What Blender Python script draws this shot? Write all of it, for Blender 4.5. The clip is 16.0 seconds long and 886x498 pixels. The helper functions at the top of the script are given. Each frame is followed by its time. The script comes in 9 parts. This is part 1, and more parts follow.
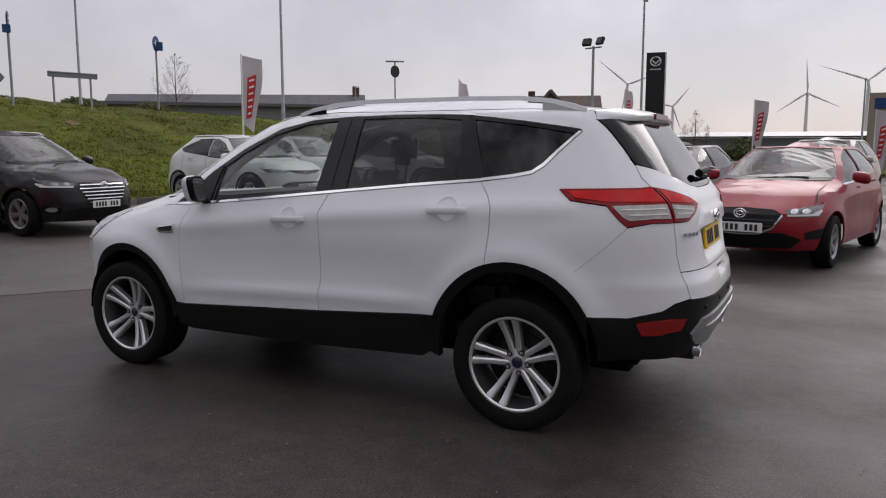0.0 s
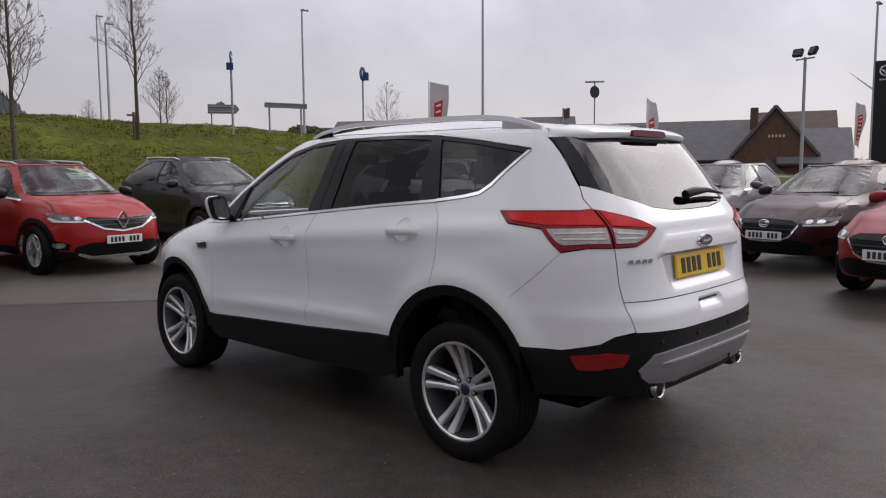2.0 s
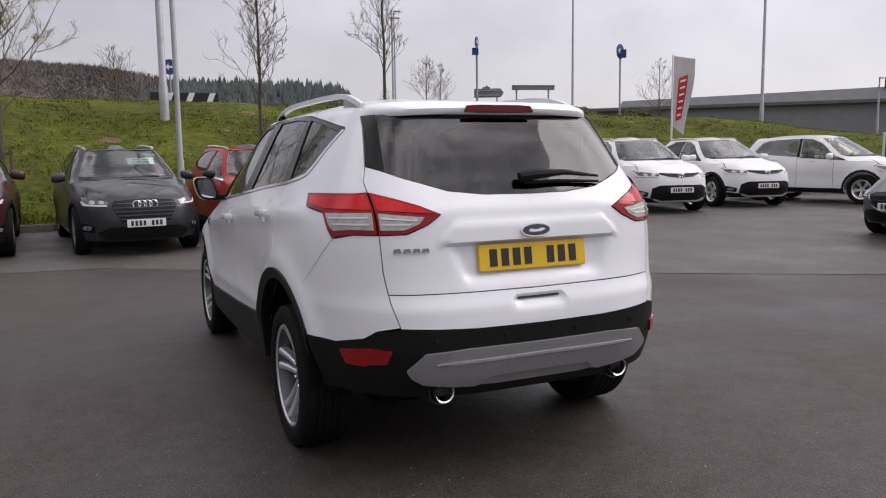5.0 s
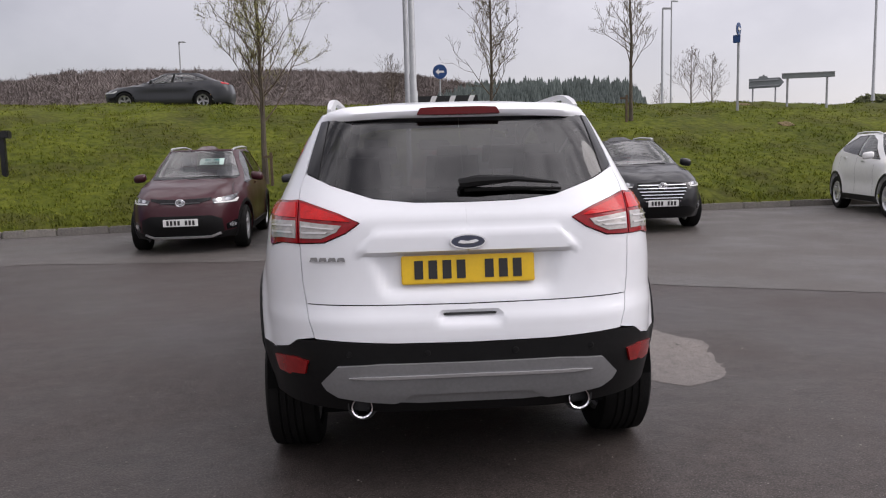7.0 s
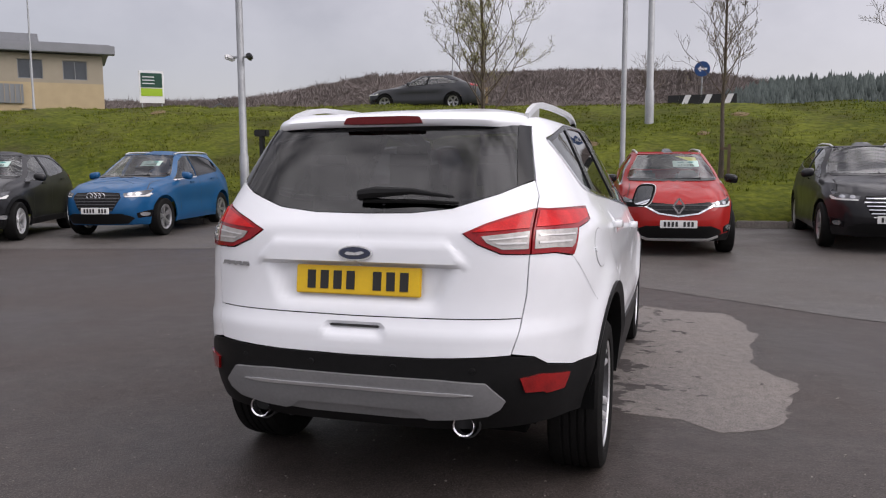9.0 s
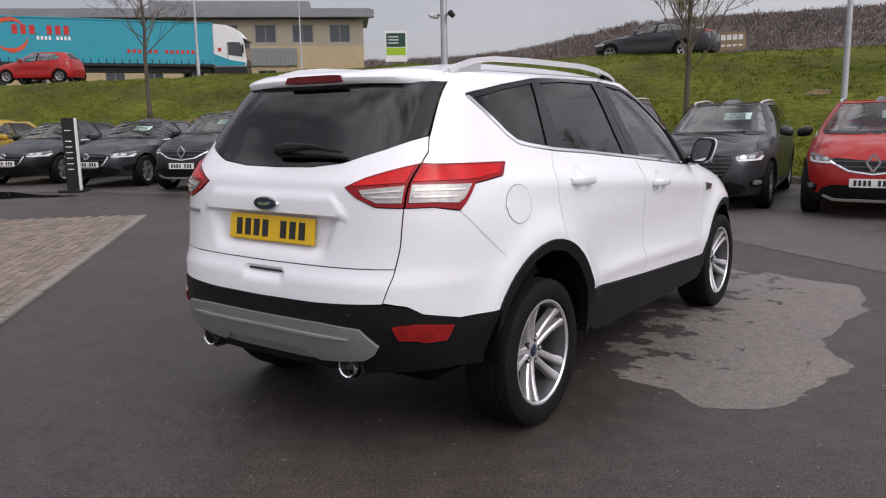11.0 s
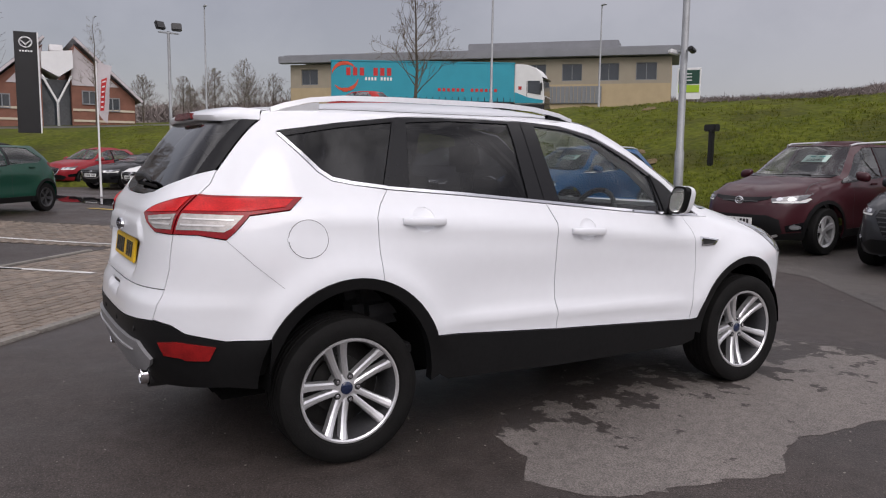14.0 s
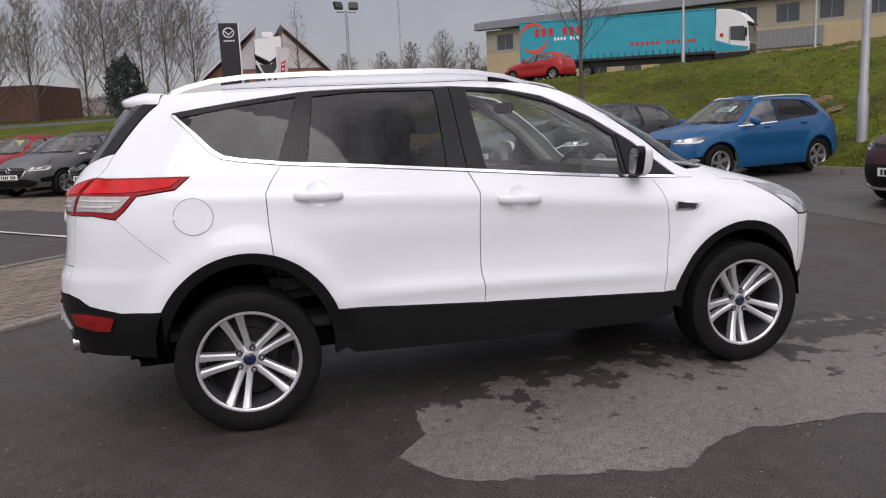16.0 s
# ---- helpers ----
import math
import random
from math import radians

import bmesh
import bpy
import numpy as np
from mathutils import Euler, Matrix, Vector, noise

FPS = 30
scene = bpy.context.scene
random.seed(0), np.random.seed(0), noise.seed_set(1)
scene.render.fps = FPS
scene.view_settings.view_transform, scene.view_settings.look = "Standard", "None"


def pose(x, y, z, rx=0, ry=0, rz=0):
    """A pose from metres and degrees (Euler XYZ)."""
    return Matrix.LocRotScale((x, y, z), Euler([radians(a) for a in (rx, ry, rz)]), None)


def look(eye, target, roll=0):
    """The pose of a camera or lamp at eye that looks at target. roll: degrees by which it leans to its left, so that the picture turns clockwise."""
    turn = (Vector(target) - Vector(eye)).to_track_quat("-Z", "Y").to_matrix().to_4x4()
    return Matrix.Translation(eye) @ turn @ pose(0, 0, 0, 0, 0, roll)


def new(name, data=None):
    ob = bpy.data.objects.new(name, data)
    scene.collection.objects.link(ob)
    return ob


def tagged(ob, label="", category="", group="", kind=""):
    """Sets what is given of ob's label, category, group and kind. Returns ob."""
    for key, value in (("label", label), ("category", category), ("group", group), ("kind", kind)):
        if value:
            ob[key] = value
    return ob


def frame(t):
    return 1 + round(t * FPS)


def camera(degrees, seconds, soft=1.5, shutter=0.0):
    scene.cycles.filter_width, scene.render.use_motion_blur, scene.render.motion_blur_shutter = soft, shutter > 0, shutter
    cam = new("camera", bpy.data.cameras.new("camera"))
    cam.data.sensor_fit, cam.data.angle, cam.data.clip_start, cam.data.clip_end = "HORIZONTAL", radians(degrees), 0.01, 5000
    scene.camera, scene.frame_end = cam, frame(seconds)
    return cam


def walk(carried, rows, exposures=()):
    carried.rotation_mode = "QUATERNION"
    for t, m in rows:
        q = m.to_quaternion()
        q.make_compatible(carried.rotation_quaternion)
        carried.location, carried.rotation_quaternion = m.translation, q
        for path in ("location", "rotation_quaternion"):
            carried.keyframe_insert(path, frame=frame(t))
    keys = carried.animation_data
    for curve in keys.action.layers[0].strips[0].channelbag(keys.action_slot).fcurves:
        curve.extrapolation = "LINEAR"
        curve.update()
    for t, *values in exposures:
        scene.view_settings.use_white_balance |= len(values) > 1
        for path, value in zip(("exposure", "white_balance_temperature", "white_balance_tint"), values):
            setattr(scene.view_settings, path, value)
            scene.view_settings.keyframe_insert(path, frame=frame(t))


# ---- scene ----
from mathutils import geometry

cam = camera(59.7, 16.0, soft=1.15)
PATH = [
    (0, (-4.364, -1.367, 1.405), (-2.594, -0.474, 1.146), 0.0),
    (0.5, (-4.156, -1.648, 1.393), (-2.436, -0.651, 1.171), 0.7),
    (1, (-3.953, -1.913, 1.417), (-2.293, -0.812, 1.238), 0.6),
    (1.5, (-3.787, -2.202, 1.412), (-2.231, -0.955, 1.259), 0.2),
    (2, (-3.567, -2.43, 1.395), (-2.116, -1.068, 1.193), -0.4),
    (2.5, (-3.253, -2.636, 1.407), (-1.88, -1.202, 1.162), -0.6),
    (3, (-2.937, -2.862, 1.384), (-1.665, -1.343, 1.118), -1.3),
    (3.5, (-2.63, -3.06, 1.378), (-1.468, -1.456, 1.093), -1.9),
    (3.7, (-2.503, -3.132, 1.378), (-1.38, -1.501, 1.097), -1.6),
    (5.8, (-1.13, -3.736, 1.364), (-0.587, -1.826, 1.123), -1.0),
    (6, (-0.981, -3.75, 1.371), (-0.52, -1.819, 1.125), -1.0),
    (6.5, (-0.635, -3.768, 1.367), (-0.333, -1.805, 1.129), -1.0),
    (7, (-0.271, -3.763, 1.373), (-0.154, -1.78, 1.141), -1.5),
    (7.5, (0.094, -3.772, 1.394), (0.018, -1.788, 1.158), -1.0),
    (8, (0.436, -3.733, 1.391), (0.222, -1.758, 1.164), -0.5),
    (8.2, (0.579, -3.69, 1.394), (0.298, -1.723, 1.161), -0.3),
    (10.3, (2.091, -3.251, 1.4), (1.085, -1.536, 1.187), -0.7),
    (10.5, (2.213, -3.195, 1.387), (1.159, -1.517, 1.111), -1.0),
    (11, (2.493, -3.006, 1.393), (1.34, -1.406, 1.06), -1.0),
    (11.5, (2.771, -2.811, 1.388), (1.519, -1.287, 1.055), -0.7),
    (12, (3.05, -2.601, 1.401), (1.661, -1.2, 1.071), -0.7),
    (12.5, (3.295, -2.291, 1.416), (1.812, -0.977, 1.148), -0.1),
    (13, (3.561, -2.017, 1.399), (2.006, -0.779, 1.169), 0.3),
    (13.5, (3.793, -1.725, 1.401), (2.156, -0.601, 1.166), 0.3),
    (14, (3.983, -1.399, 1.395), (2.283, -0.373, 1.156), 0.7),
    (14.5, (4.158, -1.105, 1.374), (2.386, -0.215, 1.113), -0.4),
    (15, (4.283, -0.751, 1.391), (2.449, -0.018, 1.078), -1.6),
    (15.5, (4.339, -0.38, 1.404), (2.468, 0.248, 1.082), -2.3),
    (16, (4.481, -0.021, 1.401), (2.576, 0.497, 1.078), -2.6),
]
walk(cam, [(t, look(eye, target, roll)) for t, eye, target, roll in PATH],
     [(0, -0.07, 6520, 17), (2.5, 0.06, 6520, 17), (6, 0.38, 6520, 17), (8, 0.42, 6520, 17), (11, 0.29, 6520, 17), (14.5, 0.12, 6520, 17), (16, 0.13, 6520, 17)])
SKY, SUN = 1.04, 0.98


# ---- world, sun, exposure ----
world = bpy.data.worlds.new("overcast_sky")
scene.world = world
world.use_nodes = True
wn, wl = world.node_tree.nodes, world.node_tree.links
wn.clear()
w_out = wn.new("ShaderNodeOutputWorld")
w_bg = wn.new("ShaderNodeBackground")
w_sky = wn.new("ShaderNodeTexSky")
w_sky.sky_type = "NISHITA"
w_sky.sun_disc = False
w_sky.sun_elevation = radians(42)
w_sky.sun_rotation = radians(100)
w_co = wn.new("ShaderNodeTexCoord")
w_sep = wn.new("ShaderNodeSeparateXYZ")
wl.new(w_co.outputs["Generated"], w_sep.inputs[0])
w_map = wn.new("ShaderNodeMapping")
w_map.inputs["Scale"].default_value = (1.0, 1.3, 1.5)
w_map.inputs["Rotation"].default_value = (0.3, 0.5, 0.4)
wl.new(w_co.outputs["Generated"], w_map.inputs[0])
w_noise = wn.new("ShaderNodeTexNoise")
w_noise.inputs["Scale"].default_value = 3.4
w_noise.inputs["Detail"].default_value = 7
w_noise.inputs["Roughness"].default_value = 0.55
wl.new(w_map.outputs[0], w_noise.inputs["Vector"])
w_ramp = wn.new("ShaderNodeValToRGB")
w_ramp.color_ramp.elements[0].position = 0.405
w_ramp.color_ramp.elements[0].color = (0.42, 0.415, 0.435, 1)
w_ramp.color_ramp.elements[1].position = 0.615
w_ramp.color_ramp.elements[1].color = (1.85, 1.84, 1.85, 1)
wl.new(w_noise.outputs["Fac"], w_ramp.inputs[0])
# clouds are flatter and lighter near the horizon
w_hor = wn.new("ShaderNodeMapRange")
w_hor.interpolation_type = "SMOOTHSTEP"
w_hor.inputs["From Min"].default_value = 0.10
w_hor.inputs["From Max"].default_value = 0.80
w_hor.inputs["To Min"].default_value = 0.05
w_hor.inputs["To Max"].default_value = 1.0
wl.new(w_sep.outputs["Z"], w_hor.inputs["Value"])
w_flat = wn.new("ShaderNodeMix")
w_flat.data_type = "RGBA"
w_flat.inputs["A"].default_value = (0.505, 0.495, 0.511, 1)
wl.new(w_hor.outputs[0], w_flat.inputs["Factor"])
wl.new(w_ramp.outputs["Color"], w_flat.inputs["B"])
# brighter towards the veiled sun
w_dot = wn.new("ShaderNodeVectorMath")
w_dot.operation = "DOT_PRODUCT"
w_dot.inputs[1].default_value = (0.80, -0.10, 0.60)
wl.new(w_co.outputs["Generated"], w_dot.inputs[0])
w_br = wn.new("ShaderNodeMapRange")
w_br.inputs["From Min"].default_value = -0.9
w_br.inputs["From Max"].default_value = 1.0
w_br.inputs["To Min"].default_value = 0.385
w_br.inputs["To Max"].default_value = 1.08
wl.new(w_dot.outputs["Value"], w_br.inputs["Value"])
w_mul = wn.new("ShaderNodeMix")
w_mul.data_type = "RGBA"
w_mul.blend_type = "MULTIPLY"
w_mul.inputs["Factor"].default_value = 1.0
wl.new(w_flat.outputs["Result"], w_mul.inputs["A"])
wl.new(w_br.outputs[0], w_mul.inputs["B"])
w_mix = wn.new("ShaderNodeMix")
w_mix.data_type = "RGBA"
w_mix.inputs["Factor"].default_value = 0.98
wl.new(w_sky.outputs["Color"], w_mix.inputs["A"])
wl.new(w_mul.outputs["Result"], w_mix.inputs["B"])
wl.new(w_mix.outputs["Result"], w_bg.inputs["Color"])
w_bg.inputs["Strength"].default_value = SKY
wl.new(w_bg.outputs[0], w_out.inputs[0])

sun = new("sun", bpy.data.lights.new("sun", "SUN"))
sun.data.energy = SUN
sun.data.angle = radians(40)
sun.data.color = (1.0, 0.975, 0.935)
sun.matrix_world = look((0, 0, 0), (-0.80, 0.12, -0.62))


# ---- materials ----
def mat(name, base=(0.5, 0.5, 0.5), rough=0.5, metal=0.0, scale=0.0, vary=0.0, bump=0.0, fine=0.0, coat=0.0, spec=0.5, trans=0.0, ior=1.45,
        second=None, random_amount=0.0, emit=0.0, rvary=0.0, alpha=1.0):
    """A principled material: base colour varied by noise at two scales, with bump and uneven gloss."""
    m = bpy.data.materials.new(name)
    m.use_nodes = True
    n, l = m.node_tree.nodes, m.node_tree.links
    b = n["Principled BSDF"]
    b.inputs["Base Color"].default_value = (*base, 1)
    b.inputs["Roughness"].default_value = rough
    b.inputs["Metallic"].default_value = metal
    b.inputs["Coat Weight"].default_value = coat
    b.inputs["Coat Roughness"].default_value = 0.04
    b.inputs["Specular IOR Level"].default_value = spec
    b.inputs["Transmission Weight"].default_value = trans
    b.inputs["IOR"].default_value = ior
    b.inputs["Alpha"].default_value = alpha
    if emit:
        b.inputs["Emission Color"].default_value = (*base, 1)
        b.inputs["Emission Strength"].default_value = emit
    if scale:
        co = n.new("ShaderNodeTexCoord")
        big = n.new("ShaderNodeTexNoise")
        big.inputs["Scale"].default_value = scale
        big.inputs["Detail"].default_value = 6
        small = n.new("ShaderNodeTexNoise")
        small.inputs["Scale"].default_value = scale * 14
        small.inputs["Detail"].default_value = 4
        l.new(co.outputs["Object"], big.inputs["Vector"])
        l.new(co.outputs["Object"], small.inputs["Vector"])
        add = n.new("ShaderNodeMath")
        add.operation = "MULTIPLY_ADD"
        l.new(small.outputs["Fac"], add.inputs[0])
        add.inputs[1].default_value = 0.5
        half = n.new("ShaderNodeMath")
        half.operation = "MULTIPLY"
        l.new(big.outputs["Fac"], half.inputs[0])
        half.inputs[1].default_value = 0.5
        l.new(half.outputs[0], add.inputs[2])
        ramp = n.new("ShaderNodeValToRGB")
        ramp.color_ramp.elements[0].position = 0.33
        ramp.color_ramp.elements[1].position = 0.67
        lo = tuple(c * (1 - vary) for c in base)
        hi = second if second else tuple(min(1.0, c * (1 + vary)) for c in base)
        ramp.color_ramp.elements[0].color = (*lo, 1)
        ramp.color_ramp.elements[1].color = (*hi, 1)
        l.new(add.outputs[0], ramp.inputs[0])
        out = ramp.outputs["Color"]
        if random_amount:
            info = n.new("ShaderNodeObjectInfo")
            mr = n.new("ShaderNodeMapRange")
            mr.inputs["To Min"].default_value = 1 - random_amount
            mr.inputs["To Max"].default_value = 1 + random_amount
            l.new(info.outputs["Random"], mr.inputs["Value"])
            mx = n.new("ShaderNodeMix")
            mx.data_type = "RGBA"
            mx.blend_type = "MULTIPLY"
            mx.inputs["Factor"].default_value = 1.0
            l.new(out, mx.inputs["A"])
            l.new(mr.outputs[0], mx.inputs["B"])
            out = mx.outputs["Result"]
        l.new(out, b.inputs["Base Color"])
        if rvary:
            rr = n.new("ShaderNodeMapRange")
            rr.inputs["From Min"].default_value = 0.35
            rr.inputs["From Max"].default_value = 0.65
            rr.inputs["To Min"].default_value = max(0.0, rough - rvary)
            rr.inputs["To Max"].default_value = min(1.0, rough + rvary)
            l.new(big.outputs["Fac"], rr.inputs["Value"])
            l.new(rr.outputs[0], b.inputs["Roughness"])
        if bump:
            bp = n.new("ShaderNodeBump")
            bp.inputs["Strength"].default_value = bump
            bp.inputs["Distance"].default_value = fine or 0.01
            l.new(small.outputs["Fac"], bp.inputs["Height"])
            l.new(bp.outputs[0], b.inputs["Normal"])
    return m


def glass(name, tint, rough=0.0, f0=0.06):
    """Thin tinted car glass: part clear, part mirror-like, more so at a glancing angle."""
    m = bpy.data.materials.new(name)
    m.use_nodes = True
    n, l = m.node_tree.nodes, m.node_tree.links
    n.clear()
    o = n.new("ShaderNodeOutputMaterial")
    tr = n.new("ShaderNodeBsdfTransparent")
    tr.inputs["Color"].default_value = (*tint, 1)
    gl = n.new("ShaderNodeBsdfGlossy")
    gl.inputs["Roughness"].default_value = rough + 0.02
    gl.inputs["Color"].default_value = (1, 1, 1, 1)
    lw = n.new("ShaderNodeLayerWeight")
    lw.inputs["Blend"].default_value = 0.5
    pw = n.new("ShaderNodeMath")
    pw.operation = "POWER"
    pw.inputs[1].default_value = 5.0
    l.new(lw.outputs["Facing"], pw.inputs[0])
    fr = n.new("ShaderNodeMath")
    fr.operation = "MULTIPLY_ADD"
    fr.inputs[1].default_value, fr.inputs[2].default_value = 1 - f0, f0
    l.new(pw.outputs[0], fr.inputs[0])
    mx = n.new("ShaderNodeMixShader")
    l.new(fr.outputs[0], mx.inputs[0])
    l.new(tr.outputs[0], mx.inputs[1])
    l.new(gl.outputs[0], mx.inputs[2])
    l.new(mx.outputs[0], o.inputs[0])
    return m


def paint(name, c, flake=0.3, rough=0.48, dirt=0.06):
    m = mat(name, c, rough=rough, metal=flake * 0.3, spec=0.2, scale=1.3, vary=dirt, coat=0.55, rvary=0.05)
    m.node_tree.nodes["Principled BSDF"].inputs["Coat Roughness"].default_value = 0.10
    return m


def speckle(m, scale, colour, lo, hi):
    """Scatters small pale stones through a material's base colour."""
    n, l = m.node_tree.nodes, m.node_tree.links
    b = n["Principled BSDF"]
    src = b.inputs["Base Color"].links[0].from_socket
    co = n.new("ShaderNodeTexCoord")
    nz = n.new("ShaderNodeTexNoise")
    nz.inputs["Scale"].default_value, nz.inputs["Detail"].default_value = scale, 1
    l.new(co.outputs["Object"], nz.inputs["Vector"])
    mr = n.new("ShaderNodeMapRange")
    mr.inputs["From Min"].default_value, mr.inputs["From Max"].default_value = lo, hi
    l.new(nz.outputs["Fac"], mr.inputs["Value"])
    mx = n.new("ShaderNodeMix")
    mx.data_type = "RGBA"
    mx.inputs["B"].default_value = (*colour, 1)
    l.new(mr.outputs[0], mx.inputs["Factor"])
    l.new(src, mx.inputs["A"])
    l.new(mx.outputs["Result"], b.inputs["Base Color"])
    return m


def grain(m, scale=125.0, depth=0.0016):
    """Fine stone relief of a tarmac surface, with darker pits between the stones."""
    n, l = m.node_tree.nodes, m.node_tree.links
    b = n["Principled BSDF"]
    co = n.new("ShaderNodeTexCoord")
    cell = n.new("ShaderNodeTexVoronoi")
    cell.inputs["Scale"].default_value = scale
    l.new(co.outputs["Object"], cell.inputs["Vector"])
    bp = n.new("ShaderNodeBump")
    bp.invert = True
    bp.inputs["Strength"].default_value, bp.inputs["Distance"].default_value = 0.8, depth
    l.new(cell.outputs["Distance"], bp.inputs["Height"])
    l.new(b.inputs["Normal"].links[0].from_socket, bp.inputs["Normal"])
    l.new(bp.outputs[0], b.inputs["Normal"])
    src = b.inputs["Base Color"].links[0].from_socket
    mr = n.new("ShaderNodeMapRange")
    mr.inputs["From Min"].default_value, mr.inputs["From Max"].default_value = 0.15, 0.75
    mr.inputs["To Min"].default_value, mr.inputs["To Max"].default_value = 1.25, 0.55
    l.new(cell.outputs["Distance"], mr.inputs["Value"])
    mx = n.new("ShaderNodeMix")
    mx.data_type, mx.blend_type = "RGBA", "MULTIPLY"
    mx.inputs["Factor"].default_value = 1.0
    l.new(src, mx.inputs["A"])
    l.new(mr.outputs[0], mx.inputs["B"])
    l.new(mx.outputs["Result"], b.inputs["Base Color"])
    return m


def patchy(m, scale, dark, amount):
    """Broad uneven patches of another colour over a material."""
    n, l = m.node_tree.nodes, m.node_tree.links
    b = n["Principled BSDF"]
    src = b.inputs["Base Color"].links[0].from_socket
    co = n.new("ShaderNodeTexCoord")
    nz = n.new("ShaderNodeTexNoise")
    nz.inputs["Scale"].default_value, nz.inputs["Detail"].default_value, nz.inputs["Roughness"].default_value = scale, 9, 0.68
    l.new(co.outputs["Object"], nz.inputs["Vector"])
    mr = n.new("ShaderNodeMapRange")
    mr.inputs["From Min"].default_value, mr.inputs["From Max"].default_value = 0.46, 0.66
    mr.inputs["To Max"].default_value = amount
    l.new(nz.outputs["Fac"], mr.inputs["Value"])
    mx = n.new("ShaderNodeMix")
    mx.data_type = "RGBA"
    mx.inputs["B"].default_value = (*dark, 1)
    l.new(mr.outputs[0], mx.inputs["Factor"])
    l.new(src, mx.inputs["A"])
    l.new(mx.outputs["Result"], b.inputs["Base Color"])
    return m


M_ASPHALT = grain(speckle(mat("wet_asphalt", (0.0575, 0.0468, 0.0425), rough=0.50, scale=0.55, vary=0.34, bump=0.5, fine=0.010, rvary=0.14, spec=0.26), 140.0, (0.17, 0.15, 0.14), 0.61, 0.72))
M_BAY = grain(speckle(mat("coarse_grey_asphalt", (0.076, 0.067, 0.061), rough=0.6, scale=0.9, vary=0.26, bump=0.6, fine=0.012, rvary=0.15), 90.0, (0.20, 0.18, 0.16), 0.58, 0.70), 70.0)
M_DRY = grain(speckle(mat("drying_asphalt", (0.170, 0.150, 0.137), rough=0.7, scale=1.1, vary=0.30, bump=0.5, fine=0.010, rvary=0.12), 150.0, (0.24, 0.22, 0.20), 0.60, 0.72))
M_GRASS = patchy(mat("rough_grass", (0.074, 0.101, 0.008), rough=0.9, scale=0.38, vary=0.5, bump=1.0, fine=0.06, second=(0.130, 0.144, 0.018), spec=0.1), 0.55, (0.050, 0.044, 0.018), 0.75)
M_GRASS = patchy(M_GRASS, 5.0, (0.030, 0.040, 0.008), 0.7)
M_FIELD = mat("field", (0.05, 0.065, 0.025), rough=0.95, scale=0.05, vary=0.4)
M_ROAD = mat("road_asphalt", (0.06, 0.058, 0.058), rough=0.6, scale=0.6, vary=0.2, bump=0.5)
M_KERB = mat("concrete_kerb", (0.20, 0.185, 0.165), rough=0.8, scale=2.0, vary=0.35, bump=0.5, random_amount=0.12)
M_BRICKPAVE = mat("block_paving", (0.17, 0.135, 0.105), rough=0.6, scale=3.0, vary=0.30, bump=0.5, fine=0.006, random_amount=0.22, rvary=0.15)
M_JOINT = mat("paving_joint_sand", (0.055, 0.048, 0.04), rough=0.9, scale=5.0, vary=0.4)
M_LINE = mat("white_road_paint", (0.55, 0.54, 0.52), rough=0.6, scale=4.0, vary=0.25, bump=0.4)
M_YELLOW = mat("yellow_road_paint", (0.55, 0.38, 0.05), rough=0.6, scale=4.0, vary=0.3, bump=0.4)
M_WHITE = mat("white_car_paint", (0.757, 0.770, 0.797), rough=0.42, scale=1.3, vary=0.015, coat=0.8, spec=0.3)
M_BLACK = mat("black_plastic_cladding", (0.0072, 0.0072, 0.0075), rough=0.5, scale=3.0, vary=0.25, bump=0.25, fine=0.002, spec=0.23)
M_GLOSSBLACK = mat("gloss_black_trim", (0.007, 0.007, 0.008), rough=0.22, scale=3.0, vary=0.2, spec=0.3)
M_SILVER = mat("silver_alloy", (0.72, 0.72, 0.73), rough=0.32, metal=0.75, scale=5.0, vary=0.08)
# silver alloy again, with the shade inside the wheel put into its colour
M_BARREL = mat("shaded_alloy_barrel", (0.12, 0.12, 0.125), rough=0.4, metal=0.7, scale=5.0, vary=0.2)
M_GRILLEBAR = mat("dark_grille_bar", (0.05, 0.05, 0.052), rough=0.35, metal=0.3, scale=5.0, vary=0.1)
M_SATIN = mat("satin_grey_bumper_plastic", (0.25, 0.25, 0.255), rough=0.45, metal=0.35, scale=5.0, vary=0.1)
M_CHROME = mat("chrome", (0.80, 0.80, 0.82), rough=0.10, metal=1.0, scale=6.0, vary=0.05)
M_RUBBER = mat("tyre_rubber", (0.0085, 0.0082, 0.0080), rough=0.75, scale=9.0, vary=0.35, bump=0.5, fine=0.004, spec=0.16)
M_SCREEN = glass("rear_screen_glass", (0.10, 0.10, 0.11), f0=0.056)
M_TINT = glass("privacy_glass", (0.10, 0.10, 0.11), f0=0.034)
M_CLEAR = glass("clear_car_glass", (0.82, 0.87, 0.86), f0=0.045)
M_WINDSCREEN = glass("windscreen_glass", (0.56, 0.60, 0.59), f0=0.10)
M_RED = mat("red_lamp_lens", (0.25, 0.004, 0.007), rough=0.15, scale=8.0, vary=0.3, coat=0.35, spec=0.2)
M_DARKRED = mat("dark_red_lens", (0.11, 0.005, 0.006), rough=0.2, scale=8.0, vary=0.18, coat=0.15, spec=0.2)
M_LENS = mat("clear_lamp_lens", (0.40, 0.375, 0.355), rough=0.22, metal=0.35, scale=30.0, vary=0.30, bump=0.3, fine=0.004, coat=0.8)
M_LENSRIB = mat("lamp_reflector_rib", (0.70, 0.68, 0.66), rough=0.2, metal=0.5, scale=9.0, vary=0.1)
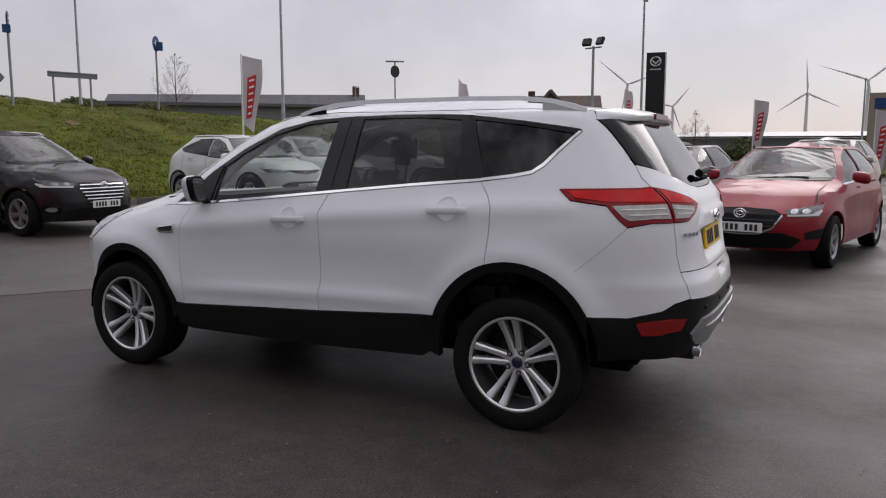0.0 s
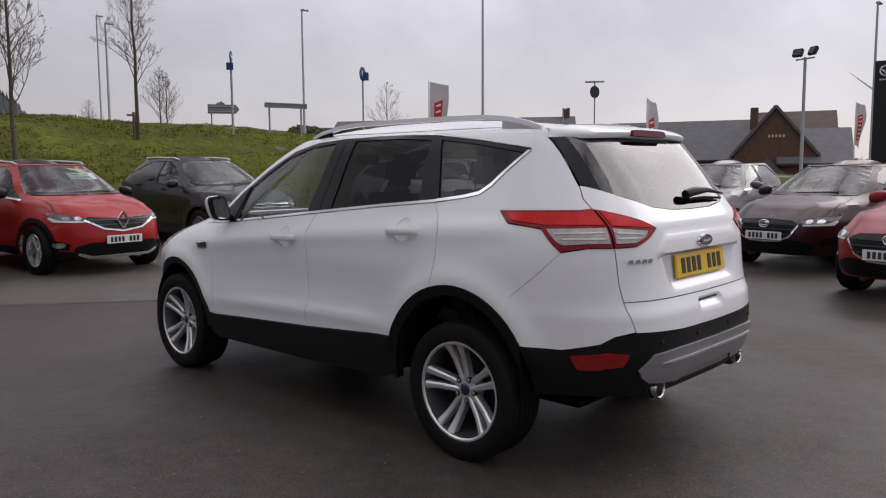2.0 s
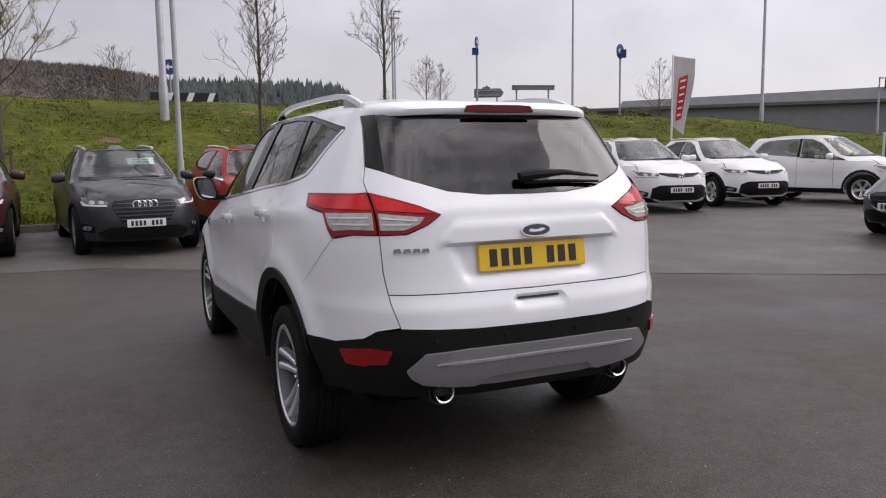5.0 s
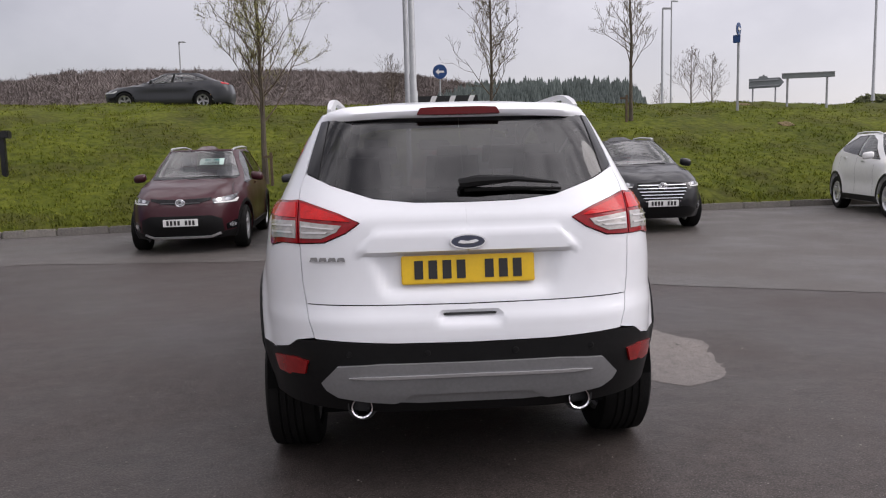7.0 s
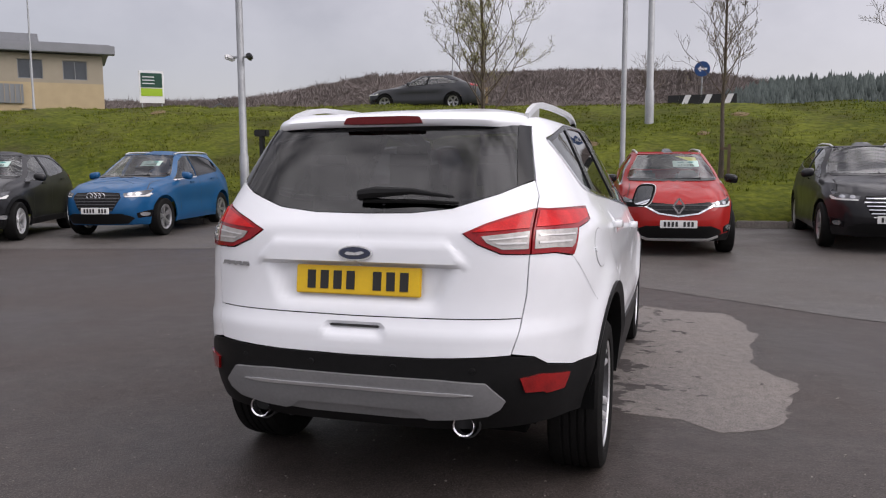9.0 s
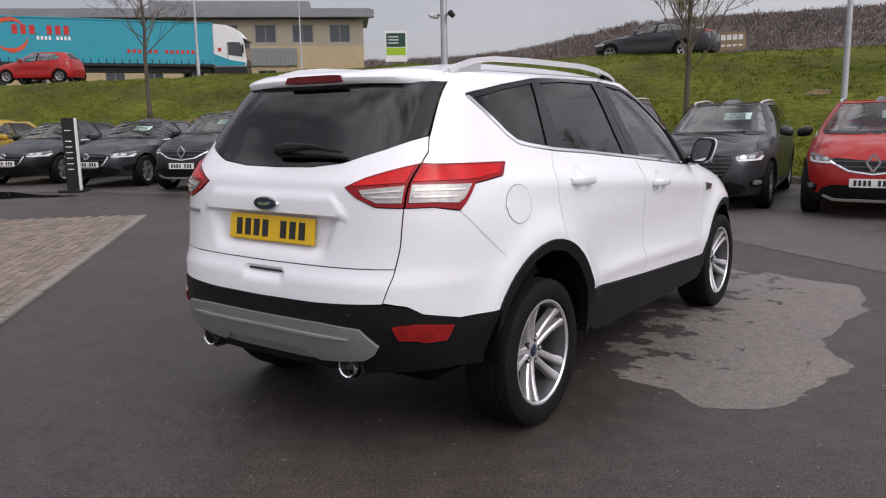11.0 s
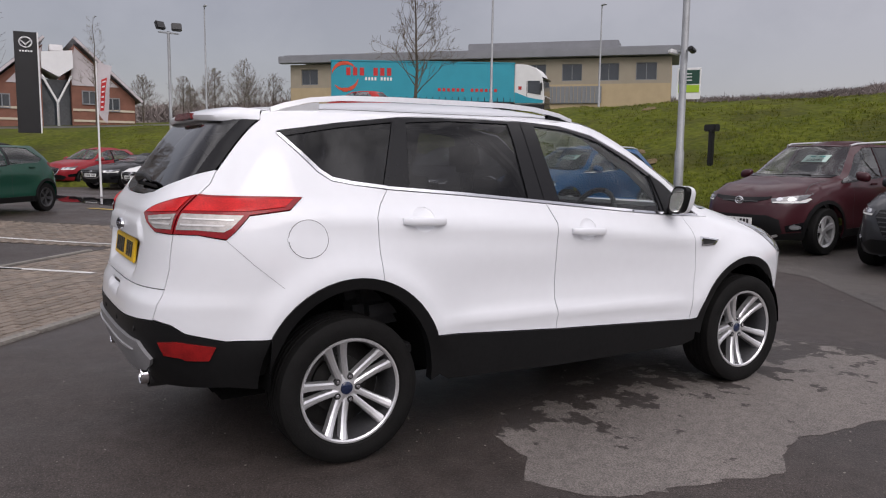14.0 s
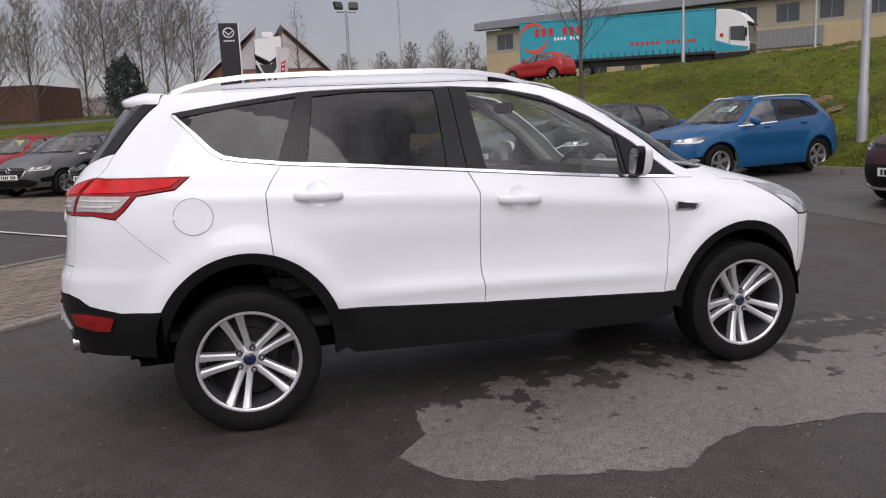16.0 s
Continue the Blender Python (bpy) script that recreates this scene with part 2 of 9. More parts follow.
M_HEADLAMP = mat("headlamp_lens", (0.52, 0.53, 0.55), rough=0.10, metal=0.7, scale=9.0, vary=0.25, coat=1.0)
M_LAMPDARK = mat("lamp_housing_glass", (0.10, 0.102, 0.108), rough=0.08, metal=0.35, scale=16.0, vary=0.4, coat=1.0)
M_REFLECTOR = mat("red_reflector", (0.23, 0.008, 0.008), rough=0.2, scale=16.0, vary=0.4, coat=0.7, spec=0.3)
M_PLATE_Y = mat("yellow_plate", (0.74, 0.47, 0.015), rough=0.35, scale=6.0, vary=0.05)
M_PLATE_W = mat("white_plate", (0.72, 0.72, 0.70), rough=0.35, scale=6.0, vary=0.05)
M_INK = mat("black_print", (0.02, 0.02, 0.02), rough=0.5)
M_LINER = mat("matt_black_liner", (0.006, 0.006, 0.006), rough=1.0, scale=8.0, vary=0.3, spec=0.05)
M_BLUEOVAL = mat("dark_blue_enamel", (0.006, 0.014, 0.050), rough=0.15, coat=1.0)
M_INTERIOR = mat("dark_interior_plastic", (0.040, 0.040, 0.042), rough=0.75, scale=6.0, vary=0.3)
M_SEAT = mat("dark_seat_fabric", (0.035, 0.035, 0.037), rough=0.9, scale=12.0, vary=0.3, bump=0.4)
M_BEIGE = mat("light_headlining", (0.38, 0.36, 0.33), rough=0.9, scale=6.0, vary=0.08)
M_GALV = mat("galvanised_steel", (0.34, 0.35, 0.36), rough=0.5, metal=0.45, scale=3.0, vary=0.2)
M_BARK = mat("tree_bark", (0.095, 0.078, 0.058), rough=0.95, scale=4.0, vary=0.4, bump=0.8, fine=0.02)
M_TWIG = mat("twig_bark", (0.115, 0.090, 0.062), rough=0.95, scale=3.0, vary=0.3)
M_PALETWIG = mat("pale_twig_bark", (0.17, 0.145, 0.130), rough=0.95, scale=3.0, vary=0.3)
M_BUD = mat("spring_buds", (0.20, 0.20, 0.055), rough=0.85, scale=3.0, vary=0.4)


# ---- mesh helpers ----
def mesh_of(name, verts, faces, material, smooth=True, sharp=35.0):
    me = bpy.data.meshes.new(name)
    me.from_pydata([tuple(map(float, v)) for v in verts], [], [tuple(map(int, q)) for q in faces])
    me.validate()
    if smooth:
        me.shade_smooth()
        if sharp:
            me.set_sharp_from_angle(angle=radians(sharp))
    for m in material if isinstance(material, (list, tuple)) else [material]:
        me.materials.append(m)
    return me


def part(name, me, parent=None, label="", m=None):
    """One mesh object, as a part of parent or at top level."""
    ob = new(name, me)
    if parent is not None:
        ob.parent = parent
    if m is not None:
        ob.matrix_basis = m
    if label:
        ob["label"] = label
    return ob


def thing(name, label, category, m=None, group=""):
    ob = new(name)
    ob.empty_display_size = 0.2
    if m is not None:
        ob.matrix_basis = m
    return tagged(ob, label, category, group)


def bm_mesh(name, bm, material, smooth=True, sharp=35.0):
    me = bpy.data.meshes.new(name)
    bm.to_mesh(me)
    bm.free()
    if smooth:
        me.shade_smooth()
        if sharp:
            me.set_sharp_from_angle(angle=radians(sharp))
    me.materials.append(material)
    return me


def add_box(bm, size, m=None, bevel=0.0, taper=(1, 1)):
    """A box of full sizes, centred, with tapered top and bevelled edges, into bm."""
    r = bmesh.ops.create_cube(bm, size=1.0, matrix=Matrix.Diagonal((*size, 1)))
    vs = r["verts"]
    for v in vs:
        if v.co.z > 0:
            v.co.x *= taper[0]
            v.co.y *= taper[1]
    if bevel:
        es = list({e for v in vs for e in v.link_edges})
        rb = bmesh.ops.bevel(bm, geom=es, offset=bevel, segments=2, affect="EDGES")
        vs = list({v for f in rb["faces"] for v in f.verts} | {v for v in vs if v.is_valid})
    if m is not None:
        bmesh.ops.transform(bm, matrix=m, verts=vs)
    return vs


def box_mesh(name, size, material, m=None, bevel=0.01, taper=(1, 1)):
    bm = bmesh.new()
    add_box(bm, size, m, bevel, taper)
    return bm_mesh(name, bm, material)


def tube_data(points, radii, sides=8, closed_ends=True):
    """Verts and faces of a tube along points."""
    pts = [Vector(p) for p in points]
    verts, faces = [], []
    side = Vector((1, 0, 0))
    for i, p in enumerate(pts):
        d = (pts[min(i + 1, len(pts) - 1)] - pts[max(i - 1, 0)]).normalized()
        u = d.cross(side)
        if u.length < 0.2:
            u = d.cross(Vector((0, 1, 0)))
        u.normalize()
        w = d.cross(u)
        for k in range(sides):
            a = 2 * math.pi * k / sides
            verts.append(p + radii[i] * (math.cos(a) * u + math.sin(a) * w))
    for i in range(len(pts) - 1):
        for k in range(sides):
            a, b = i * sides + k, i * sides + (k + 1) % sides
            faces.append((a, b, b + sides, a + sides))
    if closed_ends:
        faces.append(tuple(range(sides))[::-1])
        faces.append(tuple((len(pts) - 1) * sides + k for k in range(sides)))
    return verts, faces


def tube_mesh(name, points, radii, material, sides=8):
    if not isinstance(radii, (list, tuple)):
        radii = [radii] * len(points)
    v, f = tube_data(points, radii, sides)
    return mesh_of(name, v, f, material)


def lathe_mesh(name, profile, material, steps=48, axis="x"):
    """Spins (radius, offset along axis) round the axis."""
    verts, faces, n = [], [], len(profile)
    for k in range(steps):
        a = 2 * math.pi * k / steps
        for r, o in profile:
            verts.append((o, r * math.cos(a), r * math.sin(a)) if axis == "x" else (r * math.cos(a), r * math.sin(a), o))
    for k in range(steps):
        j = (k + 1) % steps
        for i in range(n - 1):
            faces.append((k * n + i, k * n + i + 1, j * n + i + 1, j * n + i))
    return mesh_of(name, verts, faces, material)


def outline_mesh(name, loop, depth, material, m=None, bevel=0.0):
    """A flat outline in the xz plane, drawn out along +y by depth."""
    bm = bmesh.new()
    vs = [bm.verts.new((x, 0, z)) for x, z in loop]
    f = bm.faces.new(vs)
    r = bmesh.ops.extrude_face_region(bm, geom=[f])
    bmesh.ops.translate(bm, vec=(0, depth, 0), verts=[g for g in r["geom"] if isinstance(g, bmesh.types.BMVert)])
    if bevel:
        bmesh.ops.bevel(bm, geom=list(bm.edges), offset=bevel, segments=2, affect="EDGES")
    bmesh.ops.recalc_face_normals(bm, faces=list(bm.faces))
    if m is not None:
        bm.transform(m)
    return bm_mesh(name, bm, material)


# ---- car body surfaces ----
def inside(poly, pts):
    x, y = pts[:, 0][:, None], pts[:, 1][:, None]
    x0, y0 = poly[:, 0], poly[:, 1]
    x1, y1 = np.roll(x0, -1), np.roll(y0, -1)
    dy = np.where(np.abs(y1 - y0) < 1e-12, 1e-12, y1 - y0)
    cross = ((y0 > y) != (y1 > y)) & (x < (x1 - x0) * (y - y0) / dy + x0)
    return cross.sum(1) % 2 == 1


def smooth_curve(xs, ys):
    """A monotone cubic through points."""
    xs, ys = np.array(xs, float), np.array(ys, float)
    h, d = np.diff(xs), np.diff(ys) / np.diff(xs)
    m = np.zeros_like(xs)
    m[0], m[-1] = d[0], d[-1]
    for i in range(1, len(xs) - 1):
        if d[i - 1] * d[i] > 0:
            w1, w2 = 2 * h[i] + h[i - 1], h[i] + 2 * h[i - 1]
            m[i] = (w1 + w2) / (w1 / d[i - 1] + w2 / d[i])

    def f(x):
        x = np.clip(np.asarray(x, float), xs[0], xs[-1])
        i = np.clip(np.searchsorted(xs, x, side="right") - 1, 0, len(xs) - 2)
        t = (x - xs[i]) / h[i]
        return ((1 + 2 * t) * (1 - t) ** 2 * ys[i] + t * (1 - t) ** 2 * h[i] * m[i]
                + t * t * (3 - 2 * t) * ys[i + 1] + t * t * (t - 1) * h[i] * m[i + 1])
    return f


class Shell:
    """A car's outer skin: at each height a rounded plan outline. Local axes: y ahead, origin under the rear axle."""

    def __init__(self, rear, front, width, zb, zt, y0, nr=5.0, nf=4.0, sculpt=None, crown=2.0):
        self.crown = crown
        self.zb, self.zt, self.y0, self.nr, self.nf, self.sculpt = zb, zt, y0, nr, nf, sculpt
        self._r = smooth_curve(*zip(*rear))
        self._f = smooth_curve(*zip(*front))
        self._w = smooth_curve(*zip(*width))
        self._n = smooth_curve(*zip(*nr)) if isinstance(nr, list) else None
        self._nf = smooth_curve(*zip(*nf)) if isinstance(nf, list) else None

    ROOF = 0.6

    def v_of(self, z):
        z = np.asarray(z, float)
        q = 1 - np.clip((self.zt - z) / (self.zt - self.zb), 0, 1) ** (1 / self.crown)
        return np.where(z <= self.zb, z, self.zb + self.ROOF * q)

    def dims(self, v):
        v = np.asarray(v, float)
        q = np.clip((v - self.zb) / self.ROOF, 0, 0.9995)
        z = np.where(v <= self.zb, v, self.zt - (self.zt - self.zb) * (1 - q) ** self.crown)
        zz = np.minimum(v, self.zb)
        k = 1 - q
        return z, self._w(zz) * k, self.y0 + (self._r(zz) - self.y0) * k, self.y0 + (self._f(zz) - self.y0) * k

    def n_at(self, v, front):
        rear = self._n(np.minimum(v, self.zb)) if self._n else self.nr
        ahead = self._nf(np.minimum(v, self.zb)) if self._nf else self.nf
        return np.where(front, ahead, rear)

    def s_of(self, v, x, y, front):
        z, W, yr, yf = self.dims(v)
        return np.where(front, W + (self.y0 - yr) + (W - x) + (y - self.y0), x + y - yr)

    def convert(self, kind, a, b):
        """(s, v) of a point given by kind: S side (y, z), R rear (x, z), F front (x, z), T top (x, y)."""
        a, b = np.asarray(a, float), np.asarray(b, float)
        if kind == "T":
            lo, hi = np.zeros_like(a), np.full_like(a, 0.9995)
            front = b > self.y0
            for _ in range(40):
                mid = (lo + hi) / 2
                z, W, yr, yf = self.dims(self.zb + self.ROOF * mid)
                L = np.where(front, yf - self.y0, self.y0 - yr)
                n = self.n_at(self.zb + 0 * mid, front)
                out = (np.abs(a) / W) ** n + (np.abs(b - self.y0) / L) ** n > 1
                hi, lo = np.where(out, mid, hi), np.where(out, lo, mid)
            v = self.zb + self.ROOF * lo
            return np.stack([self.s_of(v, a, b, front), v], -1)
        v = self.v_of(b)
        z, W, yr, yf = self.dims(v)
        if kind == "S":
            front = a > self.y0
            L = np.where(front, yf - self.y0, self.y0 - yr)
            n = self.n_at(v, front)
            t = np.clip(np.abs(a - self.y0) / L, 0, 1)
            x = W * (1 - t ** n) ** (1 / n)
            y = np.clip(a, yr, yf)
        else:
            front = np.full(np.shape(a), kind == "F")
            n, L = self.n_at(v, front), (yf - self.y0 if kind == "F" else self.y0 - yr)
            x = np.clip(a, 0, W)
            y = self.y0 + (1 if kind == "F" else -1) * L * (1 - (x / W) ** n) ** (1 / n)
        return np.stack([self.s_of(v, x, y, front), v], -1)

    def raw(self, s, v):
        z, W, yr, yf = self.dims(v)
        half = W + self.y0 - yr
        front = s > half
        total = half + W + yf - self.y0
        u = np.where(front, total - s, s)
        n = self.n_at(v, front)
        L = np.where(front, yf - self.y0, self.y0 - yr)
        lo, hi = np.zeros_like(u), np.full_like(u, math.pi / 2)
        for _ in range(34):
            t = (lo + hi) / 2
            x, d = W * np.sin(t) ** (2 / n), L * (1 - np.cos(t) ** (2 / n))
            big = x + d > u
            hi, lo = np.where(big, t, hi), np.where(big, lo, t)
        x, d = W * np.sin(t) ** (2 / n), L * (1 - np.cos(t) ** (2 / n))
        y = np.where(front, yf - d, yr + d)
        return np.stack([x, y, z], -1)

    def lift(self, sv, off=0.0):
        s, v = sv[:, 0], sv[:, 1]
        e = 2e-3
        p = self.raw(s, v)
        ds = self.raw(s + e, v) - self.raw(s - e, v)
        dv = self.raw(s, v + e) - self.raw(s, v - e)
        n = np.cross(ds, dv)
        n /= np.maximum(np.linalg.norm(n, axis=1), 1e-9)[:, None]
        centre = np.array([0, self.y0, 0.8])
        flip = ((p - centre) * n).sum(1) < 0
        n[flip] *= -1
        d = off + (self.sculpt(p) if self.sculpt else 0.0)
        return p + n * np.reshape(d, (-1, 1)) if np.ndim(d) else p + n * d, n

    def loop(self, points, step):
        out = []
        for (k, a, b), (k2, a2, b2) in zip(points, points[1:] + points[:1]):
            p, q = self.convert(k, [a], [b])[0], self.convert(k2, [a2], [b2])[0]
            far = max(abs(p - q).max(), max(abs(a - a2), abs(b - b2)) if k == k2 else 0)
            t = np.arange(max(1, math.ceil(far / step))) / max(1, math.ceil(far / step))
            out.append(self.convert(k, a + (a2 - a) * t, b + (b2 - b) * t) if k == k2 else p + (q - p) * t[:, None])
        out = np.concatenate(out)
        keep = np.linalg.norm(out - np.roll(out, 1, 0), axis=1) > 1e-4
        return out[keep]

    def cap(self, name, outer, material, step=0.08, off=0.0):
        """A roof skin inside an outline that runs from the centre line ahead to the centre line behind, or the other way."""
        rim = self.lift(self.loop(list(outer), step), off)[0]
        rim = rim[rim[:, 0] > 2e-3]
        ends = [self.raw(*[np.array([c]) for c in self.convert(*[outer[i][0]], [outer[i][1]], [outer[i][2]])[0]])[0] for i in (0, -1)]
        a, b = ends[0], ends[1]
        k = max(2, int(abs(a[1] - b[1]) / step))
        mid = np.array([(0.0, b[1] + (a[1] - b[1]) * i / k) for i in range(k + 1)])
        loop = np.concatenate([rim[:, :2], mid])
        lo, hi = loop.min(0), loop.max(0)
        gx, gy = np.meshgrid(np.arange(lo[0] + step / 2, hi[0], step), np.arange(lo[1] + step / 2, hi[1], step))
        pts = np.stack([gx.ravel(), gy.ravel()], -1)
        pts = pts[inside(loop, pts)]
        pts = pts[np.array([np.min(((loop - p) ** 2).sum(1)) for p in pts]) > (0.4 * step) ** 2]
        got = geometry.delaunay_2d_cdt([Vector(p) for p in np.concatenate([loop, pts])], [(i, (i + 1) % len(loop)) for i in range(len(loop))], [], 0, 1e-5)
        xy = np.array([tuple(p) for p in got[0]])
        tris = np.array([f for f in got[2] if len(f) == 3])
        tris = tris[inside(loop, xy[tris].mean(1))]
        sv = self.convert("T", xy[:, 0], xy[:, 1])
        z = self.dims(sv[:, 1])[0] + off
        for i, p in enumerate(xy):
            near = np.argmin(((rim[:, :2] - p) ** 2).sum(1))
            if ((rim[near, :2] - p) ** 2).sum() < 1e-8:
                z[i] = rim[near, 2]
        v = np.concatenate([np.column_stack([xy, z]), np.column_stack([-xy[:, 0], xy[:, 1], z])])
        n = len(xy)
        index = np.where(xy[:, 0] < 1e-4, np.arange(n), np.arange(n) + n)
        faces = []
        for t in tris:
            p, q, r = xy[t]
            t = tuple(int(i) for i in (t if (q[0] - p[0]) * (r[1] - p[1]) - (q[1] - p[1]) * (r[0] - p[0]) > 0 else t[::-1]))
            faces += [t, tuple(int(index[i]) for i in t[::-1])]
        return mesh_of(name, v, faces, material)

    def panel(self, name, outer, material, holes=(), step=0.06, off=0.0, side=0, thick=0.012, gap=0.0, sharp=35.0, extra=None):
        """A panel of the skin within a closed outline. side: 1 right, -1 left, 0 both halves in one mesh."""
        loops = [self.loop(list(outer), step)] + [self.loop(list(h), step) for h in holes]
        if gap:
            centre = loops[0][:, 0] < 1e-3
            loops = [shrink(l, gap if n == 0 else -gap) for n, l in enumerate(loops)]
            if side == 0:
                loops[0][centre, 0] = 0
        lo, hi = loops[0].min(0), loops[0].max(0)
        gx, gy = np.meshgrid(np.arange(lo[0] + step / 2, hi[0], step), np.arange(lo[1] + step / 2, hi[1], step * 0.8))
        pts = np.stack([gx.ravel(), gy.ravel()], -1)
        ok = inside(loops[0], pts)
        for h in loops[1:]:
            ok &= ~inside(h, pts)
        edge = np.concatenate(loops)
        pts = pts[ok]
        if len(pts):
            near = np.array([np.min(((edge - p) ** 2).sum(1)) for p in pts])
            pts = pts[near > (0.45 * step) ** 2]
        edges, base = [], 0
        for l in loops:
            edges += [(base + i, base + (i + 1) % len(l)) for i in range(len(l))]
            base += len(l)
        allv = np.concatenate([edge, pts])
        from_cdt = geometry.delaunay_2d_cdt([Vector(p) for p in allv], edges, [], 0, 1e-5)
        sv = np.array([tuple(p) for p in from_cdt[0]])
        tris = np.array([f for f in from_cdt[2] if len(f) == 3])
        mid = sv[tris].mean(1)
        ok = inside(loops[0], mid)
        for h in loops[1:]:
            ok &= ~inside(h, mid)
        tris = tris[ok]
        p, n = self.lift(sv, off)
        if extra is not None:
            p = p + n * extra(p)[:, None]
        a, b, c = p[tris[:, 0]], p[tris[:, 1]], p[tris[:, 2]]
        flip = (np.cross(b - a, c - a) * n[tris].mean(1)).sum(1) < 0
        tris[flip] = tris[flip][:, ::-1]
        faces = [tuple(t) for t in tris]
        verts = list(p)
        if thick:
            count = {}
            for t in faces:
                for i in range(3):
                    e = (t[i], t[(i + 1) % 3])
                    count[e] = count.get(e, 0) + 1
            rim = [e for e in count if (e[1], e[0]) not in count and not (side == 0 and p[e[0]][0] < 1e-4 and p[e[1]][0] < 1e-4)]
            inner = {}
            for i in {i for e in rim for i in e}:
                inner[i] = len(verts)
                verts.append(p[i] - n[i] * thick)
            faces += [(e[1], e[0], inner[e[0]], inner[e[1]]) for e in rim]
        verts = np.array(verts)
        if side == -1:
            verts = verts * (-1, 1, 1)
            faces = [f[::-1] for f in faces]
        if side == 0:
            k = len(verts)
            onaxis = verts[:, 0] < 1e-4
            verts[onaxis, 0] = 0
            index = np.where(onaxis, np.arange(k), np.arange(k) + k)
            faces = faces + [tuple(int(index[i]) for i in f[::-1]) for f in faces]
            verts = np.concatenate([verts, verts * (-1, 1, 1)])
        return mesh_of(name, verts, faces, material, sharp=sharp)


def shrink(loop, d):
    """Moves a closed outline inwards by d."""
    a, b = loop - np.roll(loop, 1, 0), np.roll(loop, -1, 0) - loop
    area = np.sum(loop[:, 0] * np.roll(loop[:, 1], -1) - np.roll(loop[:, 0], -1) * loop[:, 1])
    sign = 1 if area > 0 else -1
    na = np.stack([-a[:, 1], a[:, 0]], -1) / np.maximum(np.linalg.norm(a, axis=1), 1e-9)[:, None]
    nb = np.stack([-b[:, 1], b[:, 0]], -1) / np.maximum(np.linalg.norm(b, axis=1), 1e-9)[:, None]
    n = na + nb
    n /= np.maximum(np.linalg.norm(n, axis=1), 0.5)[:, None]
    return loop + sign * d * n


def S(*p):
    return [("S", a, b) for a, b in p]


def R(*p):
    return [("R", a, b) for a, b in p]


def F(*p):
    return [("F", a, b) for a, b in p]


def T(*p):
    return [("T", a, b) for a, b in p]


def arc(cy, cz, ry, rz, a0, a1, n=14):
    """Side points on an ellipse, angles in degrees from ahead, upwards."""
    return [("S", cy + ry * math.cos(radians(a0 + (a1 - a0) * i / n)), cz + rz * math.sin(radians(a0 + (a1 - a0) * i / n))) for i in range(n + 1)]


# ---- ground ----
KERB = smooth_curve([-180, -150, -110, -95, -85, -75, -65, -50, -33, 0, 20, 35, 45, 55, 65, 80, 100, 140, 180],
                    [60, 46, 31, 29, 27.5, 25.5, 20.4, 16.6, 13.6, 12.5, 13.6, 16.4, 18.6, 21.4, 24, 30, 40, 56, 60])
BANK = smooth_curve([-180, -140, -110, -95, -85, -76, -61, -40, -20, 0, 20, 35, 48, 53, 63, 75, 95, 130, 180],
                    [0.3, 0.8, 1.8, 2.2, 2.5, 2.8, 3.05, 3.3, 3.35, 3.25, 3.1, 2.9, 2.6, 2.2, 1.5, 0.8, 0.4, 0.3, 0.3])


def lot_height(r):
    t = min(1.0, max(0.0, (r - 8.5) / 4.5))
    return 0.08 * t * t * (3 - 2 * t)


def bank_height(az, d):
    """Height of the grass bank and road d metres beyond the kerb, in the direction az (degrees from +y towards +x)."""
    h = float(BANK(az))
    t = min(1.0, d / 10.5)
    z = lot_height(20) + 0.10 + (h - 0.18) * (1 - (1 - t) ** 1.25)
    rise = max(0.0, min(1.0, (-10 - az) / 25)) if az > -125 else max(0.0, 1 - (-125 - az) / 25)
    z += 0.042 * rise * min(40.0, max(0.0, d - 10.5))
    return z


def ground_z(x, y):
    r, az = math.hypot(x, y), math.degrees(math.atan2(x, y))
    k = float(KERB(az))
    return lot_height(r) if r < k else bank_height(az, r - k)


def build_ground():
    steps = 360
    inner = [0.0, 1.5, 3.0, 4.5, 6.0, 7.5, 8.5, 9.0, 9.5, 10.0, 10.5, 11.0, 11.5, 12.0, 12.4, "far", "rim"]
    outer = [0.12, 0.6, 1.2, 1.8, 2.5, 3.2, 4, 5, 6, 7, 8, 9, 10, 11, 12.5, 14, 15.5, 22.5, 26, 40, 80, 160, 320, 640, 1300, 2600]
    verts, faces, mats = [], [], []
    for i in range(steps):
        az = -180 + 360 * i / steps
        sx, cy = math.sin(radians(az)), math.cos(radians(az))
        k = float(KERB(az))
        for u in inner:
            q = {"far": (12.4 + k) / 2, "rim": k}.get(u, u)
            verts.append((sx * q, cy * q, lot_height(q)))
        for d in outer:
            z = bank_height(az, d)
            if 0.5 < d < 14:
                q = Vector((sx * (k + d), cy * (k + d), 0))
                z += 0.10 * noise.noise(q * 0.6) * min(1, d / 3) + 0.05 * noise.noise(q * 2.1)
            verts.append((sx * (k + d), cy * (k + d), z))
    n = len(inner) + len(outer)
    for i in range(steps):
        j = (i + 1) % steps
        for a in range(n - 1):
            faces.append((i * n + a, i * n + a + 1, j * n + a + 1, j * n + a))
            d = 0 if a < len(inner) - 1 else outer[a - len(inner) + 1]
            az = -180 + 360 * i / steps
            mats.append(0 if a < len(inner) - 1 else (2 if 15.5 < d <= 22.5 else (1 if d <= 40 else 3)))
    me = mesh_of("ground", verts, faces, [M_ASPHALT, M_GRASS, M_ROAD, M_FIELD], sharp=0)
    me.polygons.foreach_set("material_index", mats)
    tagged(part("ground", me), "wet dark asphalt car park with a grass bank and road around", "ground", kind="structure")


build_ground()


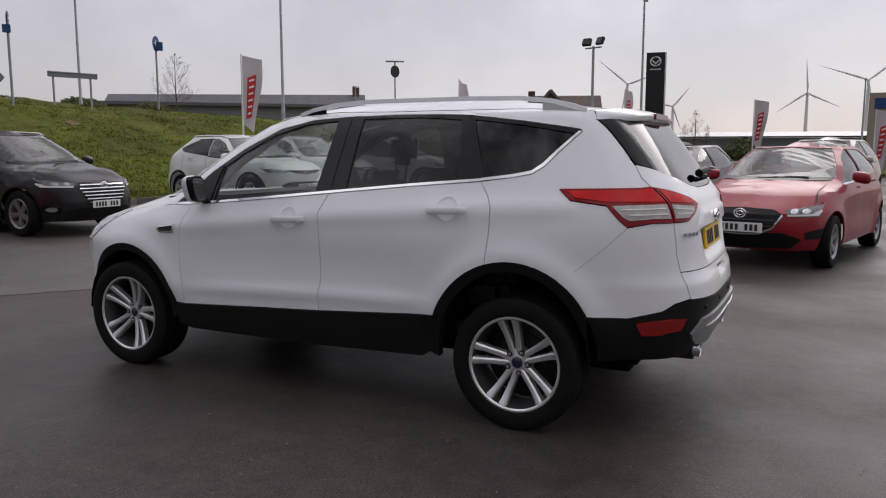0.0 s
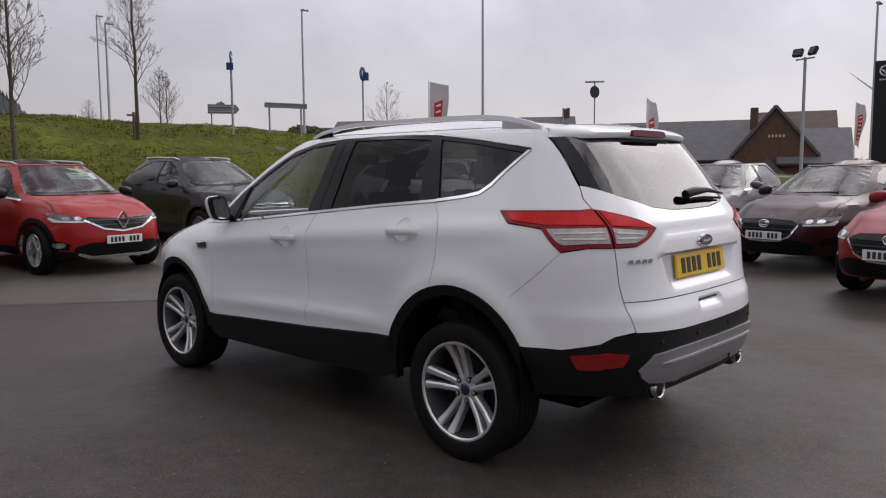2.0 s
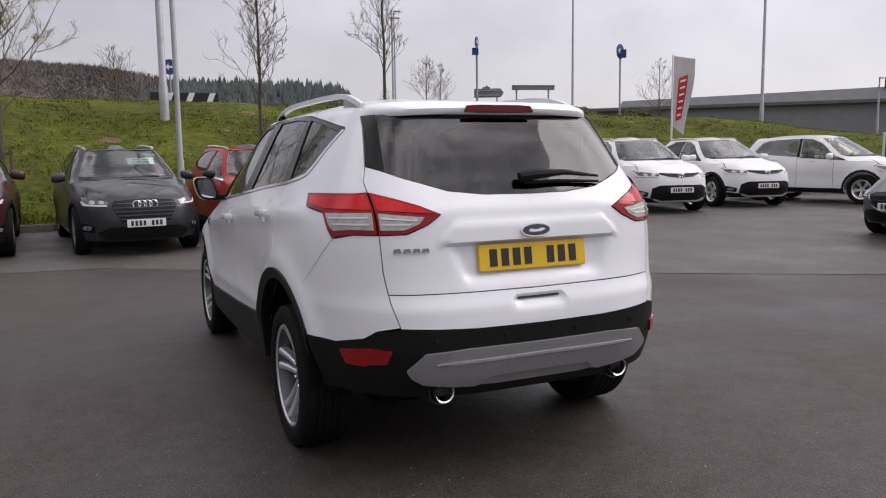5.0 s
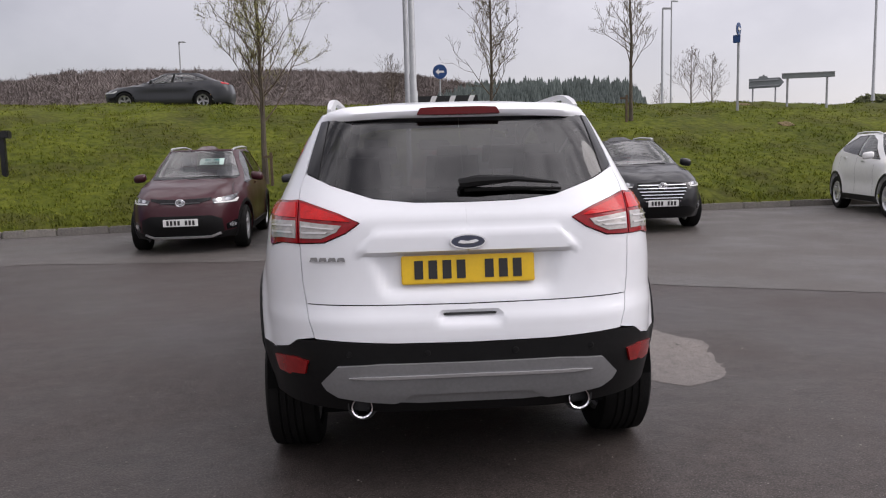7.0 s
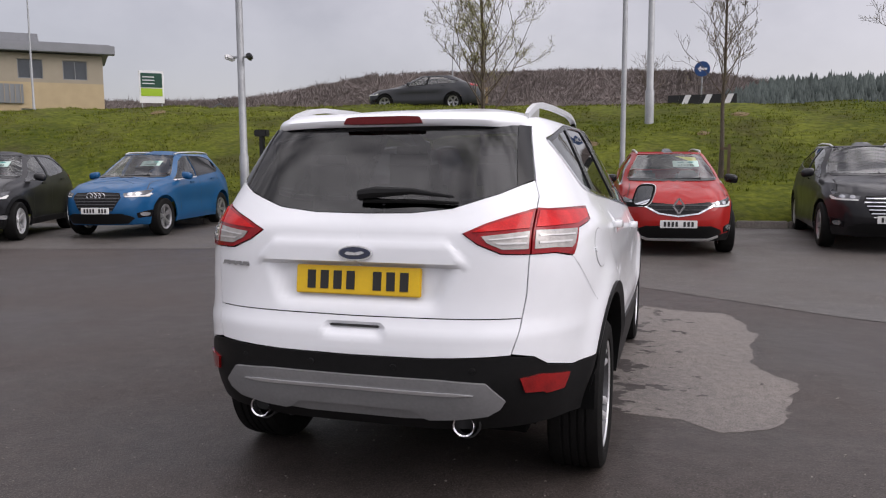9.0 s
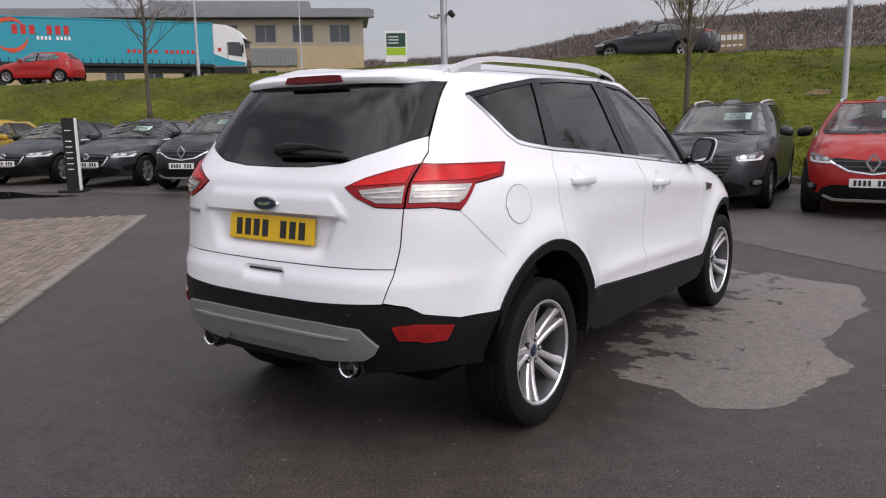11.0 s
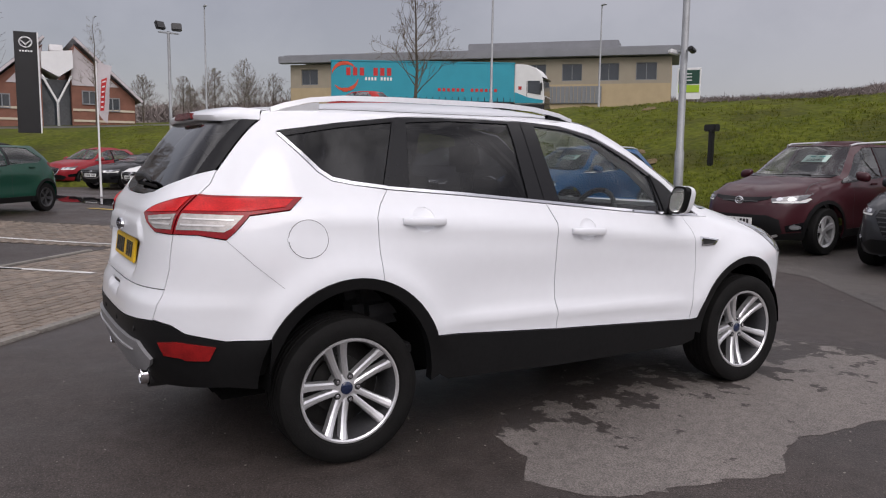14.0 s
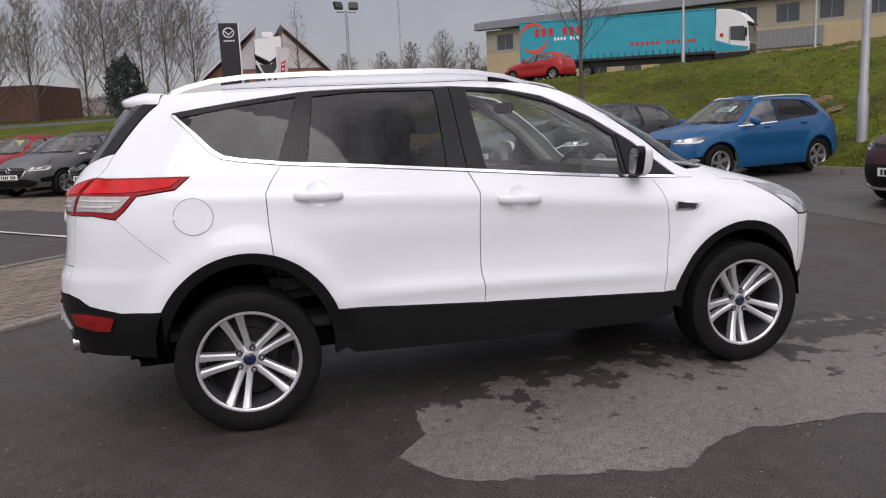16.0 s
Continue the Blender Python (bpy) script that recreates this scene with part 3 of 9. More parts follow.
def sheet(name, outline, z, material, label, category="pavement", cell=1.0):
    """A thin flat sheet that follows the lot's slight rise."""
    o = np.array(outline, float)
    lo, hi = o.min(0), o.max(0)
    loop = []
    for p, q in zip(o, np.roll(o, -1, 0)):
        k = max(1, int(np.linalg.norm(q - p) / cell))
        loop += [p + (q - p) * i / k for i in range(k)]
    loop = np.array(loop)
    gx, gy = np.meshgrid(np.arange(lo[0], hi[0], cell), np.arange(lo[1], hi[1], cell))
    pts = np.stack([gx.ravel(), gy.ravel()], -1)
    pts = pts[inside(loop, pts)]
    got = geometry.delaunay_2d_cdt([Vector(p) for p in np.concatenate([loop, pts])], [(i, (i + 1) % len(loop)) for i in range(len(loop))], [], 0, 1e-4)
    vs = np.array([tuple(p) for p in got[0]])
    tr = np.array([f for f in got[2] if len(f) == 3])
    tr = tr[inside(loop, vs[tr].mean(1))]
    out = [(a, b, lot_height(math.hypot(a, b)) + z) for a, b in vs]
    faces = [t if np.cross(vs[t[1]] - vs[t[0]], vs[t[2]] - vs[t[0]]) > 0 else t[::-1] for t in tr]
    return tagged(part(name, mesh_of(name, out, faces, material, sharp=0)), label, category, kind="structure")


def build_bay():
    loop = []
    for az in range(-64, 50, 3):
        k = float(KERB(az)) - 0.02
        loop.append((k * math.sin(radians(az)), k * math.cos(radians(az))))
    loop += [(11.5, -1.4), (4.3, 3.2), (2.6, 4.0), (0.8, 5.25), (-1.6, 7.1), (-5.5, 7.6), (-12, 5.2), (-18, 2.9)]
    sheet("pavement_bays", loop, 0.004, M_BAY, "lighter coarse asphalt of the parking bays")


build_bay()


def build_kerb():
    """Concrete kerb stones along the foot of the bank."""
    kerb = tagged(new("kerb"), "low concrete kerb stones at the foot of the grass bank", "kerb", kind="structure")
    me = box_mesh("kerb_stone", (0.90, 0.14, 0.24), M_KERB, bevel=0.02)
    az, stones = -84.0, 0
    while az < 60:
        k = float(KERB(az)) + 0.02
        az2 = az + math.degrees(0.915 / k)
        k2 = float(KERB(az2)) + 0.02
        p = Vector((k * math.sin(radians(az)), k * math.cos(radians(az)), 0))
        q = Vector((k2 * math.sin(radians(az2)), k2 * math.cos(radians(az2)), 0))
        step = (q - p).length
        mid = (p + q) / 2
        a = math.degrees(math.atan2(q.y - p.y, q.x - p.x))
        part("kerb_stone", me, kerb, m=pose(mid.x, mid.y, lot_height(15) + 0.02 + 0.004 * math.sin(stones * 2.3), 0, 0, a) @ Matrix.Diagonal((step / 0.915, 1, 1, 1)))
        az, stones = az2, stones + 1


build_kerb()


# ---- parked cars ----
def wheel_meshes(radius, width, spokes, material, tag):
    """Tyre and rim meshes, axle along x, outer face towards +x."""
    r, w = radius, width / 2
    rim_r = r * 0.66
    tyre = lathe_mesh("tyre", [(rim_r, -w * 0.8), (rim_r + 0.02, -w), (r * 0.93, -w), (r * 0.985, -w * 0.86), (r, -w * 0.6), (r, w * 0.6),
                               (r * 0.985, w * 0.86), (r * 0.93, w), (rim_r + 0.02, w * 0.98), (rim_r, w * 0.82)], M_RUBBER, 40)
    verts, faces = [], []

    def ring(prof, steps=40):
        b, n = len(verts), len(prof)
        for k in range(steps):
            a = 2 * math.pi * k / steps
            verts.extend((o, q * math.cos(a), q * math.sin(a)) for q, o in prof)
        for k in range(steps):
            j = (k + 1) % steps
            faces.extend((b + k * n + i, b + k * n + i + 1, b + j * n + i + 1, b + j * n + i) for i in range(n - 1))
    ring([(rim_r + 0.004, -w * 0.8), (rim_r - 0.02, -w * 0.7), (rim_r - 0.035, w * 0.35), (rim_r - 0.03, w * 0.72), (rim_r, w * 0.9), (rim_r + 0.008, w * 0.85)])
    hub = r * 0.15
    ring([(0.001, w * 0.62), (hub * 0.9, w * 0.62), (hub, w * 0.5), (hub, w * 0.2)])
    for k in range(spokes):
        a = 2 * math.pi * k / spokes
        for da in (-0.13, 0.13):
            b = len(verts)
            ca, sa = math.cos(a + da * 0.7), math.sin(a + da * 0.7)
            cb, sb = math.cos(a + da), math.sin(a + da)
            t0, t1 = 0.016, 0.013
            for q, c, s2, t, o in ((hub * 0.8, ca, sa, t0, w * 0.58), (rim_r - 0.012, cb, sb, t1, w * 0.80)):
                for e in (-t, t):
                    verts.append((o, q * c - e * s2, q * s2 + e * c))
                for e in (-t * 1.5, t * 1.5):
                    verts.append((o - 0.035, q * c - e * s2, q * s2 + e * c))
            faces.extend([(b, b + 1, b + 5, b + 4), (b, b + 4, b + 6, b + 2), (b + 1, b + 3, b + 7, b + 5)])
    rim = mesh_of("rim", verts, faces, material)
    disc = lathe_mesh("brake_disc", [(0.001, w * 0.05), (rim_r * 0.62, w * 0.05), (rim_r * 0.62, -0.03), (rim_r - 0.04, -0.04)], M_INTERIOR, 28)
    return tyre, rim, disc


def add_wheels(car, wheelbase, track, radius, width, spokes, material):
    tyre, rim, disc = wheel_meshes(radius, width, spokes, material, car.name)
    for y in (0, wheelbase):
        for s in (1, -1):
            turn = 0 if s == 1 else 180
            wheel = part("wheel", tyre, car, m=pose(s * track, y, radius, 0, 0, turn))
            wheel.name = "wheel"
            part("rim", rim, wheel, "silver alloy rim", m=pose(0, 0, 0, 13 * (y + 1) * s, 0, 0))
            part("brake_disc", disc, wheel)


def bars(name, text_width, height, count, material, parent, m):
    """Plain bars in place of lettering, on the xz plane facing -y, each a part of its own."""
    pitch = text_width / count
    me = box_mesh(name, (pitch * 0.62, 0.004, height), material, bevel=0)
    for i in range(count):
        if not (i == count // 2 and count > 5):
            part(name, me, parent, m=m @ pose(-text_width / 2 + pitch * (i + 0.5), 0, 0))


def plate(car, m, material, label):
    p = part("number_plate", box_mesh("number_plate", (0.52, 0.012, 0.111), material, bevel=0.004), car, label, m)
    bars("plate_bar", 0.44, 0.072, 8, M_INK, p, pose(0, -0.007, 0))
    return p


STYLES = {
    # wheelbase, rear overhang, front overhang, half width, height, belt rear, belt front, bonnet height, nose height, screen base y, roof front y, roof rear y, tail glass base y, wheel radius
    "suv": dict(wb=2.66, ro=0.90, fo=0.88, w=0.92, h=1.66, br=1.14, bf=1.02, bon=1.08, nose=0.90, cowl=2.42, rf=1.58, rr=-0.35, tg=-0.68, wr=0.345),
    "compact": dict(wb=2.60, ro=0.86, fo=0.90, w=0.895, h=1.58, br=1.10, bf=0.98, bon=1.03, nose=0.86, cowl=2.34, rf=1.50, rr=-0.30, tg=-0.66, wr=0.345),
    "sport": dict(wb=2.67, ro=0.88, fo=0.90, w=0.92, h=1.64, br=1.19, bf=1.03, bon=1.07, nose=0.89, cowl=2.46, rf=1.50, rr=-0.02, tg=-0.60, wr=0.350),
    "hatch": dict(wb=2.57, ro=0.62, fo=0.84, w=0.87, h=1.49, br=1.06, bf=0.93, bon=0.97, nose=0.76, cowl=2.28, rf=1.42, rr=-0.15, tg=-0.48, wr=0.31),
    "crossover": dict(wb=2.60, ro=0.72, fo=0.82, w=0.89, h=1.57, br=1.12, bf=0.98, bon=1.04, nose=0.86, cowl=2.36, rf=1.52, rr=-0.20, tg=-0.55, wr=0.335),
    "saloon": dict(wb=2.82, ro=1.05, fo=0.82, w=0.90, h=1.43, br=1.03, bf=0.92, bon=0.95, nose=0.76, cowl=2.28, rf=1.45, rr=0.10, tg=-0.60, wr=0.325),
    "roadster": dict(wb=2.42, ro=0.82, fo=0.86, w=0.89, h=1.29, br=0.95, bf=0.88, bon=0.90, nose=0.72, cowl=1.62, rf=0.85, rr=0.15, tg=-0.40, wr=0.325),
}


# grille outlines from the nose line down: points, bars, first point of a bright lower edge
FACES = {
    "hex": ([(0, -0.03), (0.40, -0.05), (0.44, -0.13), (0.31, -0.36), (0, -0.37)], 6, 0),
    "slim": ([(0, -0.055), (0.30, -0.045), (0.46, -0.035), (0.44, -0.070), (0.25, -0.115), (0, -0.140)], 1, 0),
    "wide": ([(0, -0.085), (0.44, -0.050), (0.49, -0.085), (0.27, -0.20), (0, -0.24)], 3, 2),
    "shield": ([(0, -0.04), (0.35, -0.055), (0.44, -0.10), (0.35, -0.25), (0.20, -0.315), (0, -0.325)], 4, 2),
}


def front_car(label, style, m, body, trim="plain", lamp=None, sticker=False, card=False, rails=False, clad=False, badge="round", group="cars parked at the bank", name="parked_car", step=0.10, face="shield", mirror=None, roof=None, wheels=None):
    """A parked car seen mostly from the front, with its parts."""
    k = STYLES[style]
    wb, w, h, wr = k["wb"], k["w"], k["h"], k["wr"]
    yr, yf = -k["ro"], wb + k["fo"]
    zb, y0 = h - 0.075, 0.85
    if style == "roadster":
        y0 = 0.5
    rear = [(0.18, yr + 0.12), (0.35, yr + 0.02), (0.6, yr), (0.8, yr + 0.04), (k["br"] - 0.06, yr + 0.10), (k["br"] + 0.03, k["tg"]), (zb, k["rr"])]
    front = [(0.18, yf - 0.16), (0.32, yf - 0.05), (0.5, yf), (0.66, yf - 0.02), (k["nose"] - 0.04, yf - 0.10), (k["nose"] + 0.02, yf - 0.24),
             ((k["nose"] + k["bon"]) / 2 + 0.035, (yf + k["cowl"]) / 2 + 0.08), (k["bon"], k["cowl"] + 0.16), (k["bon"] + 0.05, k["cowl"]),
             ((k["bon"] + zb) / 2 + 0.03, (k["cowl"] + k["rf"]) / 2 + 0.02), (zb, k["rf"] + 0.06)]
    width = [(0.18, w - 0.05), (0.35, w - 0.005), (0.62, w), (0.85, w - 0.01), (k["bf"] + 0.02, w - 0.05), (k["br"] + 0.06, w - 0.11), (zb, w - 0.31)]

    def sculpt(p):
        y, z = p[:, 1], p[:, 2]
        door = np.clip((y - 0.3) / 0.4, 0, 1) * np.clip((wb - 0.3 - y) / 0.4, 0, 1)
        d = -0.022 * np.exp(-((z - 0.60) / 0.13) ** 2) * door
        for cy in (0, wb):
            d = d + 0.022 * np.exp(-((np.hypot(y - cy, z - wr) - wr * 1.22) / 0.07) ** 2) * (z < 0.95)
        d = d + 0.010 * np.exp(-((np.abs(p[:, 0]) - 0.50) / 0.13) ** 2) * np.clip((y - k["cowl"] - 0.1) / 0.3, 0, 1) * np.clip((z - k["nose"] + 0.05) / 0.1, 0, 1)
        return d
    shell = Shell(rear, front, width, zb, h, y0, 5.0, 4.0, sculpt, 3.4)
    pillar = lambda z, share: y0 + share * (float(shell._f(z)) - y0)
    car = thing(name, label, "car", m, group)
    ar = wr * 1.17
    sill = 0.24
    a0 = math.degrees(math.asin((sill - wr) / ar))
    belt = lambda y: k["br"] + 0.02 + (k["bf"] - k["br"]) * (y / (k["cowl"]))
    top = zb - 0.015
    # openings in the skin
    zq = belt(k["cowl"] - 0.3)
    gf = [(1.12, belt(1.12)), (pillar(zq, 0.70), zq)] + [(pillar(zq + (top - zq) * u, 0.72 - 0.02 * u), zq + (top - zq) * u) for u in (0.15, 0.35, 0.55, 0.75)] + [(pillar(top, 0.70) - 0.12, top - 0.014), (1.06, top - 0.008)]
    gr = [(1.02, belt(1.02)), (0.98, top - 0.008), (0.5, top - 0.012), (k["rr"] + 0.42, top - 0.03), (k["tg"] + 0.42, belt(0) + 0.07), (k["tg"] + 0.62, belt(0.1))]
    if style in ("suv", "compact", "crossover", "sport"):
        gr = [(1.02, belt(1.02)), (0.98, top - 0.008), (0.5, top - 0.018), (k["rr"] + 0.52, top - 0.045), (k["rr"] + 0.34, top - 0.095), (k["tg"] + 0.50, belt(0) + 0.105), (k["tg"] + 0.66, belt(0.1) + 0.030)]
    if style == "roadster":
        gf = [(0.35, belt(0.35)), (k["cowl"] - 0.22, belt(k["cowl"] - 0.22)), (k["cowl"] - 0.28, belt(k["cowl"]) + 0.08), (k["rf"] + 0.12, top - 0.05), (0.6, top - 0.015), (0.38, top - 0.06)]
        gr = None
    wide = lambda z, share: share * float(shell._w(z))
    zw = k["bon"] + 0.06
    ws = F((0, zw - 0.005)) + F(*[(wide(zw + (zb - 0.012 - zw) * u, 0.865), zw + (zb - 0.012 - zw) * u) for u in (0, 0.25, 0.5, 0.75, 1.0)]) + F((0, zb + 0.004))
    if style == "roadster":
        ws = F((0, k["bon"] + 0.055), (w * 0.72, k["bon"] + 0.06), (w * 0.62, (k["bon"] + zb) / 2), (w * 0.53, zb - 0.01), (0, zb + 0.005))
    rg = R((0, k["br"] + 0.05), (w * 0.58, k["br"] + 0.07), (w * 0.48, zb - 0.06), (0, zb - 0.02))
    holes = [S(*gf), ws, rg] + ([S(*gr)] if gr else [])
    outline = (R((0, sill)) + S((-wr * 1.17 + 0.02, sill)) + arc(0, wr, ar, ar, 180 - a0, a0) + arc(wb, wr, ar, ar, 180 - a0, a0) + F((0, sill)) + F((0, 0.6), (0, k["nose"]), (0, k["bon"]), (0, zb + 0.010))
               + R((0, zb + 0.010), (0, k["br"]), (0, 0.6)))
    # the outline runs up the front centre line, round under the roof and down the tail
    part("body", shell.panel("body", outline, body, holes, step, thick=0.02), car)
    part("roof", shell.cap("roof", F((0, zb + 0.010)) + R((0, zb + 0.010)), roof or body, min(step, 0.08)), car)
    tint = M_TINT if rails else M_WINDSCREEN
    for s in (1, -1):
        part("front_window", shell.panel("front_window", S(*gf), M_WINDSCREEN, step=step, off=-0.008, side=s, thick=0), car, "front side window")
        if gr:
            part("rear_window", shell.panel("rear_window", S(*gr), tint, step=step, off=-0.008, side=s, thick=0), car, "rear side window")
            part("door_pillar", shell.panel("door_pillar", S((1.025, belt(1.02)), (1.115, belt(1.12)), (1.055, top - 0.008), (0.985, top - 0.008)), M_GLOSSBLACK, step=step, off=0.003, side=s, thick=0.006), car, "black pillar between the side windows")
    part("windscreen", shell.panel("windscreen", ws, M_WINDSCREEN, step=step, off=-0.006, thick=0), car)
    part("tailgate_window", shell.panel("tailgate_window", rg, M_TINT, step=step, off=-0.006, thick=0), car)
    # window surround trim
    for s in (1, -1):
        e = 0.016
        part("window_trim", shell.panel("window_trim", S((gf[0][0], belt(gf[0][0]) - e), (gf[1][0], belt(gf[1][0]) - e), (gf[1][0], belt(gf[1][0]) + 0.004), (gf[0][0], belt(gf[0][0]) + 0.004)), M_CHROME if trim == "chrome" else M_GLOSSBLACK, step=step, off=0.004, side=s), car)
    # lamps and grille
    nz = k["nose"]
    lx = lamp or (0.46, 0.80, 0.10)
    for s in (1, -1):
        hl = F((lx[0] + 0.03, nz - 0.125), (lx[0], nz - 0.060), (w * 0.86, nz - 0.005)) + S((yf - 0.60, nz + 0.028), (yf - 0.64, nz + 0.0), (yf - 0.47, nz - 0.080)) + F((w * 0.86, nz - 0.130))
        head = part("headlamp", shell.panel("headlamp", hl, M_LAMPDARK, step=0.07, off=0.006, side=s), car, "clear headlamp with a dark inside")
        drl = F((lx[0] + 0.035, nz - 0.122), (lx[0] + 0.035, nz - 0.104), (w * 0.80, nz - 0.098), (w * 0.855, nz - 0.060), (w * 0.868, nz - 0.075), (w * 0.845, nz - 0.122))
        part("daytime_lamp", shell.panel("daytime_lamp", drl, M_PLATE_W, step=0.07, off=0.010, side=s), head, "white light strip")
        for px in (0.30, 0.64):
            x0 = lx[0] + px * (w * 0.86 - lx[0])
            bowl = F(*[(x0 + 0.034 * math.cos(q), nz - 0.070 + 0.026 * math.sin(q)) for q in np.linspace(0, 2 * math.pi, 13)[:-1]])
            part("lamp_bowl", shell.panel("lamp_bowl", bowl, M_HEADLAMP, step=0.03, off=0.0095, side=s, thick=0.004), head, "bright reflector bowl")
        fog = F((0.655, 0.365), (0.65, 0.45), (0.78, 0.50), (0.80, 0.38))
        part("fog_lamp", shell.panel("fog_lamp", fog, M_GLOSSBLACK, step=0.07, off=0.006, side=s), car, "black fog lamp recess")
        if clad or rails:
            lens = F(*[(0.722 + 0.040 * math.cos(q), 0.430 + 0.036 * math.sin(q)) for q in np.linspace(0, 2 * math.pi, 15)[:-1]])
            part("fog_lens", shell.panel("fog_lens", lens, M_HEADLAMP, step=0.03, off=0.011, side=s, thick=0.004), car, "bright round fog lamp")
        tl = S((yr + 0.34, k["br"] - 0.10), (yr + 0.42, k["br"] + 0.0)) + R((w * 0.62, k["br"] + 0.01), (w * 0.58, k["br"] - 0.12))
        part("tail_lamp", shell.panel("tail_lamp", tl, M_RED, step=0.07, off=0.006, side=s), car, "red tail lamp")
        mb = bmesh.new()
        bmesh.ops.create_uvsphere(mb, u_segments=16, v_segments=11, radius=1.0)
        for v in mb.verts:
            c = v.co
            c.x, c.z = math.copysign(abs(c.x) ** 0.6, c.x) * 0.105, math.copysign(abs(c.z) ** 0.7, c.z) * 0.072
            c.y = max(-0.03, c.y * 0.075)
            c.z -= 0.14 * s * c.x
        part("wing_mirror", bm_mesh("wing_mirror", mb, mirror or body), car, m=pose(s * (w + 0.06), k["cowl"] - 0.50, belt(k["cowl"]) + 0.09))
        for y in ((0.42, 1.42) if gr else (0.55,)):
            part("door_handle", box_mesh("door_handle", (0.028, 0.18, 0.028), body, bevel=0.01), car, m=pose(s * (w - 0.028), y, belt(y) - 0.09))
        # shut lines
        for y in ((0.10, 1.06, 1.98) if gr else (0.2, 1.5)):
            y = min(y, wb - wr * 1.25)
            part("door_gap", shell.panel("door_gap", S((y, 0.40 if y > 0.3 else 0.75), (y, belt(y) - 0.01), (y + 0.008, belt(y) - 0.01), (y + 0.008, 0.40 if y > 0.3 else 0.75)), M_INK, step=0.12, off=0.002, side=s, thick=0), car, "dark door shut line")
        if clad:
            part("cladding", shell.panel("cladding", arc(wb, wr, ar + 0.055, ar + 0.055, 180 - a0, a0 + 2, 12) + arc(wb, wr, ar + 0.002, ar + 0.002, a0 + 2, 180 - a0, 12), M_BLACK, step=0.10, off=0.012, side=s), car, "black wheel arch trim")
            part("cladding", shell.panel("cladding", arc(0, wr, ar + 0.055, ar + 0.055, 180 - a0, a0, 12) + arc(0, wr, ar + 0.002, ar + 0.002, a0, 180 - a0, 12), M_BLACK, step=0.10, off=0.012, side=s), car, "black wheel arch trim")
            part("sill_trim", shell.panel("sill_trim", S((ar + 0.03, sill + 0.01), (ar + 0.05, sill + 0.12), (wb - ar - 0.05, sill + 0.12), (wb - ar - 0.03, sill + 0.01)), M_BLACK, step=0.12, off=0.012, side=s), car, "black sill trim")
        if rails:
            pts = []
            for y, dz in ((k["rf"] - 0.06, 0.0), (k["rf"] - 0.22, 0.018), (0.55, 0.026), (0.15, 0.026), (k["rr"] + 0.26, 0.018), (k["rr"] + 0.12, 0.0)):
                sv = shell.convert("T", [(w - 0.31) * 0.90], [y])
                q = shell.raw(sv[:, 0], sv[:, 1])[0]
                pts.append((s * q[0], q[1], q[2] + dz))
            part("roof_rail", tube_mesh("roof_rail", pts, 0.018, M_SILVER, 8), car, "silver roof rail")
    gp, nbars, edge = FACES[face]
    gp = [(x, nz + z) for x, z in gp]
    part("grille", shell.panel("grille", F(*gp), M_GLOSSBLACK, step=0.06, off=0.006), car, "dark grille")
    z_hi, z_lo = gp[1][1], gp[-1][1]
    xs, zs = [p[0] for p in gp[1:]][::-1], [p[1] for p in gp[1:]][::-1]
    for i in range(nbars):
        z = z_hi + (z_lo - z_hi) * (i + 0.6) / nbars
        half = float(np.interp(z, zs, xs)) * 0.96
        part("grille_bar", shell.panel("grille_bar", F((0, z), (half, z), (half, z - 0.014), (0, z - 0.014)), M_CHROME if trim == "bars" else M_GRILLEBAR, step=0.1, off=0.014), car)
    if edge:
        low = gp[edge:]
        part("grille_edge", shell.panel("grille_edge", F(*low) + F(*[(x + (0.012 if x else 0), z - 0.020) for x, z in low[::-1]]), M_CHROME, step=0.06, off=0.014), car, "bright lower grille edge")
    top_z = {"slim": 0.60, "wide": 0.47}.get(face, 0.45)
    part("lower_intake", shell.panel("lower_intake", F((0, top_z), (0.46, top_z), (0.60, top_z - 0.06), (0.62, 0.36), (0.52, 0.27), (0, 0.26)), M_BLACK, step=0.08, off=0.005), car, "black lower intake")
    part("cowl", shell.panel("cowl", F((0, k["bon"] + 0.030), (w * 0.74, k["bon"] + 0.034), (w * 0.77, k["bon"] + 0.070), (0, k["bon"] + 0.064)), M_GLOSSBLACK, step=0.05, off=0.008), car, "black cowl under the windscreen")
    for s in (1, -1):
        part("bonnet_gap", shell.panel("bonnet_gap", F((w * 0.80, nz + 0.006), (w * 0.745, k["bon"] - 0.005), (w * 0.735, k["bon"] - 0.005), (w * 0.79, nz + 0.006)), M_INK, step=0.05, off=0.006, side=s, thick=0), car, "dark bonnet shut line")
        part("screen_wiper", tube_mesh("screen_wiper", [(s * 0.05 + 0.12, float(front_y(shell, 0.15, k["bon"] + 0.06)) + 0.012, k["bon"] + 0.062), (s * 0.05 + 0.12 - 0.5, float(front_y(shell, 0.3, k["bon"] + 0.075)) + 0.014, k["bon"] + 0.080)], 0.009, M_INK, 5), car)
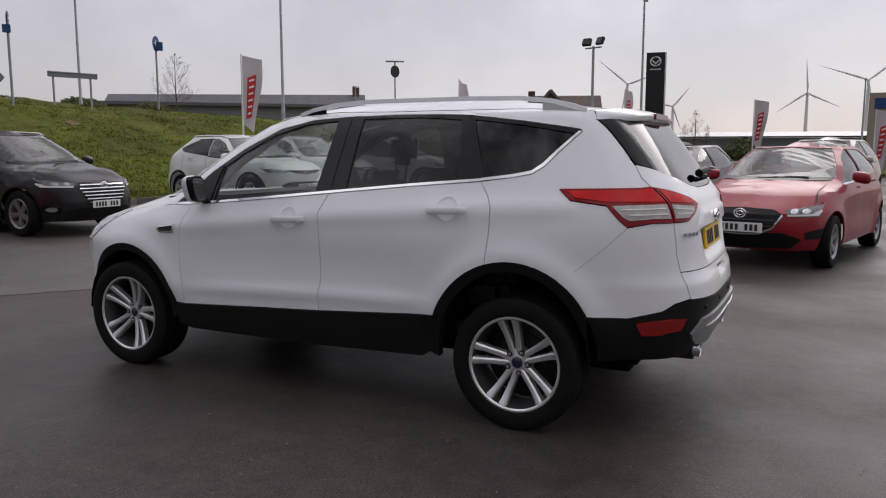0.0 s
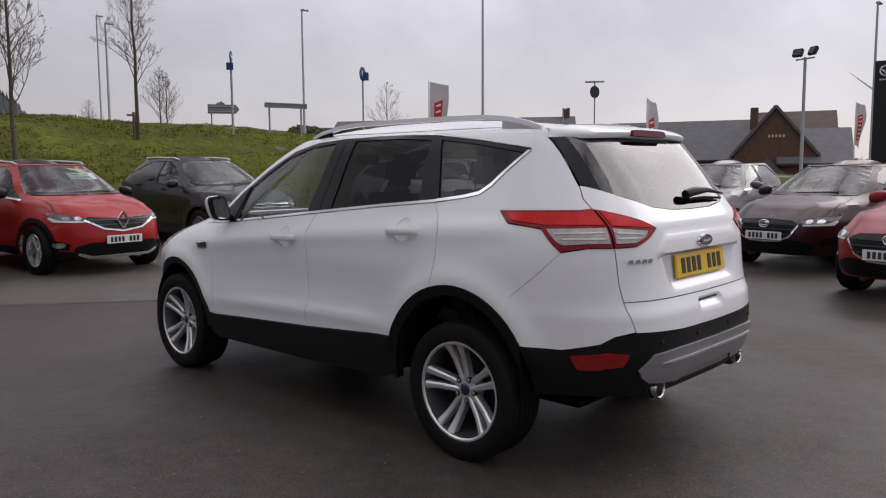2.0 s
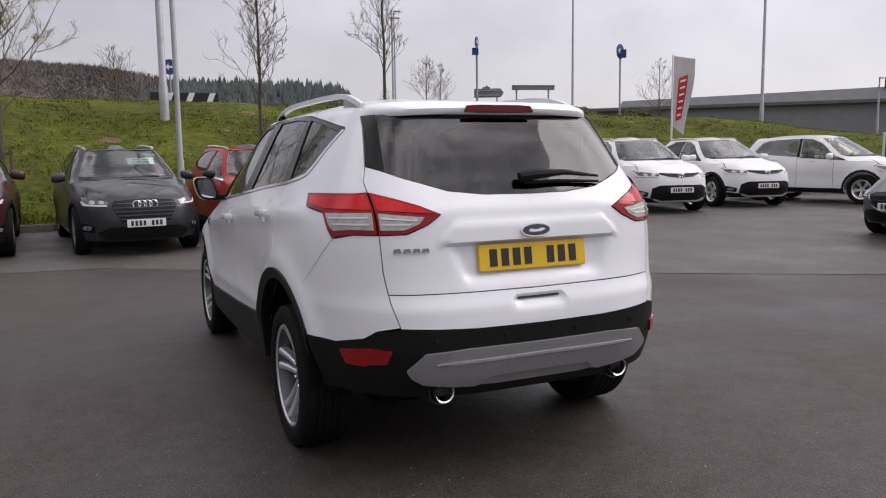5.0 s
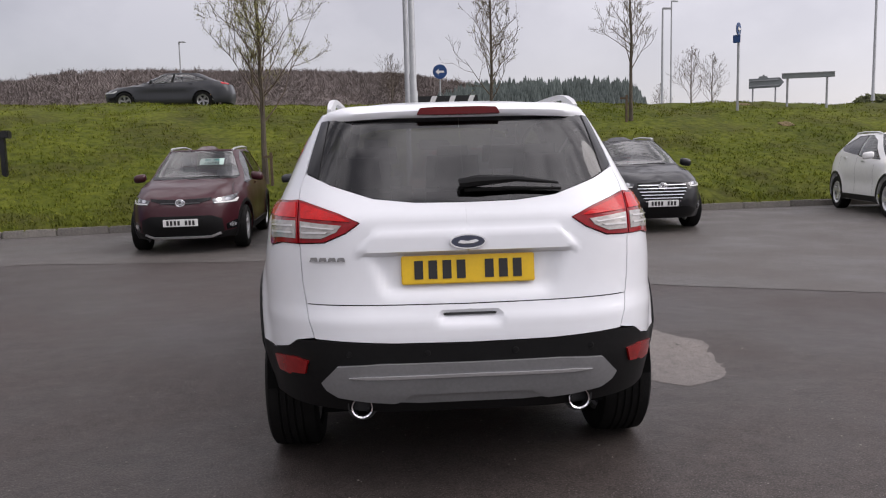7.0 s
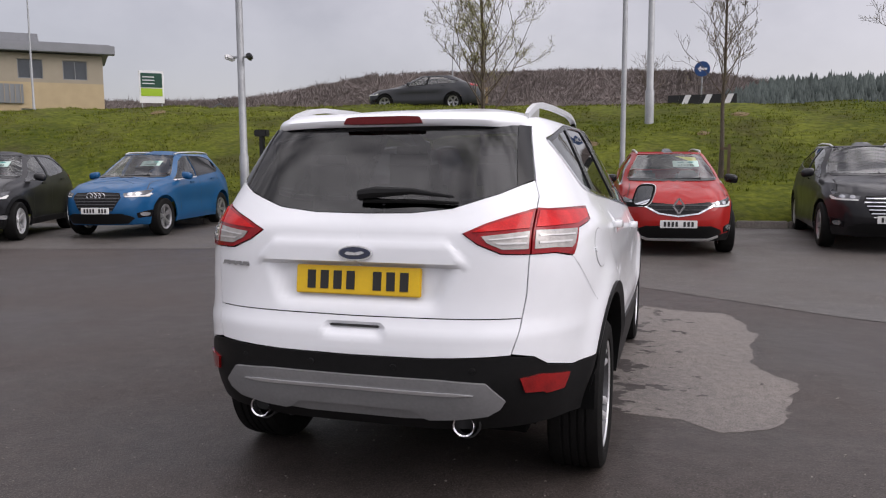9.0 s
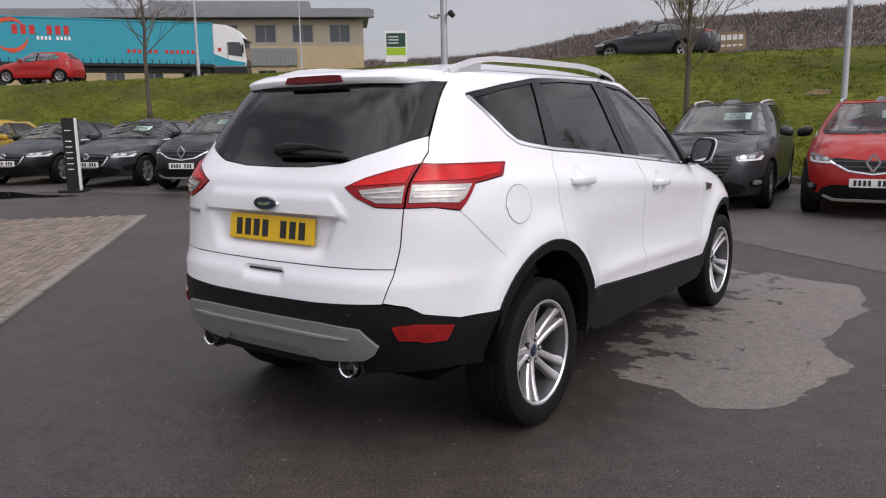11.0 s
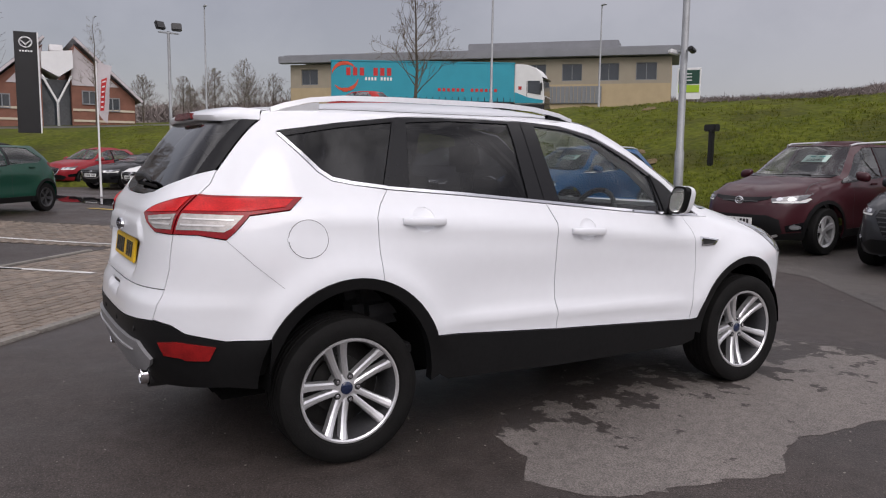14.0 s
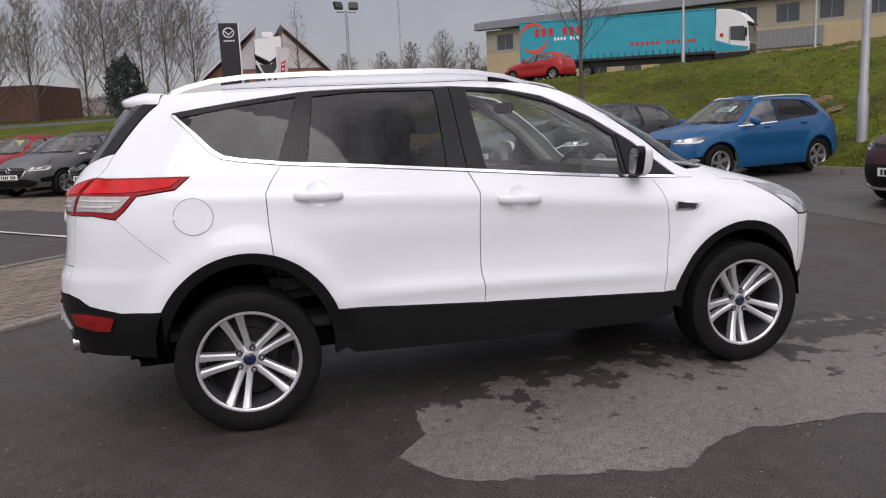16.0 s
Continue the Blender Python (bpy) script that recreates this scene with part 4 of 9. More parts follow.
    if clad:
        part("lower_bumper", shell.panel("lower_bumper", F((0, 0.262), (0, 0.248)) + F((0.60, 0.246)) + S((yf - 0.42, 0.246), (yf - 0.44, 0.33)) + F((w * 0.84, 0.36), (0.60, 0.335), (0.52, 0.268)), M_BLACK, step=0.07, off=0.009), car, "black lower bumper")
        part("skid_trim", shell.panel("skid_trim", F((0, 0.285), (0.42, 0.285), (0.56, 0.33), (0.57, 0.305), (0.44, 0.255), (0, 0.253)), M_SILVER, step=0.08, off=0.016), car, "silver lower trim")
    bz = nz - 0.10
    by = float(front_y(shell, 0.0, bz))
    bm = bmesh.new()
    if badge == "rings":
        for i in range(4):
            v, f = tube_data([(0.055 * math.cos(a) + (i - 1.5) * 0.075, 0, 0.055 * math.sin(a)) for a in np.linspace(0, 2 * math.pi, 17)], [0.008] * 17, 6, False)
            me0 = bpy.data.meshes.new("ring")
            me0.from_pydata([tuple(p) for p in v], [], f)
            bm.from_mesh(me0)
            bpy.data.meshes.remove(me0)
    elif badge == "diamond":
        for a in (-1, 1):
            for b in (-1, 1):
                add_box(bm, (0.026, 0.02, 0.135), pose(a * 0.040, 0, b * 0.056, 0, a * b * -35, 0))
    else:
        for rx, rz, tube in ((0.066, 0.050, 0.009), (0.040, 0.022, 0.007)):
            v, f = tube_data([(rx * math.cos(a), 0, rz * math.sin(a)) for a in np.linspace(0, 2 * math.pi, 21)], [tube] * 21, 6, False)
            me0 = bpy.data.meshes.new("ring")
            me0.from_pydata([tuple(q) for q in v], [], f)
            bm.from_mesh(me0)
            bpy.data.meshes.remove(me0)
    part("badge", bm_mesh("badge", bm, M_CHROME), car, "plain bright front badge", pose(0, by + (0.045 if badge == "diamond" else 0.022), bz))
    py = max(float(front_y(shell, 0.0, 0.44)), float(front_y(shell, 0.0, 0.5)))
    plate(car, pose(0, py + 0.016, 0.50, 0, 0, 180), M_PLATE_W, "white number plate with plain bars")
    # cabin
    bm = bmesh.new()
    add_box(bm, (2 * w - 0.30, k["cowl"] + 0.15, 0.06), pose(0, k["cowl"] / 2 - 0.25, k["bf"] - 0.16), 0.02)
    add_box(bm, (2 * w - 0.36, 0.42, 0.20), pose(0, k["cowl"] - 0.42, k["bf"] - 0.02), 0.06)
    part("interior", bm_mesh("interior", bm, M_INTERIOR), car, "dark cabin interior")
    for s in (1, -1):
        bm = bmesh.new()
        add_box(bm, (0.46, 0.13, 0.50), pose(0, 0, 0, 12, 0, 0), 0.05, (0.8, 0.8))
        add_box(bm, (0.25, 0.10, 0.17), pose(0, 0.0 - 0.06, 0.36), 0.04)
        part("front_seat", bm_mesh("front_seat", bm, M_SEAT), car, m=pose(s * 0.36, 1.10 if gr else 0.45, h - 0.62))
    if card:
        zc = zb - 0.03
        part("corner_card", shell.panel("corner_card", F((0.10, zc), (0.42, zc - 0.02), (0.46, zc - 0.16), (0.38, zc - 0.10)), M_YELLOWCARD, step=0.06, off=-0.02, side=-1, thick=0), car, "bright yellow windscreen card")
    if sticker:
        sx = 0.24
        z0 = (k["bon"] + zb) / 2 + 0.06
        y_s = float(front_y(shell, sx, z0))
        slope = math.degrees(math.atan2(float(front_y(shell, sx, z0 - 0.1)) - float(front_y(shell, sx, z0 + 0.1)), 0.2))
        tag = part("price_sticker", box_mesh("price_sticker", (0.40, 0.004, 0.20), M_STICKER, bevel=0), car, "pale green price sticker behind the windscreen", pose(-sx, y_s - 0.035, z0, -slope, 0, 180))
        bars("sticker_bar", 0.30, 0.03, 2, M_STICKBAR, tag, pose(0, -0.004, 0.05))
        letters(sticker, 0.085, tag, pose(0, -0.005, -0.05, 90, 0, 0), M_INK)
    add_wheels(car, wb, w - 0.13, wr, 0.215, 5, wheels or (M_SILVER if clad else M_ALLOY))
    return car


def front_y(shell, x, z):
    """How far ahead the skin lies at x and z."""
    sv = shell.convert("F", [x], [z])
    return shell.raw(sv[:, 0], sv[:, 1])[0][1]


def letters(text, size, parent, m, material):
    """Lettering in the built-in font, as a mesh part."""
    cu = bpy.data.curves.new("lettering", "FONT")
    cu.body, cu.size, cu.align_x, cu.align_y, cu.extrude = text, size, "CENTER", "CENTER", 0.001
    ob = bpy.data.objects.new("lettering", cu)
    scene.collection.objects.link(ob)
    dg = bpy.context.evaluated_depsgraph_get()
    me = bpy.data.meshes.new_from_object(ob.evaluated_get(dg))
    bpy.data.objects.remove(ob)
    me.materials.clear()
    me.materials.append(material)
    return part("lettering", me, parent, m=m)


M_STICKER = mat("pale_green_card", (0.42, 0.55, 0.50), rough=0.6, scale=6.0, vary=0.05)
M_YELLOWCARD = mat("bright_yellow_card", (0.62, 0.55, 0.03), rough=0.6)
M_STICKBAR = mat("teal_print", (0.03, 0.22, 0.20), rough=0.6)
M_ALLOY = mat("grey_alloy", (0.34, 0.34, 0.35), rough=0.35, metal=0.7, scale=5.0, vary=0.1)
P_MAROON = paint("maroon_metallic", (0.042, 0.008, 0.012))
P_GREY = paint("dark_grey_metallic", (0.028, 0.030, 0.034), 0.5)
P_RED = paint("bright_red", (0.32, 0.010, 0.008), 0.15)
P_SOUL = paint("deep_red_metallic", (0.24, 0.010, 0.016), 0.35)
P_BLACK = paint("black_metallic", (0.010, 0.010, 0.012), 0.3)
P_WHITE = paint("plain_white", (0.74, 0.74, 0.73), 0.0)
P_BLUE = paint("bright_blue_metallic", (0.004, 0.072, 0.19), 0.4)
P_MIDGREY = paint("mid_grey_metallic", (0.085, 0.085, 0.088), 0.5)
P_GOLD = paint("gold_metallic", (0.36, 0.23, 0.012), 0.4)
P_GREEN = paint("dark_green_metallic", (0.008, 0.055, 0.035), 0.3)
P_BROWN = paint("dark_maroon_brown", (0.034, 0.007, 0.010), 0.35)
P_BEIGE = paint("pale_beige", (0.40, 0.37, 0.31), 0.3)


def facing(x, y, hx, hy, style):
    """The pose of a car whose front axle is at x, y and which heads along (hx, hy)."""
    a = math.degrees(math.atan2(-hx, hy))
    wb = STYLES[style]["wb"]
    n = math.hypot(hx, hy)
    bx, by = x - hx / n * wb, y - hy / n * wb
    rear, ahead = lot_height(math.hypot(bx, by)), lot_height(math.hypot(x, y))
    return pose(bx, by, rear + 0.004, 0, 0, a) @ pose(0, 0, 0, math.degrees(math.atan2(ahead - rear, wb)))


CARS = [
    ("dark maroon family SUV with a price sticker in the windscreen", "suv", -3.62, 9.15, 0.05, -1, P_MAROON, dict(sticker="£22995", rails=True, clad=True, step=0.07, face="slim")),
    ("dark grey compact SUV with a ringed badge and price sticker", "compact", -1.08, 9.0, 0.11, -1, P_GREY, dict(sticker="£19295", rails=True, badge="rings", step=0.07, face="hex")),
    ("bright red crossover with a diamond badge and price sticker", "crossover", 1.12, 8.95, 0.10, -1, P_RED, dict(sticker="£13495", card=True, rails=True, clad=True, badge="diamond", trim="chrome", step=0.07, face="wide", mirror=M_GLOSSBLACK, roof=M_GLOSSBLACK)),
    ("black SUV with a wide chrome-barred grille beside the bank", "sport", 4.22, 9.9, 0.0, -1, P_BLACK, dict(trim="bars", rails=True, step=0.07, face="hex")),
    ("white SUV with black arch trim parked facing out", "sport", 9.65, 9.8, -0.22, -1, P_WHITE, dict(rails=True, clad=True, step=0.07, face="slim")),
    ("white compact SUV standing behind another white car", "sport", 12.4, 10.1, -0.22, -1, P_WHITE, dict(rails=True, clad=True, step=0.07, face="slim")),
    ("bright blue compact SUV with a ringed badge and silver rails", "compact", -8.8, 8.6, 0.18, -0.98, P_BLUE, dict(sticker="£20995", rails=True, badge="rings", trim="chrome", step=0.07, face="hex")),
    ("deep red supermini with a chrome-edged grille and white plate", "hatch", 5.95, -0.60, -0.97, 0.21, P_SOUL, dict(trim="chrome", step=0.07)),
    ("dark maroon supermini in a staggered row", "hatch", 7.9, 1.42, -0.97, 0.16, P_BROWN, dict(trim="chrome", step=0.07)),
    ("mid grey supermini in a staggered row", "hatch", 9.75, 3.9, -0.95, -0.05, P_MIDGREY, dict(trim="chrome", step=0.07)),
    ("white SUV with a dark grille below the grass bank", "suv", 15.6, 9.0, 0.2, -0.98, P_WHITE, dict(clad=True)),
    ("dark violet crossover with a diamond badge", "crossover", -10.6, 6.9, 0.42, -0.9, P_BLACK, dict(badge="diamond", clad=True, sticker="£14995", face="wide")),
    ("grey saloon with a chrome grille and price sticker", "saloon", -13.1, 6.4, 0.45, -0.89, P_GREY, dict(trim="chrome", sticker="£24995")),
    ("black executive saloon in the row by the bank", "saloon", -15.6, 5.9, 0.48, -0.88, P_BLACK, dict(trim="chrome")),
    ("gold metallic hatchback with dark wheels", "hatch", -18.0, 5.2, 0.50, -0.87, P_GOLD, dict(wheels=M_GRILLEBAR)),
    ("black two-seat roadster beside standing water", "roadster", -20.6, 4.4, 0.55, -0.84, P_BLACK, dict(trim="chrome")),
    ("white two-seat coupe with dark wheels", "roadster", -23.2, 3.6, 0.55, -0.84, P_WHITE, dict(trim="chrome")),
    ("black low sports car at the row's end", "roadster", -26.0, 2.7, 0.6, -0.8, P_BLACK, dict()),
    ("red hatchback beyond the sports cars", "hatch", -28.8, 1.6, 0.6, -0.8, P_SOUL, dict()),
    ("dark green small hatchback with black wheels", "hatch", -13.7, -2.4, 0.76, -0.65, P_GREEN, dict(clad=True, card=True, roof=M_GLOSSBLACK, mirror=M_GLOSSBLACK, wheels=M_GRILLEBAR)),
    ("grey supermini with a chrome-edged grille", "hatch", -16.3, -4.5, 0.85, -0.53, P_MIDGREY, dict(trim="chrome")),
    ("red supermini with a yellow windscreen card", "hatch", -18.0, -6.1, 0.85, -0.53, P_SOUL, dict(card=True)),
    ("pale beige crossover behind the red supermini", "crossover", 13.5, -0.9, -0.95, 0.2, P_BEIGE, dict()),
]
for label, style, x, y, hx, hy, body, more in CARS:
    front_car(label, style, facing(x, y, hx, hy, style), body, **more)


# ---- the white SUV in the middle ----
def ramp(v, a, b):
    t = np.clip((v - a) / (b - a), 0, 1)
    return t * t * (3 - 2 * t)


def hero_sculpt(p):
    x, y, z = np.abs(p[:, 0]), p[:, 1], p[:, 2]
    flank = ramp(x, 0.70, 0.80) * ramp(z, 0.30, 0.45)
    door = ramp(y, 0.30, 0.75) * ramp(-y, -2.35, -1.85)
    zs = np.interp(y, [-0.6, 0.134, 0.468, 1.159, 2.2, 3.0], [1.150, 1.107, 1.080, 1.032, 0.930, 0.86])
    d = 0.015 * np.clip(1 - np.abs(z - zs) / 0.075, 0, 1) * flank * ramp(-y, -2.6, -2.2) * ramp(y, -0.55, -0.1)
    d = d - 0.016 * np.exp(-((z - 0.76) / 0.13) ** 2) * door * flank
    zl = np.interp(y, [0.5, 1.16, 2.15], [0.610, 0.600, 0.560])
    d = d + 0.015 * np.clip(1 - np.abs(z - zl) / 0.05, 0, 1) * door * flank
    for cy, cz, ry, rz in ((0.02, 0.40, 0.43, 0.455), (2.660, 0.36, 0.435, 0.44)):
        rho = np.hypot((y - cy) / ry, (z - cz) / rz)
        d = d + 0.024 * np.exp(-((rho - 1.03) / 0.16) ** 2) * ramp(z, 0.42, 0.6) * ramp(x, 0.6, 0.75) * ramp(-y, -3.08, -2.80)
    tail = ramp(-y, 0.55, 0.7) * ramp(-x, -0.60, -0.50)
    # number plate recess, sharp above and running out below
    rec = ramp(z, 0.83, 0.90) * ramp(-z, -1.018, -1.008) * ramp(-x, -0.40 + 0.35 * np.clip(1.0 - z, 0, 0.2), -0.335 + 0.35 * np.clip(1.0 - z, 0, 0.2))
    d = d - 0.030 * rec * tail
    # garnish swelling above the plate
    edge = 0.425 - 0.9 * np.clip(z - 1.03, 0, 0.1)
    gar = ramp(z, 1.004, 1.016) * ramp(-z, -1.108, -1.090) * ramp(-(x - edge), -0.012, 0.012)
    d = d + 0.013 * gar * tail
    # bumper crease
    d = d + 0.006 * np.clip(1 - np.abs(z - 0.755) / 0.045, 0, 1) * ramp(-y, 0.3, 0.55)
    # grab recess under the seam
    grab = ramp(z, 0.728, 0.772) * ramp(-z, -0.794, -0.784) * ramp(-x, -0.128, -0.098)
    d = d - 0.022 * grab * tail
    return d


HERO = Shell(
    rear=[(0.18, -0.60), (0.30, -0.73), (0.40, -0.802), (0.50, -0.846), (0.60, -0.866), (0.68, -0.868), (0.75, -0.855), (0.82, -0.832), (0.90, -0.815), (1.00, -0.802),
          (1.07, -0.794), (1.14, -0.781), (1.20, -0.7425), (1.30, -0.668), (1.42, -0.581), (1.52, -0.503), (1.585, -0.447)],
    front=[(0.18, 3.16), (0.30, 3.24), (0.45, 3.29), (0.60, 3.315), (0.72, 3.325), (0.80, 3.33), (0.86, 3.32), (0.92, 3.26), (0.97, 3.15), (1.02, 2.98), (1.06, 2.83), (1.10, 2.69), (1.128, 2.62),
           (1.265, 2.42), (1.36, 2.26), (1.447, 2.10), (1.53, 1.92), (1.585, 1.78)],
    width=[(0.18, 0.86), (0.30, 0.885), (0.50, 0.902), (0.62, 0.905), (0.75, 0.905), (0.90, 0.902), (1.00, 0.892), (1.10, 0.868), (1.20, 0.822), (1.30, 0.772), (1.42, 0.712), (1.53, 0.655), (1.585, 0.620)],
    zb=1.585, zt=1.690, y0=0.95, nr=[(0.2, 4.2), (0.70, 4.4), (0.90, 4.7), (1.05, 5.0), (1.20, 5.25), (1.30, 5.55), (1.42, 5.9), (1.52, 6.2), (1.6, 6.4)], nf=[(0.2, 6.0), (0.78, 6.0), (0.90, 4.8), (1.05, 3.8), (1.6, 3.8)], sculpt=hero_sculpt)
hero = thing("parked_car", "white family SUV with black cladding and silver twin-spoke wheels", "car", pose(0, 0, 0))

# outlines, on the right flank
BELT = [(0.217, 1.239), (0.62, 1.206), (1.114, 1.158), (1.60, 1.110), (1.935, 1.079), (2.13, 1.066)]
GAP_MID = [(1.114, 1.158), (1.156, 1.058), (1.149, 0.894), (1.146, 0.668), (1.161, 0.580), (1.158, 0.507)]
GAP_REAR = [(0.136, 0.972), (0.134, 1.112), (0.166, 1.173), (0.217, 1.239)]
GAP_FRONT = [(2.13, 1.066), (2.172, 0.991), (2.195, 0.871), (2.199, 0.750), (2.172, 0.509), (2.168, 0.455)]
QUARTER = [(0.217, 1.241), (0.048, 1.262), (-0.045, 1.280), (-0.100, 1.318), (-0.167, 1.395), (-0.254, 1.487), (-0.248, 1.499), (-0.209, 1.505), (0.048, 1.543), (0.345, 1.577)]
DOORTOP = [(0.345, 1.577), (0.538, 1.588), (0.822, 1.590), (1.095, 1.582), (1.356, 1.566), (1.595, 1.519), (1.856, 1.402), (2.082, 1.259), (2.314, 1.055)]
REAR_ARCH = arc(0.02, 0.40, 0.43, 0.455, 152, 73, 10)


HANDLES, HOLLOW = ((0.372, 1.094), (1.358, 1.012)), 0.056


def hollow_rim(y, z):
    return S(*[(y + HOLLOW * math.cos(a), z + 0.006 + HOLLOW * math.sin(a)) for a in np.linspace(0, 2 * math.pi, 25)[:-1]])


def hero_panels(s):
    step = 0.035
    P = HERO.panel
    door = part("front_door", P("front_door", S(*BELT[2:], *GAP_FRONT[1:], (1.60, 0.485), *GAP_MID[::-1][:-1]), M_WHITE, [hollow_rim(*HANDLES[1])], step=step, side=s, gap=0.0022), hero, "white front door")
    rear = part("rear_door", P("rear_door", S(*BELT[:3], *GAP_MID[1:], (0.784, 0.531)) + arc(0.02, 0.40, 0.43, 0.455, 20, 73, 9) + S(*GAP_REAR[:-1]), M_WHITE, [hollow_rim(*HANDLES[0])], step=step, side=s, gap=0.0022), hero, "white rear door")
    frame_line = (S(*GAP_REAR) + S(*QUARTER[1:]) + S(*DOORTOP[1:]) + S((2.40, 1.050)) + F((0.735, 1.092), (0.69, 1.20), (0.635, 1.32), (0.575, 1.447), (0.52, 1.545)) + T((0.535, 1.25), (0.552, 0.95), (0.552, 0.30), (0.535, -0.25))
                  + R((0.588, 1.545), (0.612, 1.45), (0.638, 1.350), (0.646, 1.312), (0.664, 1.265), (0.664, 1.224)) + S((-0.559, 1.219), (-0.19, 1.211), (-0.257, 1.152), (-0.424, 1.134), (-0.485, 1.070), (-0.525, 1.036)) + R((0.735, 1.056), (0.657, 1.056))
                  + R((0.650, 0.907), (0.632, 0.790), (0.606, 0.694)) + R((0.68, 0.677)) + S((-0.684, 0.642), (-0.54, 0.610)) + REAR_ARCH)
    part("rear_wing", P("rear_wing", frame_line, M_WHITE, step=step, side=s, gap=0.0015), hero, "white rear wing and roof side")
    part("front_wing", P("front_wing", S(*GAP_FRONT[::-1]) + S((2.314, 1.055), (2.40, 1.050)) + F((0.735, 1.093), (0.665, 1.089)) + S((2.62, 1.027), (2.78, 1.004), (2.95, 0.905), (3.09, 0.80), (3.105, 0.60), (3.085, 0.455)) + arc(2.660, 0.36, 0.435, 0.44, 12, 167, 14), M_WHITE, step=step, side=s, gap=0.0018), hero, "white front wing")
    # lamps at the tail
    lamp = part("tail_lamp", P("tail_lamp", R((0.660, 1.058), (0.664, 1.222)) + S((-0.559, 1.217), (-0.195, 1.209), (-0.257, 1.155), (-0.424, 1.137), (-0.485, 1.073), (-0.522, 1.040)) + R((0.735, 1.058)), M_RED, step=0.025, off=0.006, side=s, thick=0.03), hero, "red and clear tail lamp")
    part("clear_lens", P("clear_lens", R((0.668, 1.076), (0.668, 1.142)) + S((-0.60, 1.140), (-0.448, 1.134), (-0.502, 1.082), (-0.53, 1.068)) + R((0.73, 1.076)), M_LENS, step=0.02, off=0.010, side=s, thick=0.006), lamp, "clear lamp lens")
    part("lens_rib", P("lens_rib", R((0.680, 1.094)) + S((-0.60, 1.092), (-0.530, 1.090), (-0.520, 1.096), (-0.60, 1.099)) + R((0.680, 1.101)), M_LENSRIB, step=0.02, off=0.0145, side=s, thick=0.005), lamp, "bright reflector rib")
    part("lens_rib", P("lens_rib", R((0.680, 1.120)) + S((-0.60, 1.117), (-0.492, 1.113), (-0.486, 1.118), (-0.60, 1.122)) + R((0.680, 1.126)), M_LENSRIB, step=0.02, off=0.0145, side=s, thick=0.005), lamp, "bright reflector rib")
    part("bright_band", P("bright_band", R((0.668, 1.153), (0.670, 1.211)) + S((-0.545, 1.207), (-0.235, 1.200), (-0.275, 1.166), (-0.425, 1.151), (-0.55, 1.153)), M_BAND, step=0.02, off=0.010, side=s, thick=0.004), lamp, "brighter red light band")
    inner = part("tail_lamp", P("tail_lamp", R((0.654, 1.058), (0.658, 1.220), (0.60, 1.203), (0.50, 1.170), (0.418, 1.134), (0.47, 1.098), (0.558, 1.062)), M_RED, step=0.025, off=0.006, side=s, thick=0.03), hero, "red and clear tail lamp")
    part("clear_lens", P("clear_lens", R((0.648, 1.076), (0.648, 1.140), (0.485, 1.124), (0.505, 1.100), (0.562, 1.076)), M_LENS, step=0.02, off=0.010, side=s, thick=0.006), inner, "clear lamp lens")
    part("lens_rib", P("lens_rib", R((0.640, 1.094), (0.640, 1.101), (0.535, 1.100), (0.545, 1.094)), M_LENSRIB, step=0.02, off=0.0145, side=s, thick=0.005), inner, "bright reflector rib")
    part("lens_rib", P("lens_rib", R((0.640, 1.118), (0.640, 1.124), (0.510, 1.113), (0.515, 1.109)), M_LENSRIB, step=0.02, off=0.0145, side=s, thick=0.005), inner, "bright reflector rib")
    part("bright_band", P("bright_band", R((0.646, 1.150), (0.650, 1.208), (0.60, 1.193), (0.50, 1.160), (0.452, 1.138)), M_BAND, step=0.02, off=0.010, side=s, thick=0.004), inner, "brighter red light band")
    # glass and its surrounds
    gf = S((1.215, 1.164), (1.60, 1.128), (1.958, 1.094), (1.975, 1.294), (1.850, 1.376), (1.650, 1.480), (1.412, 1.542), (1.184, 1.562), (1.191, 1.444))
    gr = S((0.342, 1.242), (1.011, 1.180), (1.014, 1.451), (1.009, 1.568), (0.648, 1.571), (0.401, 1.556))
    gq = S((0.205, 1.260), (-0.010, 1.287), (-0.060, 1.310), (-0.131, 1.378), (-0.222, 1.478), (0.047, 1.522), (0.322, 1.555))
    part("window_frame", P("window_frame", S(*[(y, z + 0.012) for y, z in BELT[2:]], (2.300, 1.064)) + S(*DOORTOP[::-1][1:6]), M_GLOSSBLACK, [gf], 0.05, -0.004, s, 0.02, 0.001), hero, "black front window surround")
    part("window_frame", P("window_frame", S(*[(y, z + 0.012) for y, z in BELT[:3]]) + S(*DOORTOP[::-1][5:]), M_GLOSSBLACK, [gr], 0.05, -0.004, s, 0.02, 0.002), hero, "black rear window surround")
    part("window_frame", P("window_frame", S(*[(y + 0.004, z) for y, z in QUARTER]), M_GLOSSBLACK, [gq], 0.05, -0.004, s, 0.02, 0.002), hero, "black quarter window surround")
    part("front_window", P("front_window", gf, M_CLEAR, step=0.06, off=-0.010, side=s, thick=0), hero, "clear front side window")
    part("rear_window", P("rear_window", gr, M_TINT, step=0.06, off=-0.010, side=s, thick=0), hero, "tinted rear side window")
    part("quarter_window", P("quarter_window", gq, M_TINT, step=0.06, off=-0.010, side=s, thick=0), hero, "tinted quarter window")
    low = [(y, z + 0.001) for y, z in BELT] + [(2.30, 1.054)]
